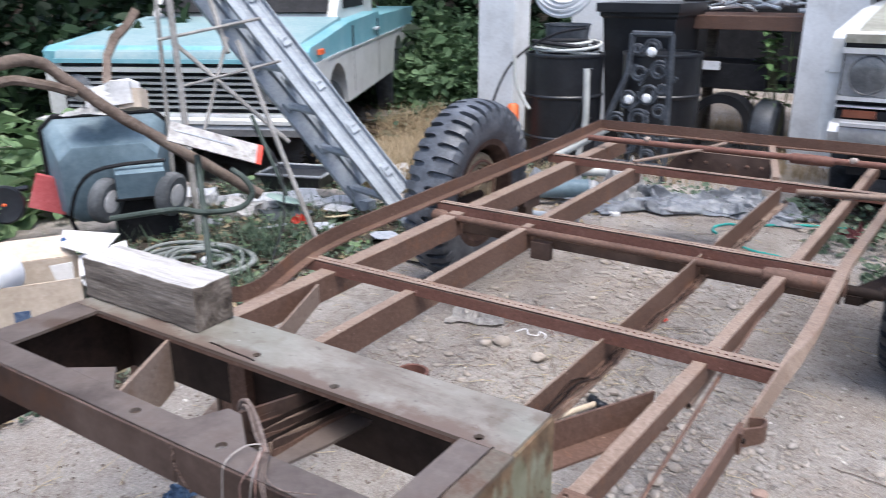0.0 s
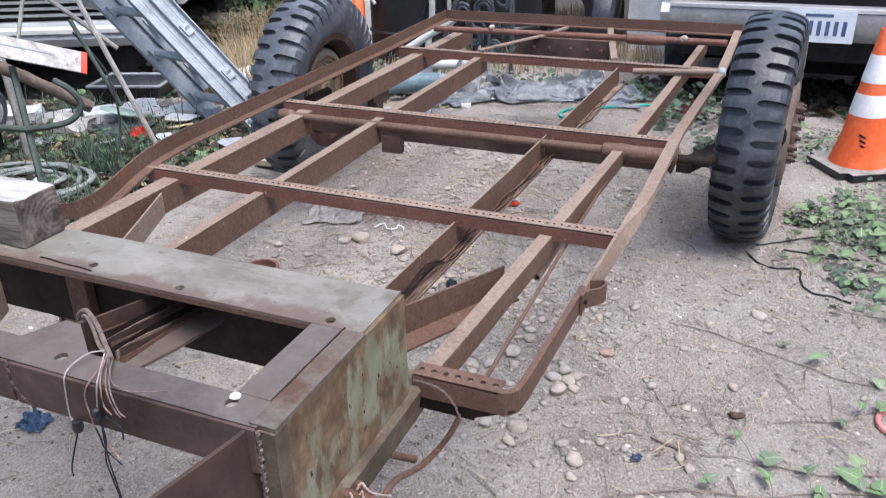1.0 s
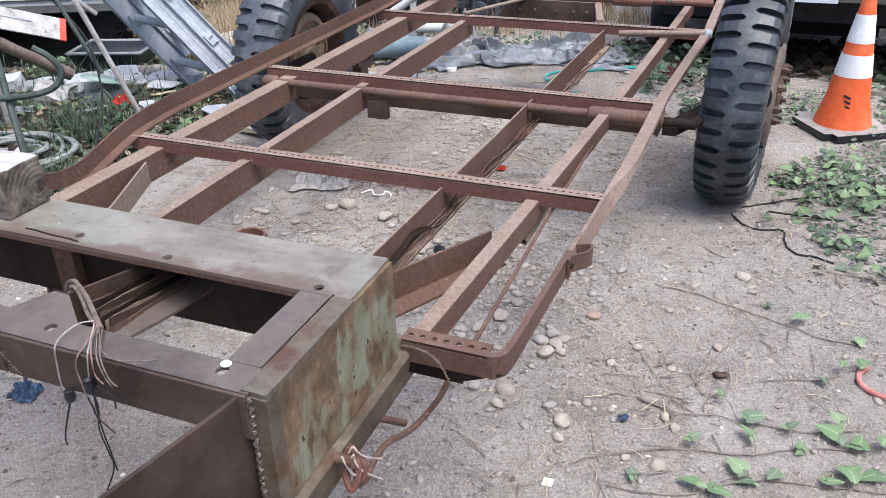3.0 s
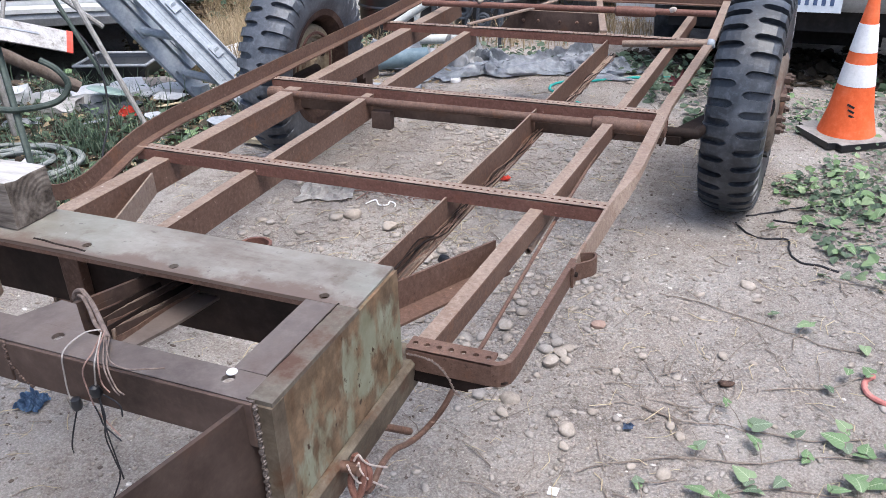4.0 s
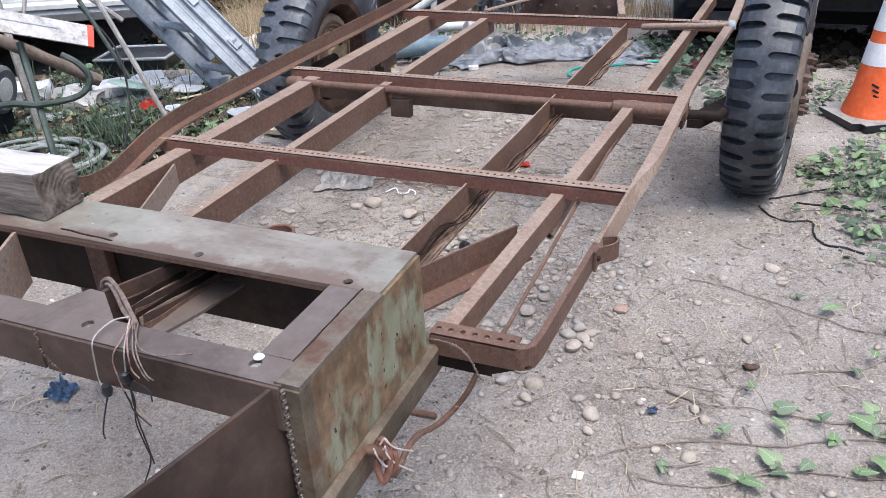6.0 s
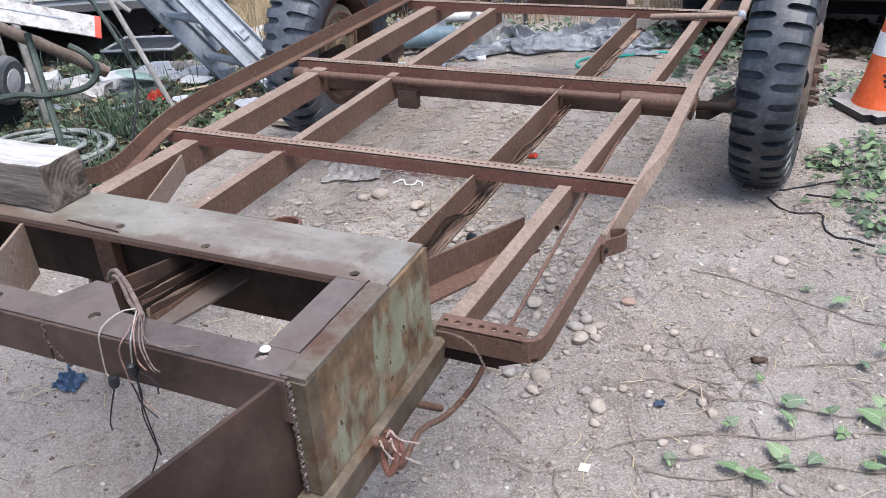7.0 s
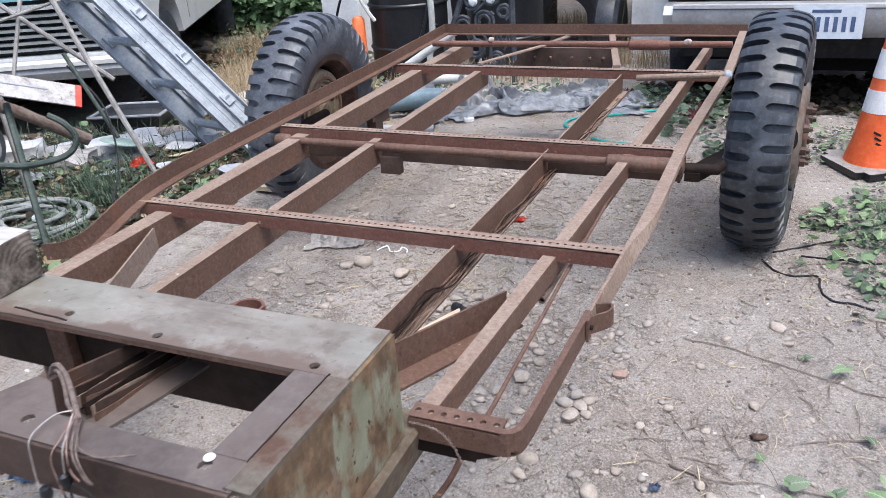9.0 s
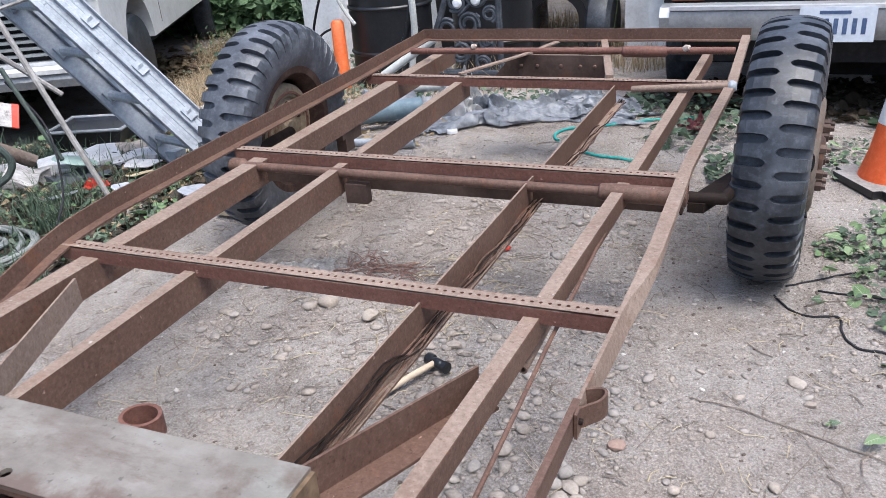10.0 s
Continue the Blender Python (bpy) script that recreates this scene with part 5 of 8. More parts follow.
for i, (x, y, r, mat) in enumerate([(-1.092, 2.369, 0.026, STONE), (-0.938, 2.335, 0.025, STONE), (0.179, 2.319, 0.018, STONE), (0.207, 2.245, 0.011, STONE), (0.06, 1.488, 0.015, STONE), (-0.15, 1.547, 0.018, STONE), (-0.145, 1.50, 0.011, STONE), (-0.173, 1.981, 0.017, STONE_RED), (-0.092, 1.798, 0.011, STONE), (0.14, 1.946, 0.012, STONE), (0.008, 2.071, 0.010, STONE), (0.045, 1.827, 0.009, STONE), (-0.042, 1.882, 0.011, STONE), (0.078, 1.613, 0.011, STONE), (-0.113, 1.634, 0.010, STONE), (-0.004, 1.492, 0.009, STONE), (-0.249, 1.781, 0.02, STONE), (-0.235, 1.83, 0.016, STONE), (-0.272, 1.83, 0.017, STONE_GREY), (-0.22, 1.855, 0.014, STONE), (-0.255, 1.87, 0.015, STONE_GREY), (-0.215, 1.80, 0.012, STONE), (-0.30, 1.62, 0.02, STONE), (-0.34, 1.66, 0.016, STONE), (-0.37, 1.60, 0.014, STONE_GREY), (-0.30, 1.56, 0.014, STONE), (-0.33, 1.72, 0.017, STONE), (-0.40, 1.90, 0.02, STONE), (-0.44, 1.83, 0.016, STONE_GREY), (-0.38, 1.98, 0.015, STONE), (-0.42, 2.05, 0.013, STONE), (-0.06, 1.905, 0.008, STONE_GREY), (-0.06, 1.63, 0.009, STONE_GREY), (0.21, 1.94, 0.008, STONE), (-1.20, 2.20, 0.012, STONE), (-1.34, 2.24, 0.013, STONE_GREY), (-1.08, 2.12, 0.013, STONE), (-0.83, 2.86, 0.014, STONE), (-0.72, 2.90, 0.012, STONE_GREY), (-1.0, 2.92, 0.013, STONE), (-0.70, 2.60, 0.011, STONE), (-0.92, 3.3, 0.014, STONE), (-0.56, 2.33, 0.012, STONE), (-0.47, 2.46, 0.012, STONE_GREY), (-1.13, 3.72, 0.013, STONE)]):
    stone("stone", x, y, r, mat, i + 1, "reddish brick-like stone lying on dirt" if mat is STONE_RED else ("rounded pale river stone lying on dirt" if mat is STONE else "rounded grey stone lying on dirt"))


def scatter(name, count, area, size, mat, seed, label, category, flat=0.6):
    """Many small bits of one kind over the yard, in one mesh."""
    rr = np.random.RandomState(seed)
    base = pebble_mesh(seed, 1)
    bv = np.array([v.co[:] for v in base.verts])
    bf = np.array([[v.index for v in f.verts] for f in base.faces])
    base.free()
    verts, faces = [], []
    n = 0
    while n < count:
        x, y = rr.uniform(area[0], area[1]), rr.uniform(area[2], area[3])
        if noise.noise((x * 1.7, y * 1.7, seed)) < rr.uniform(-0.7, 0.5):
            continue
        r = min(size * 3.2, size * 0.85 * rr.lognormal(0, 0.7))
        a = rr.uniform(0, 6.28)
        p = bv * rr.uniform(0.84, 1.14, bv.shape) * [r * rr.uniform(0.8, 1.9), r, r * flat]
        p = np.stack([p[:, 0] * np.cos(a) - p[:, 1] * np.sin(a) + x, p[:, 0] * np.sin(a) + p[:, 1] * np.cos(a) + y, p[:, 2] + ground_z(x, y) + 0.2 * r], 1)
        verts.append(p)
        faces.append(bf + n * len(bv))
        n += 1
    me = bpy.data.meshes.new(name)
    me.from_pydata(np.concatenate(verts).tolist(), [], np.concatenate(faces).tolist())
    me.polygons.foreach_set("use_smooth", [True] * len(me.polygons))
    me.materials.append(mat)
    return tagged(new(name, me), label, category, kind="stuff")


NEAR = (-2.2, 1.2, 0.8, 4.8)
CLOD = mottled("dry_clod", (0.16, 0.13, 0.108), (0.29, 0.255, 0.225), (0.42, 0.385, 0.35), 25, 120, 0.95, 0.0, 0.3, 0.002)
DARK_CRUMB = mottled("dark_crumb", (0.07, 0.055, 0.045), (0.13, 0.105, 0.088), (0.20, 0.165, 0.14), 30, 120, 0.95)
STRAND = mottled("red_brown_fibre", (0.12, 0.065, 0.05), (0.21, 0.125, 0.10), (0.32, 0.21, 0.175), 30, 120, 0.9)
CHIP = mottled("pale_chip", (0.36, 0.32, 0.28), (0.52, 0.485, 0.45), (0.68, 0.65, 0.62), 18, 120, 0.9, 0.0, 0.2, 0.001)
scatter("gravel", 3200, NEAR, 0.0020, STONE, 11, "pale gravel bits strewn over the dirt", "gravel")
scatter("gravel", 3200, NEAR, 0.0020, STONE_GREY, 12, "grey gravel bits strewn over the dirt", "gravel")
scatter("gravel", 1300, NEAR, 0.0022, CHIP, 15, "white stone chips strewn over the dirt", "gravel")
scatter("gravel", 150, NEAR, 0.0075, STONE, 16, "small stones scattered over the dirt", "gravel")
scatter("gravel", 150, (-0.52, -0.14, 1.35, 2.3), 0.0048, STONE_GREY, 13, "river pebbles gathered under the chassis", "gravel")
scatter("gravel", 170, (-0.49, -0.35, 1.65, 2.35), 0.0050, STONE, 20, "pale pebbles under the chassis rim", "gravel")
scatter("dirt_clods", 900, (-0.5, 0.9, 1.0, 2.6), 0.0022, CLOD, 18, "dry clods of dirt on the ground", "soil", 0.75)
scatter("dirt_clods", 2600, NEAR, 0.0022, CLOD, 19, "dry clods of dirt on the ground", "soil", 0.75)
scatter("dirt_crumbs", 2000, NEAR, 0.0016, DARK_CRUMB, 14, "dark crumbs of soil and bark", "soil")


def ground_line(points, lift=0.004, wiggle=0.006, seed=0, steps_=6):
    rr = random.Random(seed)
    pts = [(x + rr.uniform(-wiggle, wiggle), y + rr.uniform(-wiggle, wiggle)) for x, y in points]
    return [Vector((p.x, p.y, ground_z(p.x, p.y) + lift)) for p in smooth_line([(x, y, 0) for x, y in pts], steps_)]


def straws(name, count, area, length, r, mat, seed, label, category):
    rr = random.Random(seed)
    bm = bmesh.new()
    for _ in range(count):
        x, y = rr.uniform(area[0], area[1]), rr.uniform(area[2], area[3])
        a, l = rr.uniform(0, 6.28), length * rr.uniform(0.4, 1.5)
        b = a + rr.uniform(-0.7, 0.7)
        p0 = Vector((x, y, ground_z(x, y) + 0.003))
        x1, y1 = x + l * 0.5 * math.cos(a), y + l * 0.5 * math.sin(a)
        p1 = Vector((x1, y1, ground_z(x1, y1) + rr.uniform(0.002, 0.012)))
        x2, y2 = x1 + l * 0.5 * math.cos(b), y1 + l * 0.5 * math.sin(b)
        p2 = Vector((x2, y2, ground_z(x2, y2) + 0.003))
        tube([p0, p1, p2], r * rr.uniform(0.6, 1.4), 4, bm)
    return solo(name, bm, mat, label, category, kind="stuff")


scatter("dirt_clods", 9000, (-0.55, 0.85, 1.15, 3.1), 0.0017, CLOD, 71, "small crumbs of dry dirt", "soil", 0.8)
scatter("dirt_clods", 9000, (-1.5, -0.1, 1.7, 3.6), 0.0022, CLOD, 72, "crumbs of dry dirt under the chassis", "soil", 0.8)
scatter("gravel", 620, (-0.5, 0.75, 1.2, 3.0), 0.0034, STONE, 73, "small pale stones strewn on the dirt", "gravel", 0.75)
scatter("gravel", 620, (-0.5, 0.75, 1.2, 3.0), 0.0034, STONE_GREY, 74, "small grey stones strewn on the dirt", "gravel", 0.75)
scatter("dirt_crumbs", 700, (-0.35, 0.55, 2.35, 3.2), 0.0018, DARK_CRUMB, 75, "dark soil and bark crumbs by the wheel", "soil")
scatter("dirt_crumbs", 1100, (-1.75, -0.2, 0.75, 1.75), 0.0017, DARK_CRUMB, 76, "dark soil crumbs under the hitch", "soil", 0.8)
scatter("dirt_clods", 3200, (-1.75, -0.2, 0.75, 1.75), 0.0021, CLOD, 77, "small dirt clods under the hitch", "soil", 0.8)
scatter("gravel", 90, (-1.75, -0.2, 0.75, 1.75), 0.0040, STONE_GREY, 78, "small grey stones under the hitch", "gravel", 0.75)
straws("dry_straw", 1000, (-2.2, 1.1, 0.9, 4.6), 0.06, 0.0009, STRAW, 21, "dry straw and stalks strewn on the dirt", "straw")
straws("twig_litter", 750, (-2.2, 1.1, 0.9, 4.6), 0.07, 0.0013, TWIG, 22, "dead twigs strewn on the dirt", "twigs")

straws("twig_litter", 55, (-0.10, 0.16, 1.62, 1.86), 0.045, 0.0012, TWIG, 23, "dead twigs gathered in a drift on the dirt", "twigs")
scatter("dirt_clods", 450, (-1.45, -0.2, 1.9, 3.5), 0.0048, CLOD, 41, "dry clods of dirt under the chassis", "soil", 0.7)
scatter("gravel", 560, (-1.45, -0.2, 1.8, 3.5), 0.0052, STONE, 42, "pale pebbles strewn under the chassis", "gravel")
scatter("gravel", 420, (-1.45, -0.2, 1.8, 3.3), 0.0055, STONE_GREY, 43, "grey pebbles strewn under the chassis", "gravel")
straws("twig_litter", 160, (-1.4, -0.3, 1.9, 3.4), 0.06, 0.0015, TWIG, 45, "dead twigs strewn under the chassis", "twigs")
straws("fibre_strands", 70, (-1.16, -0.95, 2.56, 2.66), 0.09, 0.0017, STRAND, 25, "reddish brown fibre strands tangled on dirt", "fibres")
straws("dry_straw", 110, (-0.95, -0.62, 2.3, 2.8), 0.05, 0.001, STRAW, 24, "pale straw gathered under the chassis", "straw")


def twig(points, r, seed, label="grey dead twig lying on dirt", lift=0.006):
    path = ground_line(points, lift, 0.004, seed)
    bm = bmesh.new()
    n = len(path)
    tube(path, r * 0.62, 6, bm)
    for k, v in enumerate(bm.verts):
        i = k // 6
        if i < n:
            v.co = path[i] + (v.co - path[i]) * (1.0 - 0.75 * i / (n - 1))
    return solo("twig", bm, TWIG, label, "twig", "twigs on the dirt", smooth=True)


twig([(-0.011, 1.685), (0.039, 1.672), (0.099, 1.667), (0.167, 1.683), (0.229, 1.671)], 0.0045, 1)
twig([(0.126, 1.688), (0.139, 1.743), (0.171, 1.793), (0.17, 1.859), (0.153, 1.92)], 0.0036, 2)
twig([(0.038, 1.678), (0.059, 1.653), (0.099, 1.663)], 0.0026, 3)
twig([(-0.03, 1.849), (0.005, 1.79), (0.037, 1.734)], 0.0026, 5)
twig([(0.108, 1.826), (0.184, 2.013), (0.286, 2.187), (0.397, 2.309)], 0.0022, 6)
twig([(-0.129, 1.986), (-0.091, 2.103), (-0.026, 2.172)], 0.002, 7)
twig([(0.178, 2.135), (0.222, 2.066), (0.288, 1.924), (0.368, 1.82)], 0.002, 9)
twig([(-0.105, 1.433), (-0.057, 1.476), (0.058, 1.532), (0.269, 1.594)], 0.0028, 4, "thin dry vine stem on dirt")
twig([(-0.75, 3.2), (-0.62, 3.27), (-0.45, 3.26)], 0.002, 11)
twig([(-0.30, 1.53), (-0.25, 1.60), (-0.20, 1.64)], 0.002, 12)
# clod under the twig
bm = pebble_mesh(77, 3)
bmesh.ops.transform(bm, matrix=pose(0.151, 1.83, ground_z(0.15, 1.83) + 0.008, 0, 0, 20) @ Matrix.Diagonal((0.020, 0.011, 0.012, 1)), verts=bm.verts)
solo("bark_piece", roughen(bm, 0.006, 60), DARK_BARK, "dark brown bark piece lying on dirt", "bark", smooth=True)

# cables by the wheel
for pts, r in (([(0.12, 2.80), (0.13, 2.775), (0.168, 2.704), (0.219, 2.677), (0.278, 2.672), (0.282, 2.60), (0.301, 2.544), (0.331, 2.517), (0.377, 2.515), (0.42, 2.497)], 0.0033), ([(0.15, 2.874), (0.248, 2.934), (0.353, 2.972), (0.47, 3.01)], 0.003), ([(0.235, 2.85), (0.318, 2.819), (0.40, 2.805), (0.46, 2.808)], 0.003)):
    solo("cable", tube(ground_line(pts, r, 0.002, 5), r, 7), CABLE, "black cable lying on the dirt by the wheel", "cable", "cables by the wheel", smooth=True)

# teal hose near the tarpaulin
for pts in ([(-0.82, 4.0), (-0.855, 4.07), (-0.85, 4.15), (-0.80, 4.21), (-0.68, 4.265), (-0.57, 4.36), (-0.45, 4.45), (-0.33, 4.50), (-0.28, 4.51)], [(-0.675, 3.87), (-0.60, 3.835), (-0.53, 3.826), (-0.45, 3.80)]):
    solo("garden_hose", tube(ground_line(pts, 0.007, 0.004, 8), 0.0065, 8), TEAL_HOSE, "teal garden hose lying on the dirt", "hose", "teal hose lengths", smooth=True)


def hammer():
    t = thing("hammer", "hammer with a pale wooden handle lying on dirt", "hammer", at=(-0.69, 2.12, 0))
    a = Vector((-0.659, 2.152, 0.020))
    d = Vector((-0.746, 1.975, 0.014)) - a
    part("handle", tube([a, a + d * 0.4 + Vector((0, 0, 0.002)), a + d * 0.9, a + d * 1.3], 0.0085, 10), mottled("pale_handle", (0.42, 0.33, 0.22), (0.55, 0.45, 0.33), (0.65, 0.56, 0.43), 12, 80, 0.6), t, "pale wooden handle", True)
    s = Vector((-d.y, d.x, 0)).normalized()
    head = lathe(bmesh.new(), [(0.0, -0.032), (0.013, -0.032), (0.016, -0.028), (0.016, -0.012), (0.011, -0.009), (0.013, 0.004), (0.013, 0.020), (0.010, 0.024), (0.015, 0.028), (0.015, 0.042), (0.0, 0.044)], 14, Matrix.Translation(a) @ s.to_track_quat("Z", "Y").to_matrix().to_4x4())
    part("head", roughen(head, 0.0008, 40), BLACK, t, "black steel head", True)


hammer()

# stones and gravel gathered beside the channel rail
for i, (x, y, r, mat) in enumerate([(-0.735, 2.165, 0.012, STONE_GREY), (-0.717, 2.24, 0.014, STONE), (-0.656, 2.262, 0.016, STONE), (-0.658, 2.343, 0.009, STONE_GREY), (-0.735, 2.19, 0.012, STONE), (-0.79, 2.09, 0.012, STONE), (-0.64, 2.20, 0.009, STONE), (-0.70, 2.12, 0.010, STONE_GREY), (-0.77, 2.02, 0.011, STONE)]):
    stone("stone", x, y, r, mat, 60 + i, "rounded pale river stone lying on dirt" if mat is STONE else "rounded grey stone lying on dirt")
scatter("gravel", 160, (-0.84, -0.56, 1.85, 2.36), 0.006, STONE, 18, "small stones gathered by the channel rail", "gravel")


def crumpled(name, cx, cy, w, l, height, mat, seed, label, category, turn=0.0, n=40, group="", fold=6.0, z=0.0):
    """A thin crumpled sheet lying on the ground."""
    bm = bmesh.new()
    rr = random.Random(seed)
    ca, sa = math.cos(radians(turn)), math.sin(radians(turn))
    grid = []
    for j in range(n + 1):
        row = []
        for i in range(n + 1):
            u, v = i / n - 0.5, j / n - 0.5
            edge = 1.0 + 0.22 * noise.noise((u * 3 + seed, v * 3, 1.0))
            x0, y0 = u * w * edge, v * l * edge
            x, y = cx + x0 * ca - y0 * sa, cy + x0 * sa + y0 * ca
            q = Vector((x * fold + seed, y * fold, seed))
            zz = abs(noise.noise(q)) * 1.3 + 0.55 * (1 - abs(noise.noise(q * 2.3)) * 2.2) * 0.5 + 0.18 * noise.noise(q * 6)
            fall = min(1.0, 2.6 * (0.52 - max(abs(u), abs(v))) + 0.12)
            row.append(bm.verts.new((x + 0.25 * height * noise.noise(q * 1.7), y + 0.25 * height * noise.noise(q * 1.9), z + ground_z(x, y) + 0.006 + max(0.0, zz) * height * fall)))
        grid.append(row)
    for j in range(n):
        for i in range(n):
            bm.faces.new((grid[j][i], grid[j][i + 1], grid[j + 1][i + 1], grid[j + 1][i]))
    bmesh.ops.solidify(bm, geom=bm.faces[:], thickness=0.0015)
    return solo(name, bm, mat, label, category, group, smooth=True)


def draped(name, cx, cy, w, l, height, mat, seed, turn, parent, label, n=130):
    """A limp sheet thrown down: long ridged folds that wander, crossed by smaller creases."""
    bm = bmesh.new()
    ca, sa = math.cos(radians(turn)), math.sin(radians(turn))
    grid = []
    m = max(12, int(n * l / w * 1.3))
    for j in range(m + 1):
        row = []
        for i in range(n + 1):
            u, v = i / n - 0.5, j / m - 0.5
            edge = 1.0 + 0.55 * noise.noise((u * 3.5 + seed, v * 3.5, 1.0)) + 0.16 * noise.noise((u * 13, v * 13 + seed, 2.0))
            x0, y0 = u * w * edge, v * l * edge
            warp = noise.noise((x0 * 2.2, y0 * 2.2, seed))
            z = 0.0
            for fx, fy, amp in ((2.4, 5.0, 0.62), (5.5, 8.5, 0.42), (12.0, 15.0, 0.24), (26.0, 30.0, 0.10)):
                z += amp * max(0.0, 1.0 - 2.6 * abs(noise.noise((x0 * fx + 1.6 * warp, y0 * fy + 1.2 * warp, seed + fx))))
            lump = max(0.15, 0.62 + 0.9 * noise.noise((x0 * 2.3 + 3.0, y0 * 3.0, seed + 9.0)))
            fall = min(1.0, 4.0 * (0.5 - max(abs(u), abs(v))) + 0.06)
            x, y = cx + x0 * ca - y0 * sa, cy + x0 * sa + y0 * ca
            row.append(bm.verts.new((x, y - 0.30 * height * z, ground_z(x, y) + 0.008 + lump * z * height * fall)))
        grid.append(row)
    for j in range(m):
        for i in range(n):
            bm.faces.new((grid[j][i], grid[j][i + 1], grid[j + 1][i + 1], grid[j + 1][i]))
    bmesh.ops.solidify(bm, geom=bm.faces[:], thickness=0.0015)
    return part(name, bm, mat, parent, label, True)


tarp = thing("tarpaulin", "crumpled grey tarpaulin lying on dirt", "tarpaulin", at=(-1.20, 4.34, 0))
draped("sheet", -1.06, 4.55, 0.84, 0.50, 0.15, BARE_GREY, 7, 10, tarp, "creased grey sheet")
draped("fold", -1.40, 4.27, 0.58, 0.30, 0.08, BARE_GREY, 12, 38, tarp, "flat trailing corner", 90)
draped("fold", -0.80, 4.60, 0.50, 0.30, 0.17, BARE_GREY, 21, -8, tarp, "heaped fold", 100)
draped("fold", -1.52, 4.46, 0.40, 0.34, 0.20, SHEET, 33, 20, tarp, "pale crumpled end", 70)
crumpled("plastic_sheet", -1.28, 2.53, 0.20, 0.17, 0.045, CLOUDY, 6, "crumpled clear plastic sheet on dirt", "plastic sheet", 20, 60, fold=20)
crumpled("blue_rag", -1.326, 1.219, 0.065, 0.05, 0.05, mottled("faded_blue_plastic", (0.05, 0.09, 0.17), (0.11, 0.19, 0.33), (0.26, 0.36, 0.48), 60, 160, 0.5), 9, "crumpled blue plastic scrap on dirt", "scrap", 10, 30, fold=48)
crumpled("blue_scrap", -0.031, 1.605, 0.022, 0.020, 0.022, BLUE_DULL, 12, "small blue crumpled scrap on dirt", "scrap", 0, 10, fold=60)
crumpled("red_cloth", -0.25, 4.22, 0.13, 0.09, 0.07, mottled("dull_red_cloth", (0.10, 0.03, 0.035), (0.20, 0.07, 0.075), (0.30, 0.14, 0.14), 20, 90, 0.85), 15, "dull red cloth scrap lying among weeds", "cloth", 20, 22, fold=22, z=0.02)
crumpled("red_scrap", -0.709, 2.851, 0.04, 0.03, 0.025, RED, 13, "small red plastic scrap on dirt", "scrap", 0, 10, fold=60)
solo("bottle_cap", lathe(bmesh.new(), [(0.0, 0.022), (0.024, 0.022), (0.028, 0.015), (0.028, 0.0), (0.0, 0.0)], 18, pose(-1.364, 4.055, 0.003)), PAPER, "white plastic lid lying on dirt", "lid")
solo("broken_tile", roughen(soften(cuboid(-1.90, -1.78, 2.90, 2.97, 0.0, 0.02), 0.004), 0.006, 14), STRAW, "pale broken board piece on dirt", "board")

solo("white_string", tube(smooth_line([string_spot(dx, dy) for dx, dy in ((-0.05, -0.015), (-0.03, 0.02), (-0.01, 0.0), (0.005, -0.02), (0.03, -0.005), (0.025, 0.025), (0.05, 0.015), (0.06, -0.01))], 6), 0.0022, 6), PAPER, "white curled string lying on dirt", "string", smooth=True)
solo("paper_scrap", roughen(extrude_poly(bmesh.new(), [(-0.012, -0.006), (0.004, -0.012), (0.014, 0.002), (-0.004, 0.011)], 'z', 0.0, 0.002, pose(-0.134, 1.366, ground_z(-0.134, 1.366) + 0.004, 8, -5, 30)), 0.002, 50), PAPER, "small white paper scrap lying on dirt", "paper")
solo("garden_hose", tube(ground_line([(0.47, 1.97), (0.452, 1.94), (0.455, 1.90), (0.49, 1.87), (0.56, 1.86)], 0.007, 0.002, 9), 0.0065, 8), FADED_HOSE, "faded red hose end lying among vines", "hose", smooth=True)

# ---- cables and chain on the chassis ----
loom = thing("wire_bundle", "bundle of frayed wires hung over the front bar", "wires", at=(-0.65, 0.86, 0.57))
WIRE_BROWN = mottled("grimy_wire", (0.07, 0.05, 0.042), (0.15, 0.115, 0.10), (0.26, 0.21, 0.19), 40, 120, 0.7)
WIRE_RED = mottled("faded_red_wire", (0.13, 0.075, 0.06), (0.22, 0.14, 0.118), (0.32, 0.235, 0.21), 40, 120, 0.7)
part("loop", tube(smooth_line([(-0.771, 0.965, 0.495), (-0.762, 0.965, 0.528), (-0.771, 0.962, 0.535), (-0.780, 0.96, 0.545), (-0.775, 0.96, 0.558), (-0.758, 0.957, 0.567), (-0.741, 0.95, 0.564), (-0.71, 0.93, 0.566), (-0.65, 0.885, 0.576), (-0.617, 0.861, 0.576)], 6), 0.0036, 8), WIRE_BROWN, loom, "grimy cable curled into a loop", True)
part("loop", tube(smooth_line([(-0.765, 0.97, 0.50), (-0.756, 0.962, 0.53), (-0.764, 0.955, 0.556), (-0.748, 0.948, 0.562), (-0.715, 0.926, 0.562), (-0.662, 0.885, 0.573), (-0.63, 0.868, 0.574)], 6), 0.0028, 8), WIRE_BROWN, loom, "", True)
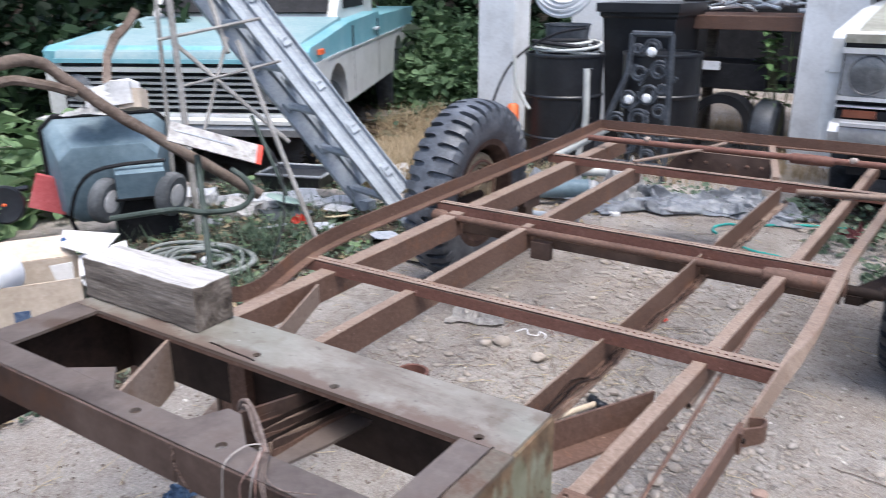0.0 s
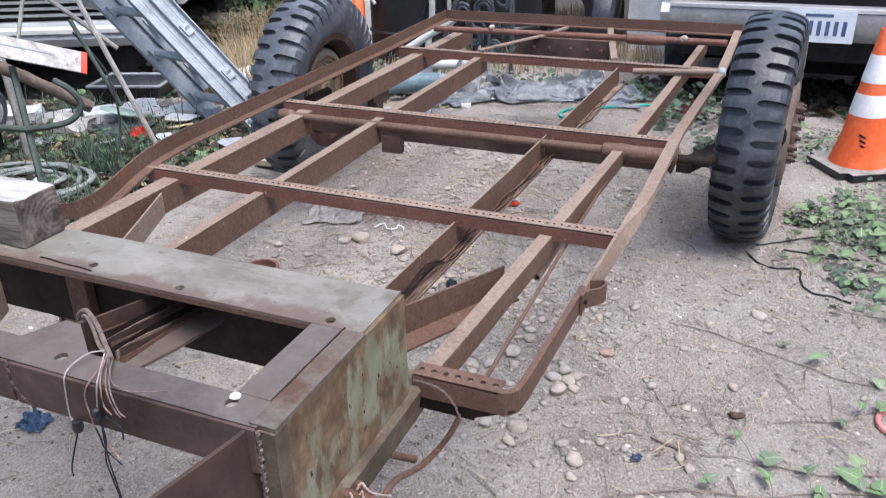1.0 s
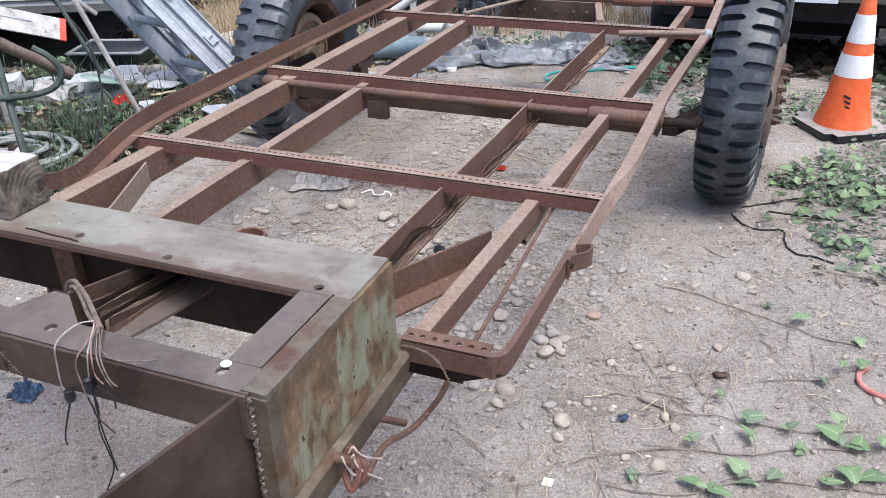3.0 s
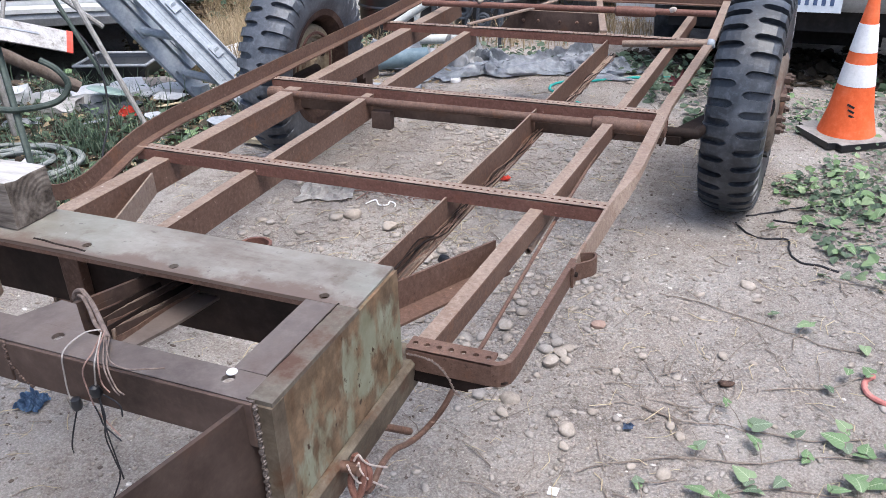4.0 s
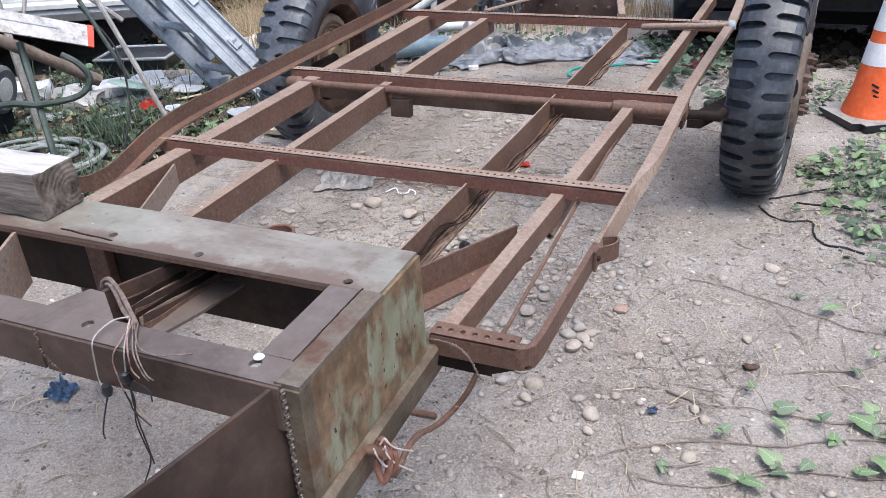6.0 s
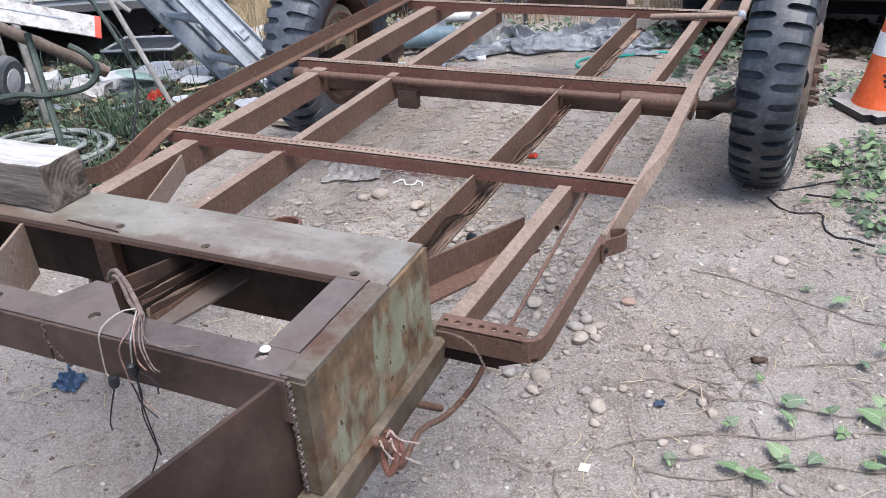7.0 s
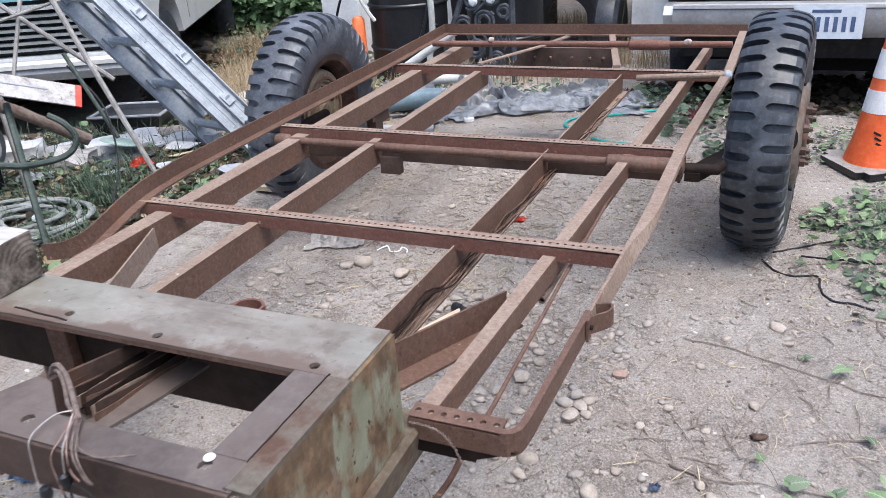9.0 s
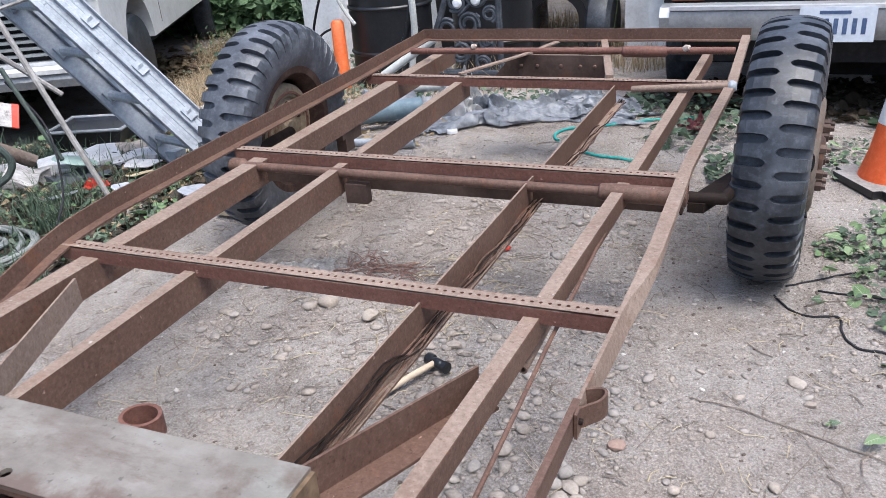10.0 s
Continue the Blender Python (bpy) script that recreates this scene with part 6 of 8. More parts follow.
for pts, mat in (
        ([(-0.64, 0.874, 0.576), (-0.654, 0.86, 0.577), (-0.657, 0.835, 0.575), (-0.650, 0.814, 0.572), (-0.652, 0.811, 0.547), (-0.654, 0.81, 0.512), (-0.647, 0.81, 0.503)], CABLE_PALE),
        ([(-0.636, 0.871, 0.577), (-0.616, 0.832, 0.574), (-0.615, 0.814, 0.566), (-0.621, 0.812, 0.548), (-0.618, 0.811, 0.525), (-0.613, 0.81, 0.502), (-0.60, 0.81, 0.483), (-0.579, 0.808, 0.466)], WIRE_RED),
        ([(-0.633, 0.866, 0.578), (-0.611, 0.833, 0.574), (-0.598, 0.814, 0.570), (-0.602, 0.811, 0.539)], CABLE_PALE),
        ([(-0.628, 0.868, 0.578), (-0.607, 0.841, 0.575), (-0.583, 0.814, 0.569), (-0.574, 0.811, 0.544), (-0.562, 0.808, 0.536)], WIRE_BROWN),
        ([(-0.630, 0.870, 0.579), (-0.612, 0.838, 0.575), (-0.592, 0.814, 0.569), (-0.590, 0.811, 0.545), (-0.578, 0.809, 0.536)], WIRE_RED),
        ([(-0.616, 0.862, 0.577), (-0.596, 0.834, 0.573), (-0.577, 0.814, 0.566), (-0.566, 0.81, 0.544), (-0.545, 0.80, 0.548)], WIRE_BROWN),
        ([(-0.619, 0.859, 0.577), (-0.582, 0.824, 0.574), (-0.545, 0.812, 0.578), (-0.516, 0.815, 0.583), (-0.502, 0.831, 0.577)], WIRE_BROWN),
        ([(-0.603, 0.81, 0.526), (-0.597, 0.808, 0.496), (-0.604, 0.806, 0.459), (-0.597, 0.804, 0.426), (-0.595, 0.804, 0.396), (-0.615, 0.80, 0.352)], CABLE),
        ([(-0.60, 0.81, 0.522), (-0.599, 0.806, 0.472), (-0.593, 0.804, 0.428), (-0.590, 0.804, 0.392)], CABLE),
        ([(-0.644, 0.808, 0.492), (-0.660, 0.806, 0.454), (-0.672, 0.806, 0.424), (-0.673, 0.806, 0.41)], CABLE),
        ([(-0.592, 0.81, 0.528), (-0.567, 0.808, 0.521), (-0.564, 0.806, 0.504)], CABLE),
        ([(-0.613, 0.81, 0.505), (-0.606, 0.808, 0.49), (-0.60, 0.806, 0.478), (-0.575, 0.804, 0.462)], CABLE)):
    part("wire", tube(smooth_line(pts, 5), 0.0011, 6), mat, loom, "frayed hanging wire" if mat is not CABLE else "dark hanging wire", True)
for p in ((-0.642, 0.808, 0.501), (-0.604, 0.81, 0.530)):
    part("connector", roughen(lathe(bmesh.new(), [(0.0, 0.0085), (0.006, 0.007), (0.0082, 0.0), (0.006, -0.007), (0.0, -0.0085)], 12, pose(*p)), 0.0015, 80), BLACK, loom, "black round connector", True)
solo("roof_nail", lathe(bmesh.new(), [(0.0, 0.002), (0.0062, 0.002), (0.007, 0.001), (0.007, 0.0), (0.0, 0.0)], 14, pose(-0.427, 0.862, ZD + 0.001)), WHITE_BAND, "white round washer lying on the front bar", "washer")
STRING = mottled("dirty_string", (0.28, 0.21, 0.18), (0.43, 0.36, 0.325), (0.56, 0.50, 0.47), 40, 120, 0.8)
chain = thing("tow_hook", "rusty hook tied with pale string to the sill", "hook", at=(-0.33, 0.95, 0.36))
part("pin", roughen(tube([(-0.349, 0.945, 0.372), (-0.322, 0.945, 0.374), (-0.308, 0.942, 0.376)], 0.0085, 10), 0.001, 60), RUST, chain, "", True)
part("link", tube(smooth_line([(-0.322, 0.955, 0.386), (-0.309, 0.95, 0.376), (-0.308, 0.945, 0.345), (-0.315, 0.938, 0.328), (-0.324, 0.942, 0.35)], 5, True), 0.0055, 8, closed=True), RUST_RED, chain, "", True)
part("link", tube(smooth_line([(-0.312, 0.962, 0.372), (-0.302, 0.957, 0.36), (-0.305, 0.952, 0.338), (-0.315, 0.955, 0.35)], 5, True), 0.005, 8, closed=True), RUST_RED, chain, "", True)
for pts in ([(-0.318, 0.945, 0.388), (-0.312, 0.948, 0.398), (-0.306, 0.95, 0.388), (-0.302, 0.965, 0.368), (-0.300, 1.005, 0.330)], [(-0.312, 0.942, 0.385), (-0.303, 0.948, 0.36), (-0.300, 0.972, 0.328), (-0.299, 1.0, 0.295)], [(-0.325, 0.938, 0.385), (-0.318, 0.94, 0.365), (-0.310, 0.945, 0.37), (-0.309, 0.942, 0.39)], [(-0.322, 0.936, 0.38), (-0.31, 0.94, 0.355), (-0.304, 0.95, 0.362)]):
    part("string", tube(smooth_line(pts, 4), 0.0017, 6), STRING, chain, "pale knotted string", True)
rod = thing("bent_rod", "bent rusty cable hanging under the chassis corner", "cable", at=(-0.3, 1.15, 0.2))
part("cable", tube(smooth_line([(-0.269, 1.21, 0.345), (-0.285, 1.195, 0.305), (-0.305, 1.19, 0.27), (-0.325, 1.17, 0.247), (-0.328, 1.13, 0.262), (-0.322, 1.07, 0.30), (-0.312, 1.01, 0.325), (-0.310, 0.97, 0.318), (-0.312, 0.95, 0.33)], 6), 0.0052, 8), RUST, rod, "", True)
part("pin", tube([(-0.35, 1.10, 0.316), (-0.336, 1.16, 0.262)], 0.0065, 10), RUST, rod, "", True)
tw = smooth_line([(-0.346, 1.189, 0.398), (-0.32, 1.186, 0.400), (-0.296, 1.186, 0.394), (-0.277, 1.188, 0.372), (-0.266, 1.19, 0.346), (-0.258, 1.192, 0.333)], 12)
for ph in (0.0, math.pi):
    part("wire", tube([p + Vector((0.0015 * math.cos(k * 1.1 + ph), 0.0008 * math.sin(k), 0.0015 * math.sin(k * 1.1 + ph))) for k, p in enumerate(tw)], 0.0012, 5), WIRE_BROWN, rod, "twisted brown wire", True)

# ---- junk beside the chassis ----


def rods(name, label, category, at, pieces, mat):
    t = thing(name, label, category, at=at)
    for a, b, r in pieces:
        part("rod", tube([a, b], r, 7), mat, t, "", True)
    return t


rods("pole_rack", "rickety rack of thin grey weathered poles", "rack", (-2.9, 2.75, 0), [
    ((-3.08, 2.73, 1.25), (-2.90, 2.62, 0.0), 0.016), ((-3.19, 2.75, 1.25), (-3.03, 2.60, 0.0), 0.011),
    ((-3.06, 2.72, 0.90), (-2.60, 2.96, 0.44), 0.011), ((-2.80, 2.87, 0.91), (-2.33, 2.835, 0.0), 0.012),
    ((-3.06, 2.92, 1.2), (-2.88, 2.88, 0.85), 0.013), ((-2.90, 2.90, 0.92), (-2.88, 2.69, 0.50), 0.009),
    ((-3.10, 2.66, 0.915), (-2.79, 3.02, 1.005), 0.008), ((-3.02, 2.68, 0.70), (-2.62, 2.96, 0.82), 0.007)], PALE_ROD)
rods("dark_pipe_frame", "dark green metal pipe frame standing among weeds", "pipe frame", (-2.35, 2.3, 0), [
    ((-2.50, 2.33, 0.50), (-2.22, 2.11, 0.0), 0.013), ((-2.50, 2.64, 0.62), (-2.29, 2.61, 0.30), 0.009)], DARK_TUBE)
solo("bent_pipe", tube(smooth_line([(-2.62, 1.98, 0.30), (-2.44, 2.148, 0.324), (-2.37, 2.229, 0.304), (-2.283, 2.335, 0.311), (-2.257, 2.384, 0.363), (-2.284, 2.375, 0.422), (-2.33, 2.35, 0.46)], 6), 0.012, 8), DARK_TUBE, "dark bent metal pipe leaning on the rack", "pipe", smooth=True)
solo("loose_wire", tube(smooth_line([(-2.496, 2.638, 0.573), (-2.36, 2.63, 0.44), (-2.30, 2.60, 0.33), (-2.258, 2.543, 0.192), (-2.20, 2.42, 0.10), (-2.17, 2.36, 0.02)], 6), 0.004, 6), CABLE, "black wire arching over the rubbish", "wire", smooth=True)


def bough():
    pts = smooth_line([(-3.18, 1.60, 0.76), (-3.05, 1.89, 0.87), (-3.02, 2.02, 0.875), (-2.98, 2.10, 0.80), (-2.86, 2.26, 0.63), (-2.72, 2.48, 0.44), (-2.58, 2.73, 0.235)], 6)
    bm = tube(pts, 0.025, 10)
    return solo("dead_bough", roughen(bm, 0.007, 14), BARK, "thick crooked brown bough leaning over the junk", "branch", smooth=True)


bough()
solo("split_bough", roughen(tube(smooth_line([(-3.18, 1.60, 0.69), (-3.05, 1.85, 0.80), (-3.0, 2.0, 0.79), (-2.95, 2.12, 0.745)], 6), 0.02, 8), 0.006, 14), BARK, "thinner brown bough lying along the thick one", "branch", smooth=True)


def sign_board():
    t = thing("sign_board", "white board with a red end, stuck in the junk", "board", at=(-2.45, 2.4, 0.5))
    a, b = Vector((-2.52, 2.22, 0.615)), Vector((-2.33, 2.52, 0.485))
    d = (b - a).normalized()
    up = Vector((-0.24, 0.41, 0.585)).normalized()
    prof = [(-0.004, 0.043), (0.004, 0.043), (0.004, -0.043), (-0.004, -0.043)]
    part("panel", sweep(bmesh.new(), prof, [a, a + (b - a) * 0.94], up=up), WOOD_TOP, t, "grubby white painted panel")
    part("end_strip", sweep(bmesh.new(), [(x * 1.2, y * 1.02) for x, y in prof], [a + (b - a) * 0.94, b], up=up), RED, t, "red painted end")
    part("groove", sweep(bmesh.new(), [(0.0045, 0.012), (0.0065, 0.012), (0.0065, 0.006), (0.0045, 0.006)], [a + d * 0.02, a + d * 0.26], up=up), BARE_GREY, t)


sign_board()
solo("dry_plank", roughen(sweep(bmesh.new(), [(-0.016, 0.005), (0.02, 0.008), (0.018, -0.005), (-0.02, -0.007)], [(-3.41, 2.80, 1.04), (-3.37, 2.70, 0.98), (-3.33, 2.60, 0.92), (-3.27, 2.50, 0.845), (-3.15, 2.40, 0.735)], up=(0.6, -0.3, 0.7)), 0.012, 9), BARK, "dark splintered board leaning on the junk", "plank")
crumpled("white_bag", -3.14, 2.30, 0.20, 0.14, 0.06, FILM, 31, "crumpled white bag hung on the junk", "bag", 30, 26, fold=16, z=0.62)


CART_TYRE = mottled("worn_grey_rubber", (0.06, 0.065, 0.07), (0.11, 0.115, 0.12), (0.18, 0.185, 0.19), 12, 60, 0.8)


def garden_cart():
    """A poly tub tipped on its nose, axle towards the yard."""
    t = thing("garden_cart", "blue-grey plastic garden cart tipped up on its end", "cart", at=(-3.20, 2.36, 0.0), turn=57)
    lean = pose(0, 0, 0, 14, 0, 0)

    def loft(rings, bm):
        loops = [[bm.verts.new(lean @ Vector(p)) for p in ring] for ring in rings]
        for a, b in zip(loops, loops[1:]):
            for i in range(len(a)):
                bm.faces.new((a[i], a[(i + 1) % len(a)], b[(i + 1) % len(b)], b[i]))
        bm.faces.new(loops[-1])
        return bm

    def rect(x0, x1, z0, z1, y, c=0.05):
        return [(x0 + c, y, z0), (x1 - c, y, z0), (x1, y, z0 + c), (x1, y, z1 - c), (x1 - c, y, z1), (x0 + c, y, z1), (x0, y, z1 - c), (x0, y, z0 + c)]
    part("tub", loft([rect(-0.235, 0.30, 0.03, 0.535, 0.26), rect(-0.245, 0.31, 0.02, 0.545, 0.25), rect(-0.235, 0.30, 0.03, 0.535, 0.24), rect(-0.18, 0.235, 0.11, 0.485, 0.02, 0.06), rect(-0.15, 0.20, 0.14, 0.455, 0.0, 0.06)], bmesh.new()), GREY_PLASTIC, t, "blue-grey plastic tub", True, True)
    part("rim", sweep(bmesh.new(), circle(0.012, 8), [lean @ Vector(p) for p in rect(-0.245, 0.31, 0.02, 0.545, 0.25, 0.06)], up=(0, 1, 0.2), closed=True), DARK, t, "dark tub rim", True, True)
    part("axle_tray", soften(box(bmesh.new(), 0.04, 0.25, -0.11, 0.03, 0.27, 0.40, 0.0, lean), 0.02, 3), GREY_PLASTIC, t, "", True, True)
    for x in (-0.01, 0.27):
        m = lean @ pose(x, -0.10, 0.275, 0, 90, -38)
        w = part("wheel", lathe(bmesh.new(), [(0.05, -0.03), (0.085, -0.033), (0.10, -0.022), (0.104, 0.0), (0.10, 0.022), (0.085, 0.033), (0.05, 0.03)], 28, m), CART_TYRE, t, "grey-black cart wheel", True, True)
        part("hubcap", lathe(bmesh.new(), [(0.056, 0.026), (0.05, 0.034), (0.0, 0.038), (0.0, -0.038), (0.05, -0.034), (0.056, -0.026)], 24, m), FILM, w, "white hub disc", True, True)
    part("axle", tube([lean @ Vector((-0.03, -0.10, 0.275)), lean @ Vector((0.29, -0.10, 0.275))], 0.012, 8), DARK, t, "", True, True)
    hb = [lean @ Vector(p) for p in ((-0.14, -0.01, 0.05), (-0.16, -0.04, 0.20), (-0.05, -0.06, 0.40), (0.26, -0.06, 0.43))]
    part("handle_bar", tube(smooth_line(hb, 5), 0.009, 8), DARK, t, "black handle bar", True, True)
    # Near-black block put in for the shade below the tub.
    part("shadow_box", soften(box(bmesh.new(), 0.02, 0.30, -0.06, 0.16, 0.0, 0.26, 0.0, lean), 0.01), DARK, t, "dark block for the shade under the tub", False, True)


garden_cart()


SHEET_CARD = mottled("white_faced_card", (0.50, 0.48, 0.45), (0.64, 0.62, 0.59), (0.74, 0.72, 0.70), 8, 60, 0.8)


def carton():
    t = thing("cardboard_box", "open cardboard box holding rubbish on the weeds", "box", at=(-2.55, 1.60, 0.0), turn=58)
    for name, b in (("front", (-0.16, 0.16, -0.13, -0.126, 0.0, 0.21)), ("back", (-0.16, 0.16, 0.126, 0.13, 0.0, 0.21)), ("side", (-0.16, -0.156, -0.126, 0.126, 0.0, 0.21)), ("side", (0.156, 0.16, -0.126, 0.126, 0.0, 0.21)), ("bottom", (-0.156, 0.156, -0.126, 0.126, 0.002, 0.006))):
        part(name, cuboid(*b), CARD, t, "brown cardboard panel", False, True)
    part("flap", box(bmesh.new(), -0.15, 0.15, 0, 0.13, 0, 0.003, 0, pose(0, 0.13, 0.21, 22, 0, 0)), CARD, t, "cardboard flap", False, True)
    part("flap", box(bmesh.new(), 0, 0.17, -0.12, 0.12, 0, 0.003, 0, pose(0.16, 0, 0.21, 0, -12, 0)), PAPER, t, "pale cardboard flap", False, True)
    part("flap", box(bmesh.new(), 0, 0.10, -0.04, 0.05, 0, 0.003, 0, pose(0.16, -0.10, 0.20, 0, 62, 0)), PAPER, t, "pale torn flap", False, True)
    part("printed_mark", cuboid(-0.06, -0.01, -0.1325, -0.1305, 0.07, 0.12), BLUE_DULL, t, "blue printed square", False, True)
    part("flap", box(bmesh.new(), -0.17, 0, -0.12, 0.12, 0, 0.003, 0, pose(-0.16, 0, 0.21, 0, 40, 0)), CARD, t, "cardboard flap", False, True)


carton()
flap = bmesh.new()
extrude_poly(flap, [(-2.80, 1.89), (-2.56, 1.97), (-2.40, 1.77), (-2.63, 1.77)], 'z', 0.245, 0.249)
solo("cardboard_flap", roughen(flap, 0.012, 5), SHEET_CARD, "white-faced cardboard flap torn off the box", "cardboard")
torn = bmesh.new()
extrude_poly(torn, [(0, 0), (0.07, 0.02), (0.09, -0.12), (0.06, -0.13)], 'y', 0, 0.003, pose(-2.42, 1.60, 0.26, 0, 10, 50))
solo("cardboard_flap", torn, SHEET_CARD, "white torn cardboard corner hanging from the box", "cardboard")
solo("plastic_jug", lathe(bmesh.new(), [(0.0, 0.0), (0.07, 0.0), (0.08, 0.015), (0.08, 0.15), (0.06, 0.19), (0.02, 0.21), (0.02, 0.225), (0.0, 0.225)], 24, pose(-2.62, 1.55, 0.20, 70, 0, 30)), PAPER, "white plastic jug lying in the box", "jug", smooth=True)
crumpled("blue_bag", -2.66, 1.80, 0.08, 0.07, 0.05, BLUE, 44, "blue crumpled bag in the box", "bag", 0, 14, fold=20, z=0.20)


FADED_RED = mottled("faded_red_plastic", (0.38, 0.07, 0.07), (0.52, 0.12, 0.125), (0.6, 0.2, 0.2), 8, 60, 0.5)


def toy_wheel():
    t = thing("toy_tricycle", "toppled toy tricycle with red and orange parts", "toy", at=(-3.66, 2.02, 0.0), turn=55)
    for x, z, r in ((-0.12, 0.10, 0.10), (0.10, 0.20, 0.09)):
        w = part("wheel", lathe(bmesh.new(), [(0.05, -0.025), (r - 0.01, -0.028), (r, -0.01), (r, 0.01), (r - 0.01, 0.028), (0.05, 0.025)], 24, pose(x, -0.08, z, 80, 0, 0)), BLACK, t, "black toy wheel", True, True)
        part("hubcap", lathe(bmesh.new(), [(0.03, 0.012), (0.0, 0.03), (0.0, -0.03), (0.03, -0.012)], 18, pose(x, -0.08, z, 80, 0, 0)), ORANGE, w, "orange hub", True, True)
    part("seat", soften(box(bmesh.new(), 0.12, 0.28, -0.10, -0.06, 0.24, 0.40, 0, pose(0, 0, 0, 0, 20, 0)), 0.012), FADED_RED, t, "red plastic seat", True, True)
    part("frame", tube([(-0.12, 0, 0.1), (0.0, 0, 0.24), (0.2, -0.03, 0.26)], 0.013, 8), BLACK, t, "dark tube frame", True, True)


toy_wheel()


HOSE_OLD = mottled("grimy_grey_hose", (0.13, 0.14, 0.13), (0.22, 0.235, 0.22), (0.34, 0.355, 0.34), 8, 90, 0.55)


def hose_coil():
    t = thing("hose_coil", "coiled pale grey garden hose lying on weeds", "hose", at=(-2.58, 2.40, 0.02))
    rr = random.Random(9)
    for k in range(9):
        r = 0.10 + 0.018 * k
        cx, cy = -2.55 + rr.uniform(-0.02, 0.02), 2.33 + rr.uniform(-0.02, 0.02)
        pts = [(cx + r * 1.1 * math.cos(a), cy + r * 0.95 * math.sin(a), ground_z(cx, cy) + 0.03 + 0.006 * (k % 3) + 0.012 * math.sin(a * 2 + k)) for a in [2 * math.pi * i / 40 for i in range(40)]]
        part("loop", tube(pts, 0.0085, 8, closed=True), HOSE_OLD, t, "", True)
    part("fitting", lathe(bmesh.new(), [(0.0, 0), (0.014, 0), (0.014, 0.04), (0.0, 0.045)], 12, pose(-2.54, 2.35, 0.04, 80, 0, 40)), PAPER, t, "white hose end fitting", True)


hose_coil()


def flat_scrap(name, x, y, w, l, turn, tilt, mat, label, seed):
    """A stiff torn piece lying askew on the rubbish."""
    rr = random.Random(seed)
    pts = []
    for k in range(7):
        a = 2 * math.pi * (k + rr.uniform(-0.3, 0.3)) / 7
        f = rr.uniform(0.75, 1.25)
        pts.append((0.5 * w * f * math.cos(a), 0.5 * l * f * math.sin(a)))
    bm = extrude_poly(bmesh.new(), pts, 'z', 0.0, 0.004, pose(x, y, ground_z(x, y) + 0.048, tilt, tilt * 0.5, turn))
    return solo(name, roughen(bm, 0.008, 9), mat, label, "rubbish", "rubbish scraps")


def crushed(name, x, y, w, l, h, turn, tilt, mat, label, seed, z=None):
    """A crushed carton or wad of stiff sheet: big facets, sunken sides."""
    bm = cuboid(-w / 2, w / 2, -l / 2, l / 2, 0, h)
    bmesh.ops.subdivide_edges(bm, edges=bm.edges[:], cuts=4, use_grid_fill=True)
    for v in bm.verts:
        q = Vector((v.co.x * 9 + seed, v.co.y * 9, v.co.z * 9))
        v.co += Vector((noise.noise(q), noise.noise(q + Vector((7, 0, 0))), 0.8 * noise.noise(q + Vector((0, 7, 0))))) * 0.26 * min(w, l) * (0.3 + 0.7 * min(1.0, v.co.z / h))
    bmesh.ops.triangulate(bm, faces=bm.faces)
    bmesh.ops.transform(bm, matrix=pose(x, y, ground_z(x, y) - 0.012 if z is None else z, tilt, tilt * 0.4, turn), verts=bm.verts)
    return solo(name, bm, mat, label, "rubbish", "rubbish scraps")


crushed("crushed_carton", -3.10, 2.40, 0.20, 0.17, 0.10, 40, -12, SHEET, "crushed white and brown carton on the cart", 81, 0.64)
crushed("crushed_carton", -3.03, 2.44, 0.10, 0.12, 0.09, 40, -12, CARD, "crushed brown carton on the cart", 82, 0.63)
crushed("white_sheet", -3.44, 3.04, 0.22, 0.16, 0.10, 35, 6, SHEET, "crumpled white plastic sheet lying on weeds", 71)
crushed("white_sheet", -3.26, 3.14, 0.16, 0.12, 0.07, 10, -8, SHEET, "crumpled white plastic sheet lying on weeds", 72)
crushed("white_sheet", -2.95, 3.24, 0.34, 0.17, 0.085, 48, 5, SHEET, "crumpled white plastic sheet lying on weeds", 73)
crushed("white_sheet", -2.70, 3.36, 0.20, 0.13, 0.06, 30, -6, SHEET, "torn stiff white sheet lying on weeds", 74)
crushed("crushed_carton", -3.02, 3.00, 0.19, 0.15, 0.09, 28, 7, WOOD_TOP, "crushed pale carton lying among rubbish", 75)
crushed("grey_wad", -2.80, 3.10, 0.24, 0.16, 0.05, 60, 4, IRON, "grey crumpled plastic lying among rubbish", 76)
flat_scrap("board_scrap", -2.58, 3.26, 0.16, 0.10, 35, 8, SHEET, "pale stiff board piece lying on weeds", 2)
flat_scrap("board_scrap", -2.47, 3.14, 0.14, 0.16, 30, -12, STRAW, "pale plywood scrap lying among weeds", 4)
flat_scrap("board_scrap", -2.42, 2.98, 0.13, 0.09, 80, 8, BARE_GREY, "grey board scrap lying among weeds", 5)
flat_scrap("board_scrap", -2.08, 3.02, 0.14, 0.10, 15, 5, BARE_GREY, "grey board scrap lying by the wheel", 6)
flat_scrap("board_scrap", -2.62, 2.84, 0.16, 0.06, 60, -5, BARE_GREY, "grey strip lying among weeds", 7)
solo("round_lid", roughen(lathe(bmesh.new(), [(0.0, 0.012), (0.075, 0.012), (0.092, 0.007), (0.098, 0.0), (0.0, 0.0)], 28, pose(-2.83, 3.13, 0.085, -16, 8, 0)), 0.002, 20), GREEN_PLASTIC, "grey-green round plastic lid lying on rubbish", "lid", smooth=True)
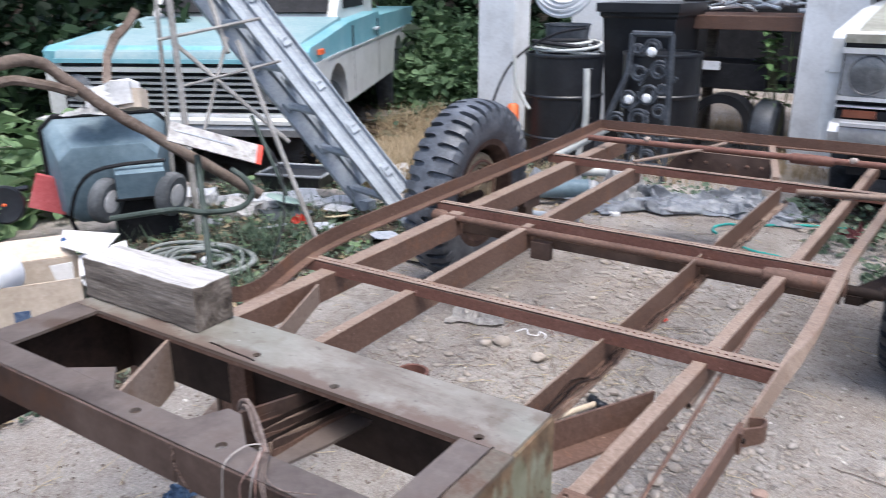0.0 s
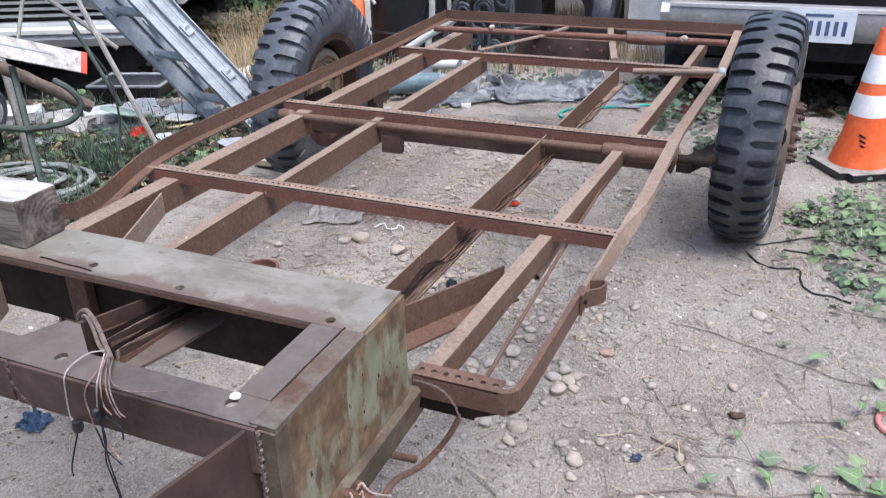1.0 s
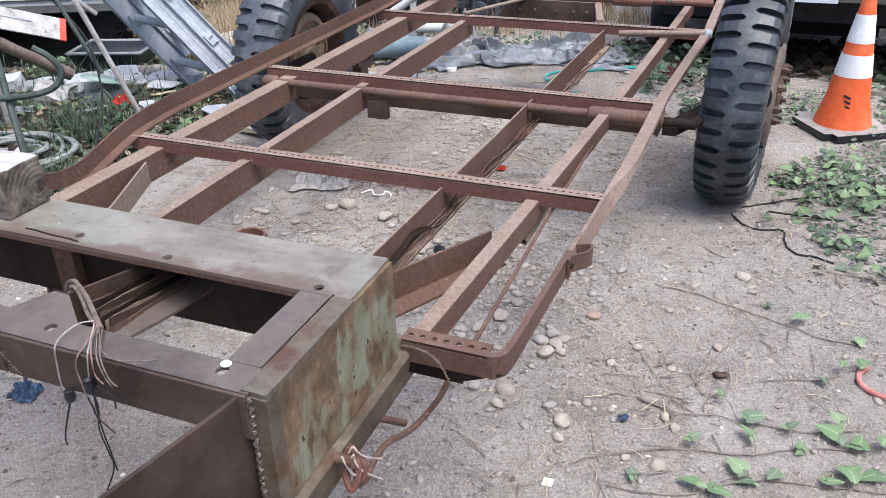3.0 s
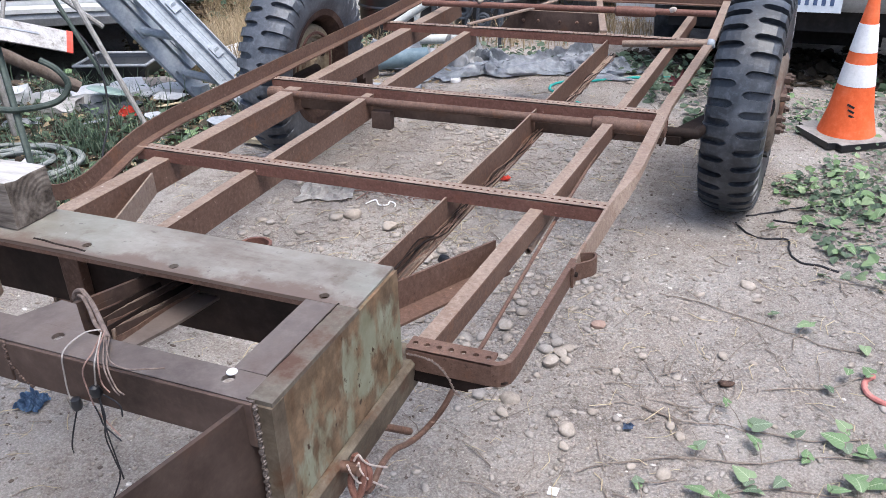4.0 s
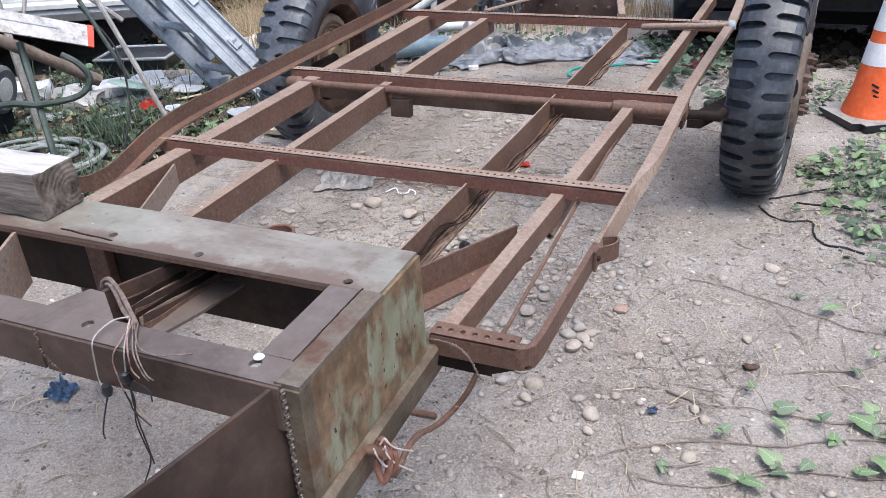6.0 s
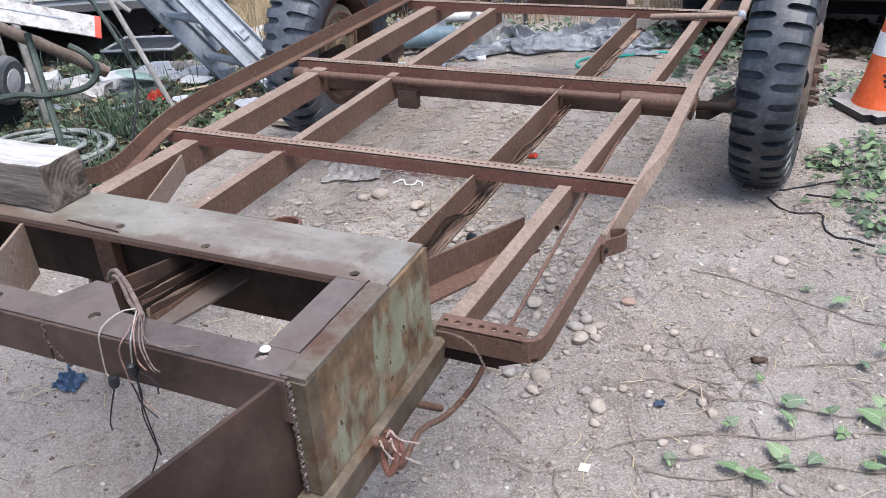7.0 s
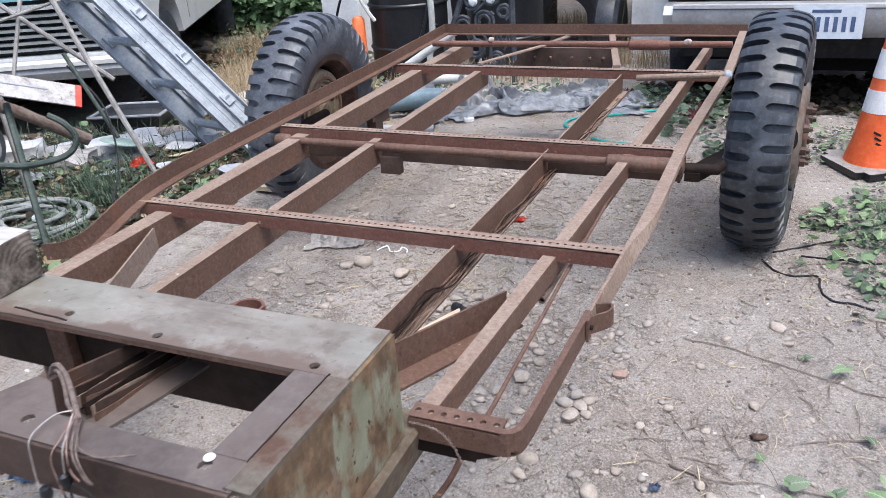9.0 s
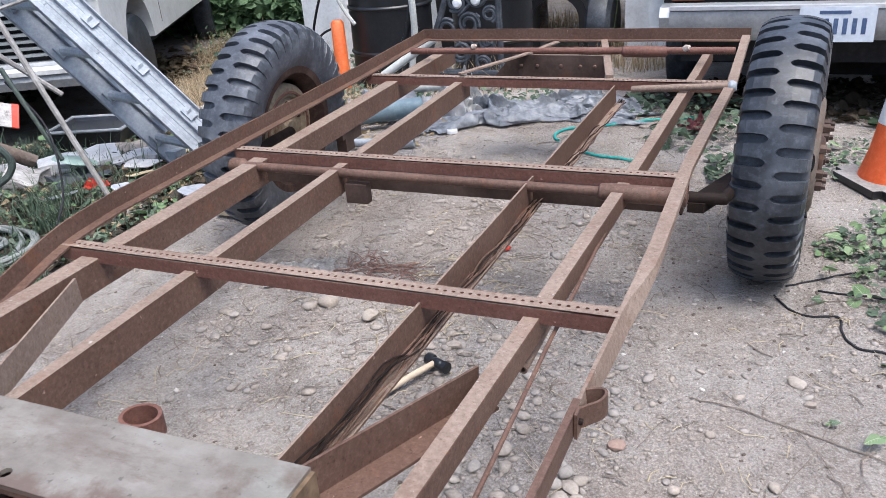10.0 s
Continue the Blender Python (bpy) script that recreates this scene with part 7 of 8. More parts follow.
crumpled("red_wrapper", -2.58, 2.98, 0.10, 0.075, 0.06, RED, 55, "small red wrapper among the weeds", "rubbish", 20, 16, "rubbish scraps", fold=22, z=0.03)
crushed("white_plastic", -2.84, 4.06, 0.19, 0.17, 0.15, 40, 10, SHEET, "crumpled silver-white plastic by the wheel", 57)
solo("soil_heap", roughen(lathe(bmesh.new(), [(0.0, 0.055), (0.05, 0.05), (0.11, 0.028), (0.17, -0.01), (0.0, -0.012)], 26, pose(-2.84, 3.50, 0.0) @ Matrix.Diagonal((1.25, 0.8, 1, 1))), 0.022, 11), CLOD, "small heap of brown soil among rubbish", "soil", smooth=True)
crumpled("grey_scrap", -3.0, 2.75, 0.16, 0.12, 0.05, BARE_GREY, 58, "grey crumpled scrap among the weeds", "rubbish", 40, 16, "rubbish scraps", fold=14, z=0.03)
crumpled("black_scrap", -2.72, 3.32, 0.16, 0.10, 0.07, BLACK, 60, "black crumpled plastic under the junk", "rubbish", 10, 16, "rubbish scraps", fold=14, z=0.02)


def tub_low():
    t = thing("plastic_tray", "black plastic tray with a dusty grey lip under the truck's nose", "tray", at=(-3.22, 3.66, -0.02), turn=19)
    bm = bmesh.new()
    loops = []
    for z, hx, hy in ((0.0, 0.16, 0.12), (0.005, 0.165, 0.125), (0.105, 0.20, 0.15), (0.105, 0.19, 0.14), (0.088, 0.182, 0.132)):
        loops.append([bm.verts.new((sx * hx, sy * hy, z)) for sx, sy in ((-1, -1), (1, -1), (1, 1), (-1, 1))])
    for a, b in zip(loops, loops[1:]):
        for i in range(4):
            bm.faces.new((a[i], a[(i + 1) % 4], b[(i + 1) % 4], b[i]))
    bm.faces.new(loops[0]), bm.faces.new(loops[-1])
    part("shell", soften(bm, 0.008), BLACK, t, "black tray shell", True, True)
    part("lip", tube([(-0.20, -0.15, 0.108), (0.20, -0.15, 0.108), (0.20, 0.15, 0.108), (-0.20, 0.15, 0.108)], 0.009, 8, closed=True), DULL_METAL, t, "dusty grey lip", True, True)


tub_low()
# pipes lying behind the left wheel
for a, b, r, mat, label in (((-1.86, 4.05, 0.075), (-1.60, 4.24, 0.075), 0.05, GREY_PLASTIC, "short blue-grey plastic pipe lying on dirt"), ((-1.86, 4.36, 0.20), (-1.58, 4.46, 0.385), 0.022, HOSE_GREY, "pale plastic pipe leaning on scrap"), ((-1.9, 3.72, 0.03), (-1.45, 3.80, 0.03), 0.02, ALU, "bright metal bar lying on dirt"), ((-1.95, 4.62, 0.06), (-1.55, 4.78, 0.06), 0.028, HOSE_GREY, "grey plastic pipe lying on scrap")):
    d = (Vector(b) - Vector(a))
    bm = lathe(bmesh.new(), [(r * 0.86, 0), (r, 0), (r, d.length), (r * 0.86, d.length)], 22, Matrix.Translation(a) @ d.to_track_quat('Z', 'Y').to_matrix().to_4x4(), close=True)
    solo("pipe", bm, mat, label, "pipe", "loose pipes", smooth=True)
crumpled("scrap_heap", -1.85, 4.45, 0.6, 0.5, 0.16, BARE_GREY, 61, "grey plastic and scrap heaped on dirt", "scrap", 20, 34, fold=7)
solo("pale_slab", roughen(soften(cuboid(0.55, 1.5, 4.25, 4.40, -0.03, 0.02), 0.008), 0.004, 6), STONE, "pale concrete slab edge near the truck", "slab")

# ---- behind: carport store ----


def scroll_panel():
    t = thing("scroll_panel", "black cast iron scroll panel with white rosettes", "panel", "", at=(-1.7, 5.3, -0.1))
    y = 5.3

    def bar(pts, r=0.012):
        part("scroll", tube([(x, y, z) for x, z in pts], r, 7, up=(0, 1, 0)), IRON, t, "", True)
    for pts in ([(-1.79, 0.845), (-1.53, 0.845)], [(-1.53, 0.845), (-1.515, -0.12)], [(-1.79, 0.845), (-1.80, 0.62), (-1.90, 0.36), (-1.99, 0.14), (-2.0, -0.12)], [(-1.99, 0.0), (-1.52, 0.0)]):
        bar(pts, 0.02)
    rr = random.Random(4)
    for k, (cx, cz, r) in enumerate(((-1.66, 0.76, 0.055), (-1.60, 0.62, 0.06), (-1.73, 0.60, 0.055), (-1.66, 0.47, 0.07), (-1.80, 0.43, 0.06), (-1.58, 0.36, 0.05), (-1.72, 0.30, 0.07), (-1.87, 0.27, 0.065), (-1.60, 0.20, 0.06), (-1.78, 0.13, 0.07), (-1.92, 0.10, 0.06), (-1.64, 0.06, 0.05), (-1.57, 0.50, 0.035), (-1.75, 0.75, 0.03))):
        turns = [(cx + r * (1 - 0.018 * i) * math.cos(0.33 * i + k), cz + r * (1 - 0.018 * i) * math.sin(0.33 * i + k)) for i in range(32)]
        bar(turns, 0.0115)
    for k in range(12):
        x0, z0 = rr.uniform(-1.80, -1.55), rr.uniform(0.05, 0.8)
        bar([(x0, z0), (x0 + rr.uniform(-0.12, 0.12), z0 + rr.uniform(-0.15, 0.15))], 0.011)
    for x, z in ((-1.655, 0.735), (-1.665, 0.44), (-1.785, 0.425)):
        part("rosette", lathe(bmesh.new(), [(0.0, 0.02), (0.02, 0.018), (0.03, 0.008), (0.032, 0.0), (0.0, 0.0)], 14, pose(x, y - 0.01, z, 90, 0, 0)), WHITE_PAINT, t, "white rosette", True)


scroll_panel()
leg = thing("iron_bench_end", "black iron bench end leaning on the barrel", "bench end", at=(-2.05, 5.2, -0.1))
for pts in ([(-2.30, 5.2, -0.12), (-2.22, 5.2, 0.10), (-2.12, 5.2, 0.22), (-2.06, 5.2, 0.42), (-2.02, 5.2, 0.62)], [(-2.14, 5.2, -0.12), (-2.10, 5.2, 0.12), (-2.02, 5.2, 0.30)], [(-2.24, 5.2, 0.02), (-2.10, 5.2, 0.20), (-1.98, 5.2, 0.22)]):
    part("bar", tube(smooth_line(pts, 5), 0.018, 8, up=(0, 1, 0)), BLACK, leg, "", True)
part("pale_strap", tube(smooth_line([(-2.08, 5.18, -0.1), (-2.06, 5.17, 0.1), (-2.03, 5.17, 0.28), (-2.04, 5.17, 0.62)], 5), 0.022, 8, up=(0, 1, 0)), HOSE_GREY, leg, "pale grey strap", True)


def bin_black():
    t = thing("wheelie_bin", "black plastic bin with a closed lid", "bin", at=(-2.2, 6.85, -0.30))
    bm = bmesh.new()
    loops = []
    for z, hw in ((0.0, 0.22), (0.05, 0.24), (1.18, 0.30), (1.2, 0.32), (1.23, 0.32)):
        loops.append([bm.verts.new((sx * hw, sy * hw * 1.1, z)) for sx, sy in ((-1, -1), (1, -1), (1, 1), (-1, 1))])
    for a, b in zip(loops, loops[1:]):
        for i in range(4):
            bm.faces.new((a[i], a[(i + 1) % 4], b[(i + 1) % 4], b[i]))
    bm.faces.new(loops[0]), bm.faces.new(loops[-1])
    part("body", soften(bm, 0.02), BLACK, t, "", True, True)
    part("lid", soften(cuboid(-0.34, 0.34, -0.39, 0.37, 1.232, 1.30), 0.03, 3), BLACK, t, "blue-black lid", True, True)


bin_black()


def coils(name, cx, cy, cz, r0, n, dr, tr, mat, label, flat=True):
    t = thing(name, label, "hose", at=(cx, cy, cz))
    rr = random.Random(int(abs(cx) * 100))
    for k in range(n):
        r = r0 - dr * (k % 4)
        tilt = pose(cx + rr.uniform(-0.02, 0.02), cy, cz + tr * 1.6 * (k // 2 if flat else 0.3 * k), rr.uniform(-6, 6) + (0 if flat else 72), rr.uniform(-6, 6), 0)
        part("loop", tube([tilt @ Vector((r * math.cos(a), r * math.sin(a), 0)) for a in [2 * math.pi * i / 30 for i in range(30)]], tr, 7, closed=True), mat, t, "", True)


solo("bucket", lathe(bmesh.new(), [(0.0, 0.0), (0.14, 0.0), (0.165, 0.20), (0.172, 0.205), (0.172, 0.215), (0.155, 0.213), (0.135, 0.02), (0.0, 0.02)], 32, pose(-2.47, 5.78, 0.655)), IRON, "dark grey bucket standing on the barrel", "bucket", smooth=True)
coils("hose_coil", -2.47, 5.75, 0.68, 0.25, 8, 0.03, 0.012, HOSE_GREY, "grey hose coiled on top of the barrel")
coils("black_hose_coil", -2.47, 5.75, 0.72, 0.24, 4, 0.03, 0.014, CABLE, "black hose coiled on top of the barrel")
coils("white_hose_coil", -2.60, 6.0, 1.15, 0.24, 6, 0.02, 0.02, WHITE_PAINT, "white hose coil hung above the barrel", False)
for pts, r, mat in (([(-3.05, 5.6, -0.1), (-2.95, 5.5, 0.25), (-2.75, 5.45, 0.60), (-2.45, 5.45, 0.80), (-2.20, 5.5, 0.86)], 0.009, CABLE), ([(-2.95, 5.45, 0.05), (-2.86, 5.42, 0.2), (-2.74, 5.42, 0.26)], 0.008, CABLE), ([(-2.72, 5.43, 0.66), (-2.70, 5.42, 0.48), (-2.64, 5.42, 0.36), (-2.58, 5.42, 0.28)], 0.014, HOSE_GREY)):
    solo("loose_hose", tube(smooth_line(pts, 6), r, 8), mat, "loose hose draped down the barrel", "hose", "draped hoses", smooth=True)
solo("orange_marker", lathe(bmesh.new(), [(0.0, 0.0), (0.05, 0.0), (0.045, 0.46), (0.03, 0.48), (0.0, 0.48)], 18, pose(-2.715, 5.42, -0.17)), mottled("red_orange_plastic", (0.55, 0.09, 0.02), (0.72, 0.15, 0.04), (0.8, 0.25, 0.09), 6, 50, 0.45), "orange plastic marker post beside the barrel", "marker post", smooth=True)
solo("white_cabinet", roughen(soften(cuboid(-3.2, -2.3, 7.45, 7.95, -0.4, 1.5), 0.02), 0.003, 3), WHITE_PAINT, "white metal cabinet standing in the carport", "cabinet")


def scrap_bench():
    t = thing("scrap_bench", "rough bench of brown boards in the carport", "bench", at=(-1.5, 7.4, -0.35))
    part("top", roughen(cuboid(-2.0, -0.9, 7.0, 7.8, 0.79, 0.90, 0.006), 0.004, 5), RUST, t, "brown bench board")
    for x in (-1.95, -0.98):
        part("leg", cuboid(x, x + 0.08, 7.6, 7.68, -0.45, 0.79), WOOD, t)
    part("shelf_board", roughen(cuboid(-2.0, -1.0, 7.5, 7.8, 0.30, 0.36, 0.006), 0.004, 5), DARK, t)


scrap_bench()
rr = random.Random(17)
heap = thing("scrap_pipes", "heap of bright scrap metal pipes on the bench", "scrap metal", at=(-1.45, 7.35, 0.9))
for i in range(22):
    a = Vector((rr.uniform(-2.0, -1.1), rr.uniform(7.05, 7.6), 0.92 + 0.006 * i))
    ang = rr.uniform(-0.9, 0.9) + (math.pi if rr.random() < 0.5 else 0)
    b = a + Vector((math.cos(ang), 0.5 * math.sin(ang), 0.12 * rr.uniform(-1, 1))) * rr.uniform(0.2, 0.5)
    part("pipe", tube([a, (a + b) / 2 + Vector((0, 0, rr.uniform(0, 0.06))), b], rr.uniform(0.008, 0.02), 8), ALU if i % 3 else WHITE_PAINT, heap, "", True)


def quad():
    t = thing("quad_bike", "dark quad bike parked in the carport shade", "quad bike", at=(-1.65, 7.2, -0.32))
    for x, sx in ((-1.92, -1), (-1.33, 1)):
        part("tyre", lathe(bmesh.new(), [(0.12, -0.09), (0.23, -0.10), (0.27, -0.07), (0.28, 0.0), (0.27, 0.07), (0.23, 0.10), (0.12, 0.09)], 30, pose(x + 0.08 * sx, 7.05, -0.02, 0, 90, 0)), RUBBER, t, "black tyre", True)
    arch = [(-1.36, 6.95, -0.30)] + [(-1.58 + 0.22 * math.cos(a), 6.95, 0.06 + 0.20 * math.sin(a)) for a in [math.pi * i / 12 for i in range(13)]] + [(-1.80, 6.95, -0.30)]
    part("mudguard", sweep(bmesh.new(), [(-0.035, 0.10), (0.035, 0.10), (0.035, -0.10), (-0.035, -0.10)], arch, up=(0, 1, 0)), BLACK, t, "black mudguard arch", True)
    part("body", soften(cuboid(-2.0, -1.3, 7.05, 7.6, 0.32, 0.52), 0.05), DARK, t, "dark body", True)
    part("plate", cuboid(-1.82, -1.66, 6.99, 7.01, 0.47, 0.54), WHITE_PAINT, t, "pale metal plate")


quad()


def tall_weed(x, y, seed):
    """A branching weed with broad leaves at its top."""
    rr = random.Random(seed)
    z = ground_z(x, y)
    t = thing("tall_weed", "tall leafy green weed growing beside the post", "weed", at=(x, y, z))
    for k in range(4):
        tip = Vector((x + rr.uniform(-0.16, 0.16), y + rr.uniform(-0.1, 0.1), z + rr.uniform(0.7, 1.08)))
        path = smooth_line([(x + 0.01 * k, y, z - 0.02), ((x + tip.x) / 2 + rr.uniform(-0.04, 0.04), (y + tip.y) / 2, z + 0.45), tip], 5)
        part("stem", tube(path, 0.006, 6), WEED_STEM, t, "", True)
        bm = bmesh.new()
        for i in range(16):
            p = path[rr.randint(5, len(path) - 1)]
            m = Matrix.Translation(p) @ Euler((rr.uniform(-0.5, 0.5), rr.uniform(-0.5, 0.5), rr.uniform(0, 6.28))).to_matrix().to_4x4()
            l = rr.uniform(0.06, 0.12)
            vs = [bm.verts.new(m @ Vector((a * l, b * l, c * l))) for a, b, c in ((0, 0, 0), (0.22, 0.3, 0.06), (0.2, 0.65, 0.04), (0, 1, -0.12), (-0.2, 0.65, 0.04), (-0.22, 0.3, 0.06))]
            bm.faces.new((vs[0], vs[1], vs[2], vs[3])), bm.faces.new((vs[0], vs[3], vs[4], vs[5]))
        part("leaves", bm, WEED_LEAF, t)


WEED_STEM = mottled("green_brown_stem", (0.05, 0.06, 0.03), (0.09, 0.10, 0.055), (0.15, 0.16, 0.09), 20, 90, 0.8)
WEED_LEAF = mottled("weed_leaf", (0.05, 0.10, 0.035), (0.09, 0.16, 0.06), (0.15, 0.23, 0.10), 12, 60, 0.55)
tall_weed(-1.18, 7.0, 5)
tall_weed(-1.45, 7.25, 6)
# Unseen slab added to shade the store; the near-black backdrop holds its dimness.
solo("shade_roof", cuboid(-4.2, 3.2, 7.5, 9.2, 2.9, 3.0), WOOD, "unseen roof slab added to shade the carport store", "roof", kind="structure")
solo("dark_backdrop", roughen(cuboid(-4.2, 3.2, 11.3, 11.5, -0.8, 2.9), 0.01, 2), DARK, "near-black backdrop for the dim depth of the carport", "wall", kind="structure")

# ---- unseen walls added behind and beside the camera to cut low light ----
BLOCKER = mottled("brown_light_blocker", (0.09, 0.075, 0.06), (0.15, 0.13, 0.11), (0.21, 0.19, 0.16), 3, 30, 0.8)
solo("unseen_wall", cuboid(-9.0, 8.0, -6.7, -6.5, -0.5, 3.0), BLOCKER, "plain brown wall added unseen behind the camera to cut low light", "wall", kind="structure")
solo("added_fence", roughen(cuboid(5.0, 5.1, -6.5, 14.0, -1.0, 2.0), 0.02, 1), BLOCKER, "unseen board fence added to cut light from the side", "fence", kind="structure")

# ---- plants ----


def leaf_material(name, a, b, c, veins=False):
    m, nt, bs = material(name, 0.55)
    info = nt.nodes.new("ShaderNodeObjectInfo")
    geo = nt.nodes.new("ShaderNodeNewGeometry")
    addn = nt.nodes.new("ShaderNodeMath")
    addn.operation = 'ADD'
    nt.links.new(info.outputs["Random"], addn.inputs[0])
    nt.links.new(geo.outputs["Random Per Island"], addn.inputs[1])
    frac = nt.nodes.new("ShaderNodeMath")
    frac.operation = 'FRACT'
    nt.links.new(addn.outputs[0], frac.inputs[0])
    col = ramp(nt, frac.outputs[0], [(0.0, a), (0.55, b), (1.0, c)])
    col = mix(nt, 0.35, col, ramp(nt, noise_node(nt, 60, 4), [(0.3, a), (0.7, c)]))
    if veins:
        sep = nt.nodes.new("ShaderNodeSeparateXYZ")
        nt.links.new(nt.nodes.new("ShaderNodeTexCoord").outputs["Object"], sep.inputs[0])

        def op(kind, p, q=0.0):
            n = nt.nodes.new("ShaderNodeMath")
            n.operation = kind
            for k, value in enumerate((p, q)):
                if isinstance(value, float):
                    n.inputs[k].default_value = value
                else:
                    nt.links.new(value, n.inputs[k])
            return n.outputs[0]
        side = op('ABSOLUTE', sep.outputs[0])
        ribs = op('ABSOLUTE', op('SINE', op('MULTIPLY', op('SUBTRACT', sep.outputs[1], op('MULTIPLY', side, 0.9)), 17.0)))
        line = op('MINIMUM', op('MULTIPLY', side, 9.0), op('ADD', ribs, op('MULTIPLY', side, 0.6)))
        col = mix(nt, ramp(nt, line, [(0.05, (0.75, 0.75, 0.75)), (0.26, (0, 0, 0))]), col, tuple(min(0.5, 1.5 * v + 0.04) for v in c))
    nt.links.new(col, bs.inputs["Base Color"])
    bs.inputs["Subsurface Weight"].default_value = 0.0
    tr = nt.nodes.new("ShaderNodeBsdfTranslucent")
    nt.links.new(col, tr.inputs["Color"])
    mx = nt.nodes.new("ShaderNodeMixShader")
    mx.inputs[0].default_value = 0.25
    nt.links.new(bs.outputs[0], mx.inputs[1])
    nt.links.new(tr.outputs[0], mx.inputs[2])
    nt.links.new(mx.outputs[0], nt.nodes["Material Output"].inputs["Surface"])
    return m


LEAF = leaf_material("bindweed_leaf", (0.10, 0.175, 0.075), (0.17, 0.265, 0.13), (0.28, 0.36, 0.21))
LEAF_DULL = leaf_material("dusty_leaf", (0.045, 0.075, 0.05), (0.09, 0.135, 0.085), (0.19, 0.24, 0.17))
# Leaf green lowered to near black: deep tree shade sits in this colour.
LEAF_SHADED = leaf_material("shaded_hedge_leaf", (0.005, 0.012, 0.006), (0.011, 0.025, 0.011), (0.030, 0.058, 0.026))
LEAF_IVY = leaf_material("ivy_leaf", (0.048, 0.092, 0.044), (0.098, 0.17, 0.082), (0.18, 0.27, 0.145))
GRASS_DRY = leaf_material("dry_grass", (0.22, 0.16, 0.09), (0.34, 0.26, 0.16), (0.45, 0.37, 0.25))


def heart_leaf():
    """A bindweed leaf about 1 long, its stalk at the origin, its tip along +y."""
    half = [(0.0, 0.05), (0.17, -0.13), (0.37, -0.12), (0.47, 0.12), (0.38, 0.36), (0.26, 0.62), (0.12, 0.86)]
    bm = bmesh.new()
    mid = [bm.verts.new((0, y, z)) for y, z in ((0.05, 0.0), (0.35, 0.03), (0.7, 0.02), (1.0, -0.06))]
    for s in (1, -1):
        e = [bm.verts.new((s * x, y, 0.22 * x - 0.55 * x * x - 0.15 * y * y + 0.03 * math.sin(11 * y))) for x, y in half[1:]]
        chain = [mid[0]] + e + [mid[3]]
        bm.faces.new((mid[0], e[0], e[1], mid[1]))
        bm.faces.new((mid[1], e[1], e[2]))
        bm.faces.new((mid[1], e[2], e[3], mid[2]))
        bm.faces.new((mid[2], e[3], e[4]))
        bm.faces.new((mid[2], e[4], e[5], mid[3]))
    bmesh.ops.recalc_face_normals(bm, faces=bm.faces)
    me = bpy.data.meshes.new("leaf")
    bm.to_mesh(me)
    bm.free()
    me.polygons.foreach_set("use_smooth", [True] * len(me.polygons))
    return me


HEART, HEART_DULL = heart_leaf(), heart_leaf()
HEART.materials.append(leaf_material("veined_leaf", (0.10, 0.175, 0.075), (0.165, 0.26, 0.13), (0.27, 0.35, 0.205), True))
HEART_DULL.materials.append(leaf_material("veined_dusty_leaf", (0.075, 0.115, 0.07), (0.13, 0.185, 0.115), (0.22, 0.27, 0.19), True))


def vine(points, leaves, seed, size=0.036, spots=(), label="creeping bindweed with heart-shaped green leaves on dirt"):
    """A stem along the ground with single leaves on short stalks."""
    rr = random.Random(seed)
    path = ground_line(points, 0.004, 0.006, seed)
    x0, y0 = points[0]
    t = thing("bindweed_vine", label, "vine", "bindweed vines", at=(x0, y0, ground_z(x0, y0)))
    part("stem", tube(path, 0.0016, 5), TWIG, t)
    leaves = int(leaves * 1.4)
    for k in range(leaves):
        p = path[int((k + rr.random()) / leaves * (len(path) - 1))]
        off = Vector((rr.uniform(-0.035, 0.035), rr.uniform(-0.035, 0.035), rr.uniform(0.008, 0.04)))
        ob = new("leaf", HEART if rr.random() < 0.7 else HEART_DULL)
        ob.parent = t
        s = size * rr.uniform(0.6, 1.35)
        ob.matrix_parent_inverse = t.matrix_basis.inverted()
        ob.matrix_basis = pose(p.x + off.x, p.y + off.y, p.z + off.z, rr.uniform(-40, 40), rr.uniform(-40, 40), rr.uniform(0, 360)) @ Matrix.Diagonal((s, s, s, 1))
        if k % 2 == 0:
            part("stalk", tube([p, p + off * 0.95], 0.001, 4), TWIG, t)
    for k, (x, y, s) in enumerate(spots):
        p = min(path, key=lambda q: (q.x - x) ** 2 + (q.y - y) ** 2)
        top = Vector((x, y, ground_z(x, y) + rr.uniform(0.014, 0.03)))
        turn = rr.uniform(0, 360)
        for q, (size_, swing) in enumerate(((1.0, 0), (0.62, 130))):
            ob = new("leaf", HEART if (k + q) % 4 else HEART_DULL)
            ob.parent = t
            ob.matrix_parent_inverse = t.matrix_basis.inverted()
            d = 0.84 * s * size_ * rr.uniform(0.85, 1.15)
            ob.matrix_basis = pose(top.x, top.y, top.z - 0.004 * q, 0, 0, turn + swing + rr.uniform(-25, 25)) @ pose(0, 0, 0, rr.uniform(-12, 16), rr.uniform(-16, 16), 0) @ Matrix.Diagonal((d, d, d, 1))
        part("stalk", tube([p, (p + top) / 2 + Vector((0, 0, 0.006)), top - Vector((0, 0, 0.002))], 0.0011, 4), TWIG, t)
    return t


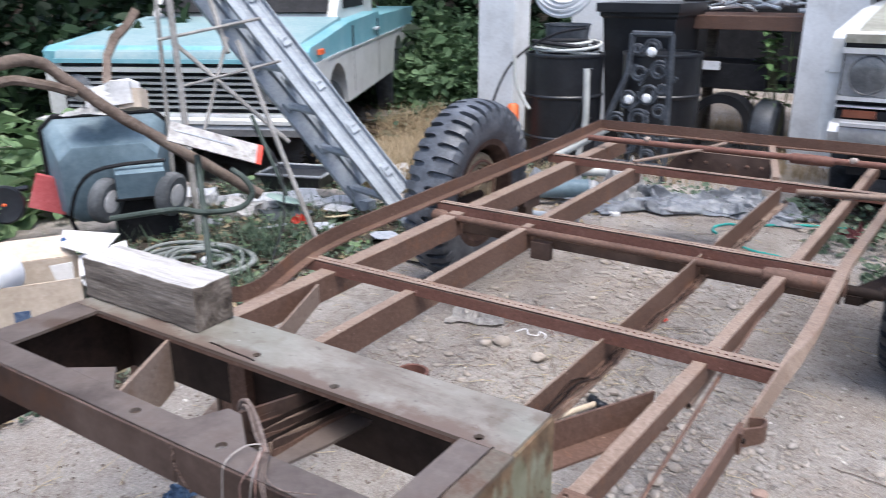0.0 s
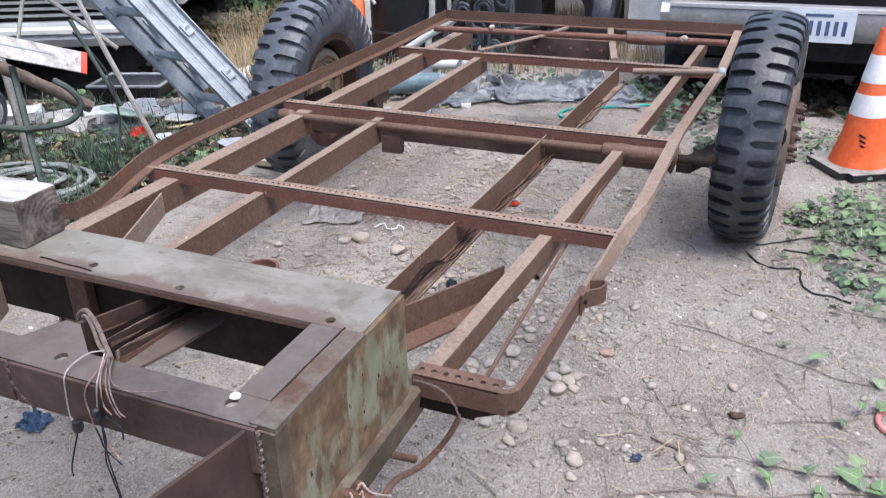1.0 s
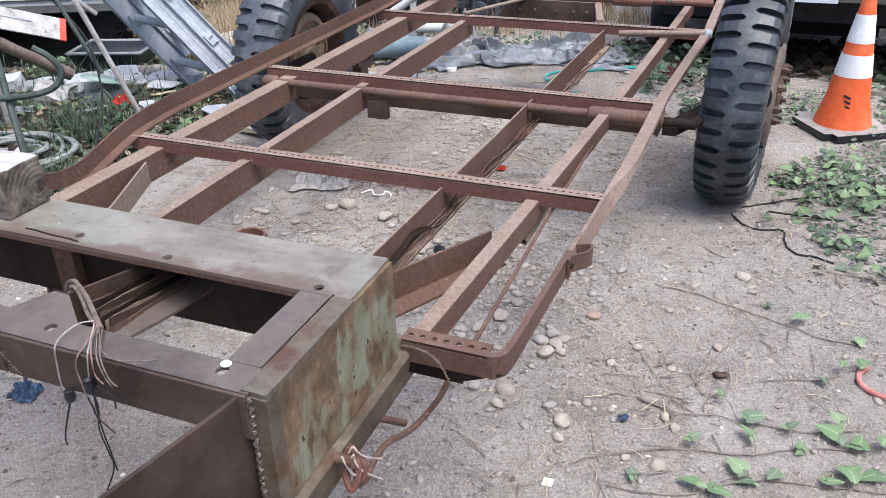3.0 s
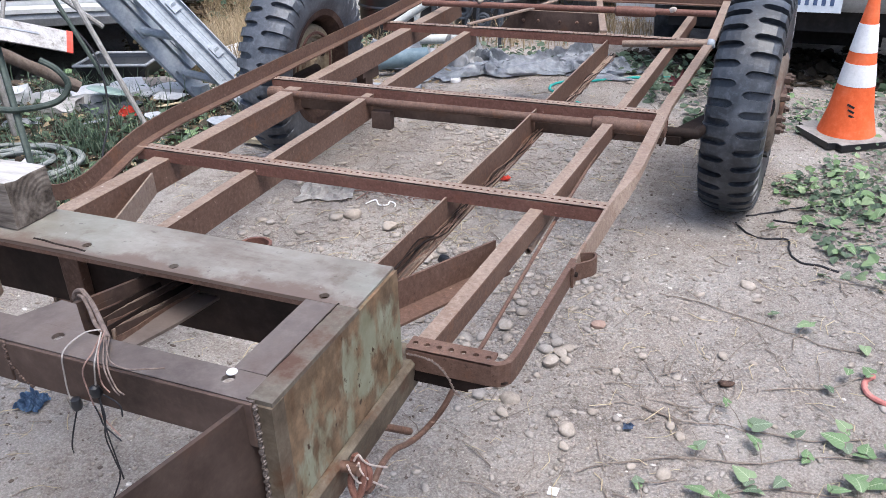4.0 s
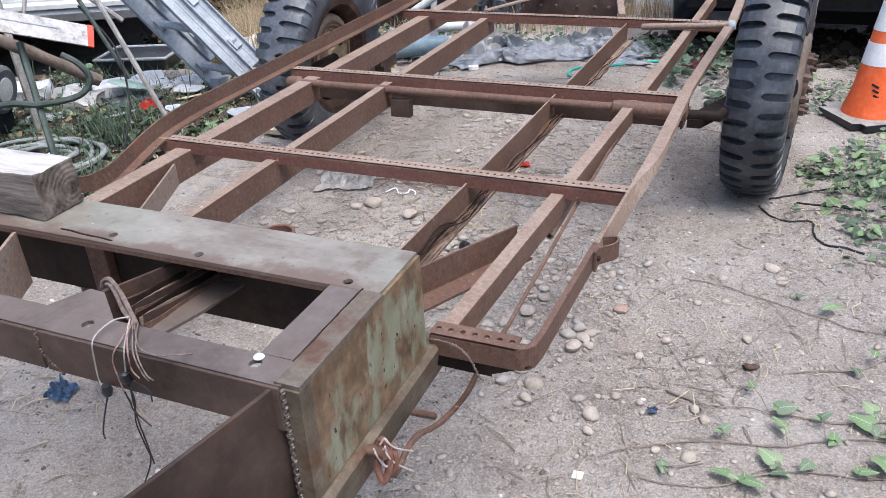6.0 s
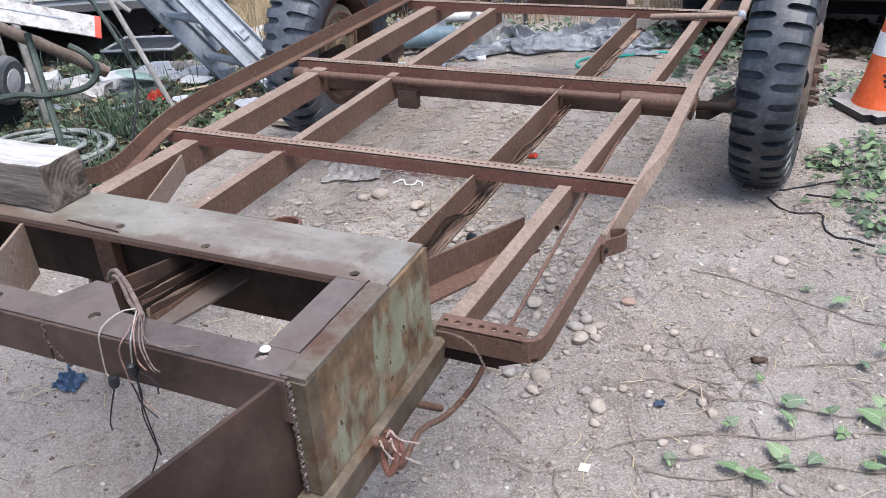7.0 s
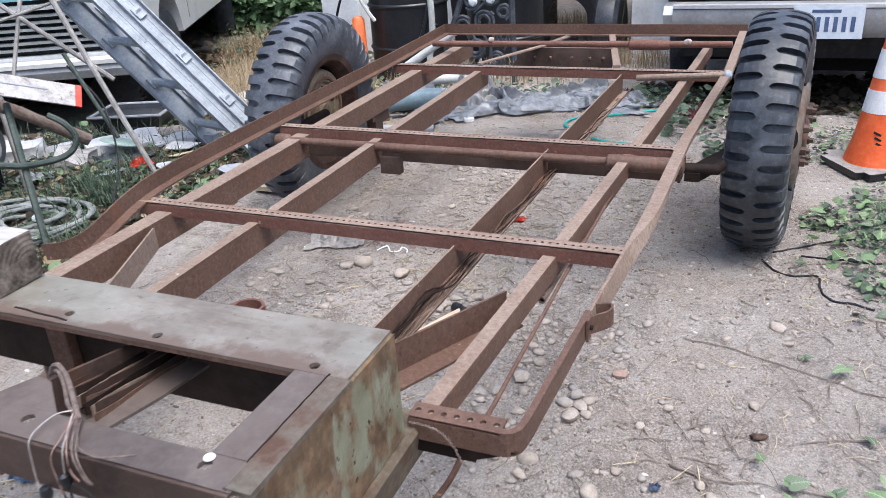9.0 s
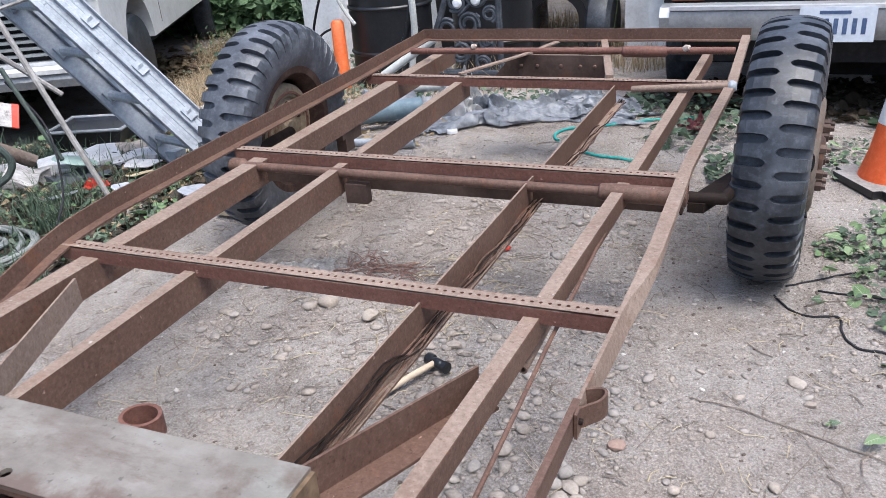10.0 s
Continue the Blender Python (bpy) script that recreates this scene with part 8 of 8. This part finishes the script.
vine([(-0.045, 2.198), (0.054, 2.183), (0.164, 2.145), (0.287, 2.102), (0.388, 2.07), (0.462, 2.07)], 0, 1, spots=[(0.245, 2.173, 0.024), (0.332, 2.131, 0.046), (0.457, 2.081, 0.034)])
vine([(-0.036, 1.484), (0.036, 1.527), (0.11, 1.554), (0.206, 1.58), (0.31, 1.627), (0.415, 1.673), (0.5, 1.70)], 0, 2, spots=[(0.115, 1.565, 0.036), (0.23, 1.634, 0.038), (0.326, 1.624, 0.036), (0.396, 1.693, 0.058), (0.30, 1.677, 0.034), (0.435, 1.672, 0.05), (0.48, 1.70, 0.04)])
vine([(0.241, 1.839), (0.312, 1.869), (0.383, 1.911), (0.455, 1.96)], 0, 3, spots=[(0.37, 1.889, 0.034), (0.413, 1.945, 0.028), (0.46, 1.955, 0.036)])
vine([(-0.02, 1.40), (0.103, 1.42), (0.2, 1.486), (0.27, 1.52), (0.35, 1.541), (0.428, 1.562), (0.52, 1.58)], 0, 4, spots=[(0.019, 1.433, 0.034), (0.135, 1.451, 0.046), (0.168, 1.448, 0.048), (0.219, 1.517, 0.046), (0.28, 1.535, 0.034), (0.411, 1.595, 0.064), (0.369, 1.545, 0.042), (0.46, 1.60, 0.05), (0.235, 1.50, 0.032)])
vine([(0.201, 1.68), (0.267, 1.684), (0.354, 1.697), (0.45, 1.74)], 0, 5, spots=[(0.218, 1.682, 0.046), (0.163, 1.736, 0.026), (0.40, 1.73, 0.036)])
vine([(0.40, 2.44), (0.52, 2.42), (0.66, 2.40)], 7, 7)
vine([(0.20, 2.74), (0.30, 2.78), (0.42, 2.74), (0.58, 2.70)], 5, 8)
vine([(0.27, 2.95), (0.38, 2.93), (0.50, 2.90), (0.66, 2.88)], 10, 9, 0.038)
vine([(0.30, 3.12), (0.42, 3.08), (0.56, 3.05), (0.72, 3.02)], 10, 10, 0.038)
vine([(0.44, 2.60), (0.60, 2.58), (0.74, 2.56)], 9, 11, 0.038)
vine([(0.42, 3.30), (0.52, 3.26), (0.66, 3.22), (0.8, 3.2)], 14, 12, 0.046)


def leaf_heap(name, spots, count, size, mat, seed, label, category, height=0.08, spread=1.0):
    """Loose leaves filling the air over patches of ground, as one mesh."""
    rr = np.random.RandomState(seed)
    verts, faces = [], []
    total = sum(s[4] for s in spots)
    for cx, cy, rx, ry, weight in spots:
        for _ in range(int(count * weight / total)):
            a, d = rr.uniform(0, 6.283), math.sqrt(rr.uniform(0, 1))
            x, y = cx + rx * d * math.cos(a), cy + ry * d * math.sin(a)
            lump = 0.5 + noise.noise((x * 4, y * 4, seed))
            z = ground_z(x, y) + 0.006 + height * max(0.05, lump) * rr.uniform(0, 1)
            s = size * rr.lognormal(0, 0.35)
            turn, tip, roll = rr.uniform(0, 6.283), rr.uniform(-0.7, 0.7), rr.uniform(-0.7, 0.7)
            m = Euler((tip, roll, turn)).to_matrix()
            n = len(verts)
            for p in ((0, 0, 0), (0.38, 0.30, 0.05), (0.30, 0.70, 0.02), (0, 1.0, -0.08), (-0.30, 0.70, 0.02), (-0.38, 0.30, 0.05)):
                q = m @ (Vector(p) * s)
                verts.append((x + q.x, y + q.y, max(z + q.z, ground_z(x, y) + 0.002)))
            faces += [(n, n + 1, n + 2, n + 3), (n, n + 3, n + 4, n + 5)]
    me = bpy.data.meshes.new(name)
    me.from_pydata(verts, [], faces)
    me.materials.append(mat)
    return tagged(new(name, me), label, category, kind="stuff")


RIGHT = [(0.38, 3.15, 0.15, 0.12, 0.9), (0.52, 2.98, 0.13, 0.12, 0.6), (0.30, 3.95, 0.2, 0.25, 0.9), (0.75, 3.95, 0.3, 0.2, 0.6), (0.62, 2.85, 0.30, 0.42, 2.4), (0.85, 2.45, 0.35, 0.3, 0.9), (0.62, 3.35, 0.25, 0.2, 0.8), (0.85, 1.75, 0.3, 0.4, 0.5), (0.95, 3.6, 0.4, 0.6, 1.2), (1.2, 2.6, 0.5, 0.8, 1.5)]
leaf_heap("weeds", RIGHT, 1900, 0.019, LEAF_DULL, 31, "dusty green creeping weeds over the dirt", "weeds", 0.06)
leaf_heap("weeds", RIGHT, 480, 0.024, LEAF, 32, "fresh green creeping weeds over the dirt", "weeds", 0.09)
LEFT = [(-2.38, 2.75, 0.42, 0.42, 1.8), (-2.9, 2.9, 0.5, 0.5, 2.5), (-2.25, 2.05, 0.25, 0.25, 0.7), (-2.75, 2.1, 0.6, 0.5, 2), (-2.5, 3.3, 0.5, 0.3, 1.5), (-2.9, 1.5, 0.7, 0.5, 2), (-2.25, 1.5, 0.35, 0.5, 0.9), (-3.3, 3.5, 0.6, 0.5, 1.5)]
leaf_heap("weeds", LEFT, 4200, 0.024, LEAF_DULL, 33, "dusty low weeds among the rubbish", "weeds", 0.06)
leaf_heap("weeds", LEFT, 900, 0.026, LEAF, 34, "green low weeds among the rubbish", "weeds", 0.08)
DARK_LITTER = leaf_material("rotting_and_shaded_leaf", (0.025, 0.02, 0.015), (0.055, 0.043, 0.032), (0.11, 0.085, 0.06))
leaf_heap("leaf_litter", LEFT, 5200, 0.04, DARK_LITTER, 38, "dark rotting leaf litter under the rubbish", "leaf litter", 0.015)
leaf_heap("leaf_litter", LEFT + [(-1.9, 4.2, 0.6, 0.6, 1.5), (-2.7, 4.3, 0.9, 0.8, 3.5), (-3.3, 5.3, 0.9, 0.9, 3)], 4200, 0.03, GRASS_DRY, 35, "dry brown leaf litter on the ground", "leaf litter", 0.02)
BACK = [(-0.25, 4.2, 0.2, 0.25, 0.7), (-0.3, 4.75, 0.5, 0.3, 1.0), (-2.6, 4.6, 0.7, 0.8, 2.0), (-3.6, 6.0, 1.2, 1.2, 3.0), (-1.4, 4.8, 0.7, 0.25, 1.0), (-0.05, 3.75, 0.1, 0.2, 0.4), (1.1, 4.3, 0.5, 0.3, 0.8)]
leaf_heap("weeds", BACK, 2600, 0.034, LEAF_DULL, 36, "dusty weeds growing behind the chassis", "weeds", 0.12)
leaf_heap("broadleaf_plants", [(-4.3, 2.45, 0.6, 0.7, 2), (-5.2, 2.6, 0.9, 0.9, 2), (-4.0, 1.7, 0.6, 0.5, 1)], 1500, 0.11, LEAF, 37, "lush broad-leaved green plants by the truck", "plants", 0.55)


def blades(name, spots, count, length, mat, seed, label):
    rr = np.random.RandomState(seed)
    verts, faces = [], []
    total = sum(s[4] for s in spots)
    for cx, cy, rx, ry, weight in spots:
        for _ in range(int(count * weight / total)):
            a, d = rr.uniform(0, 6.283), math.sqrt(rr.uniform(0, 1))
            x, y = cx + rx * d * math.cos(a), cy + ry * d * math.sin(a)
            z, l, w, t = ground_z(x, y), length * rr.uniform(0.4, 1.3), 0.0022 * rr.uniform(0.6, 1.6), rr.uniform(0, 6.283)
            bx, by, lean = math.cos(t), math.sin(t), rr.uniform(0.1, 0.8)
            n = len(verts)
            for f, k in ((0.0, 1.0), (0.5, 0.8), (1.0, 0.1)):
                px, py, pz = x + bx * lean * l * f * f, y + by * lean * l * f * f, z + l * f * (1 - 0.35 * lean * f)
                verts += [(px - by * w * k, py + bx * w * k, pz), (px + by * w * k, py - bx * w * k, pz)]
            faces += [(n, n + 1, n + 3, n + 2), (n + 2, n + 3, n + 5, n + 4)]
    me = bpy.data.meshes.new(name)
    me.from_pydata(verts, [], faces)
    me.materials.append(mat)
    return tagged(new(name, me), label, "grass", kind="stuff")


DRY = [(-3.25, 5.0, 0.4, 0.45, 2.2), (-3.7, 5.9, 0.5, 0.6, 2.0), (-4.3, 6.6, 0.5, 0.5, 1.2), (-3.0, 4.7, 0.35, 0.5, 1.5), (-3.6, 5.7, 0.5, 0.6, 1.2), (-2.75, 4.35, 0.45, 0.5, 2.5), (-3.3, 5.1, 0.5, 0.7, 2), (-2.1, 3.75, 0.25, 0.25, 0.8)]
blades("dry_grass", DRY, 12000, 0.26, GRASS_DRY, 41, "tall dry straw-coloured grass behind the chassis")
WILD = [(-4.2, 5.5, 0.5, 0.55, 3.2), (-3.75, 4.95, 0.4, 0.45, 2.0), (-4.9, 6.3, 0.5, 0.5, 1.6), (-3.2, 4.9, 0.5, 0.5, 2), (-3.75, 5.8, 0.6, 0.6, 2.4), (-4.4, 6.9, 0.5, 0.6, 2), (-2.7, 4.4, 0.4, 0.4, 1.2)]
BROWN_WEED = leaf_material("withered_leaf", (0.07, 0.052, 0.032), (0.15, 0.115, 0.072), (0.27, 0.215, 0.14))
leaf_heap("brown_weeds", WILD, 3800, 0.045, BROWN_WEED, 43, "withered brown weeds behind the wheel", "weeds", 0.2)
leaf_heap("leaf_litter", WILD, 6500, 0.06, leaf_material("brown_litter", (0.06, 0.042, 0.03), (0.12, 0.085, 0.06), (0.20, 0.15, 0.105)), 45, "brown leaf litter beside the old truck", "leaf litter", 0.05)
leaf_heap("weeds", [(-3.4, 5.2, 0.6, 0.6, 2), (-3.9, 6.3, 0.7, 0.6, 2), (-4.4, 7.2, 0.9, 0.7, 4), (-2.9, 4.6, 0.4, 0.4, 1)], 1500, 0.05, LEAF_DULL, 44, "dusty green weeds behind the wheel", "weeds", 0.18)
blades("green_grass", [(-3.24, 3.26, 0.13, 0.10, 2.6), (-2.62, 2.78, 0.14, 0.12, 1.6), (-2.45, 2.62, 0.12, 0.1, 1.2), (-2.15, 2.2, 0.1, 0.1, 0.8)] + LEFT + [(-3.4, 5.4, 0.8, 0.9, 2)], 2300, 0.13, LEAF_DULL, 42, "thin green grass among the rubbish")


def hedge(name, x0, x1, y0, y1, top, count, size, mat, seed, label):
    """A bank of small leaves over a dark core."""
    rr = np.random.RandomState(seed)
    verts, faces = [], []
    for _ in range(count):
        x, f = rr.uniform(x0, x1), rr.uniform(0, 1)
        h = top * (0.62 + 0.75 * noise.noise((x * 0.8, seed, 0.0))) + 0.2
        y = y0 + (y1 - y0) * f * f + 0.5 * noise.noise((x * 1.3, f * 3, seed))
        z = ground_z(x, y) + rr.uniform(0, 1) ** 0.8 * max(0.25, h * (0.35 + 0.9 * f))
        s = size * rr.lognormal(0, 0.35)
        m = Euler((rr.uniform(-1.3, 0.4), rr.uniform(-0.8, 0.8), rr.uniform(0, 6.283))).to_matrix()
        n = len(verts)
        for p in ((0, 0, 0), (0.38, 0.35, 0.05), (0.25, 0.75, 0.02), (0, 1.0, -0.1), (-0.25, 0.75, 0.02), (-0.38, 0.35, 0.05)):
            q = m @ (Vector(p) * s)
            verts.append((x + q.x, y + q.y, z + q.z))
        faces += [(n, n + 1, n + 2, n + 3), (n, n + 3, n + 4, n + 5)]
    me = bpy.data.meshes.new(name)
    me.from_pydata(verts, [], faces)
    me.materials.append(mat)
    return tagged(new(name, me), label, "hedge", kind="stuff")


blades("dry_grass", [(-2.3, 4.9, 0.5, 0.4, 0.8), (-1.6, 5.5, 0.5, 0.4, 0.6), (-1.7, 7.9, 0.5, 0.5, 2), (-1.05, 7.2, 0.3, 0.5, 1.2), (-0.95, 6.4, 0.35, 0.3, 0.8)], 2400, 0.17, GRASS_DRY, 46, "dry straw-coloured grass under the carport")
# Dark leaves laid to blacken the ground where the truck's shade lies.
leaf_heap("leaf_litter", [(0.6, 5.2, 1.3, 0.7, 1)], 2200, 0.05, DARK_LITTER, 39, "dark leaves added for the shade under the white truck", "leaf litter", 0.02)
leaf_heap("weeds", [(0.95, 4.45, 0.5, 0.18, 1), (1.6, 4.5, 0.5, 0.2, 1)], 260, 0.04, LEAF_SHADED, 40, "weeds at the truck's front in a deep-shade tone", "weeds", 0.10)
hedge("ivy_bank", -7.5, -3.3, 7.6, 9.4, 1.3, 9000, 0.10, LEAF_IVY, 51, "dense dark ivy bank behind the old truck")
hedge("dark_shrubs", -12.0, -5.4, 4.0, 8.5, 2.2, 9000, 0.14, LEAF_SHADED, 52, "overgrown shrubs beyond the truck in a deep-shade tone")
hedge("dark_shrubs", -14.0, -5.0, 9.5, 13.0, 3.6, 9000, 0.20, LEAF_SHADED, 53, "tree foliage closing the yard in a deep-shade tone")
hedge("dark_shrubs", -9.5, -5.0, 1.2, 3.0, 1.0, 3500, 0.12, LEAF_SHADED, 54, "shrubs beside the truck in a deep-shade tone")


def tree(x, y, r, height, seed):
    rr = random.Random(seed)
    t = thing("tree", "dark-barked tree with an unseen crown added for shade", "tree", "trees round the yard", at=(x, y, ground_z(x, y)))
    bm = bmesh.new()
    path = [Vector((x + 0.04 * i * rr.uniform(-1, 1), y + 0.04 * i * rr.uniform(-1, 1), ground_z(x, y) - 0.1 + height * i / 8)) for i in range(9)]
    tube(path, r, 12, bm)
    for k, v in enumerate(bm.verts):
        i = k // 12
        if i < 9:
            v.co = path[i] + (v.co - path[i]) * (1.15 - 0.6 * i / 8)
    for _ in range(7):
        s = path[rr.randint(5, 8)]
        a = rr.uniform(0, 6.28)
        e = s + Vector((math.cos(a) * 1.3, math.sin(a) * 1.3, rr.uniform(0.5, 1.2)))
        tube([s, (s + e) / 2 + Vector((0, 0, 0.15)), e], r * 0.22, 6, bm)
    part("trunk", roughen(bm, 0.012, 5), BARK, t, "", True)
    # The crown hangs out of view, added to darken what lies below.
    verts, faces = [], []
    nr = np.random.RandomState(seed)
    top = path[-1]
    clumps = [top + Vector((nr.uniform(-1.9, 1.9), nr.uniform(-1.9, 1.9), nr.uniform(-0.9, 1.3))) for _ in range(16)]
    for _ in range(4200):
        c = clumps[nr.randint(len(clumps))]
        p0 = c + Vector(nr.normal(0, 0.36, 3))
        m = Euler(nr.uniform(-3, 3, 3)).to_matrix()
        s = 0.16 * nr.lognormal(0, 0.3)
        n = len(verts)
        for p in ((0, 0, 0), (0.35, 0.4, 0.05), (0, 1.0, -0.1), (-0.35, 0.4, 0.05)):
            verts.append(tuple(p0 + m @ (Vector(p) * s)))
        faces += [(n, n + 1, n + 2), (n, n + 2, n + 3)]
    me = bpy.data.meshes.new("crown")
    me.from_pydata(verts, [], faces)
    me.materials.append(LEAF_SHADED)
    ob = new("crown", me)
    ob.parent = t
    ob.matrix_parent_inverse = t.matrix_basis.inverted()
    return t


for x, y, r, hgt, seed in ((-7.9, 4.75, 0.16, 4.2, 1), (-9.5, 6.6, 0.2, 4.6, 2), (-6.9, 9.0, 0.18, 4.0, 3), (-5.2, 10.2, 0.2, 4.2, 4), (-10.5, 3.0, 0.2, 4.4, 5), (-8.4, 10.6, 0.22, 4.8, 6)):
    tree(x, y, r, hgt, seed)
solo("added_fence", roughen(cuboid(-16.0, -4.2, 13.6, 13.7, -1.0, 3.4), 0.02, 1), WOOD, "dark board fence behind the trees", "fence", kind="structure")
solo("added_fence", roughen(cuboid(-16.1, -16.0, -6.0, 13.6, -1.0, 3.4), 0.02, 1), WOOD, "dark board fence beside the yard", "fence", kind="structure")
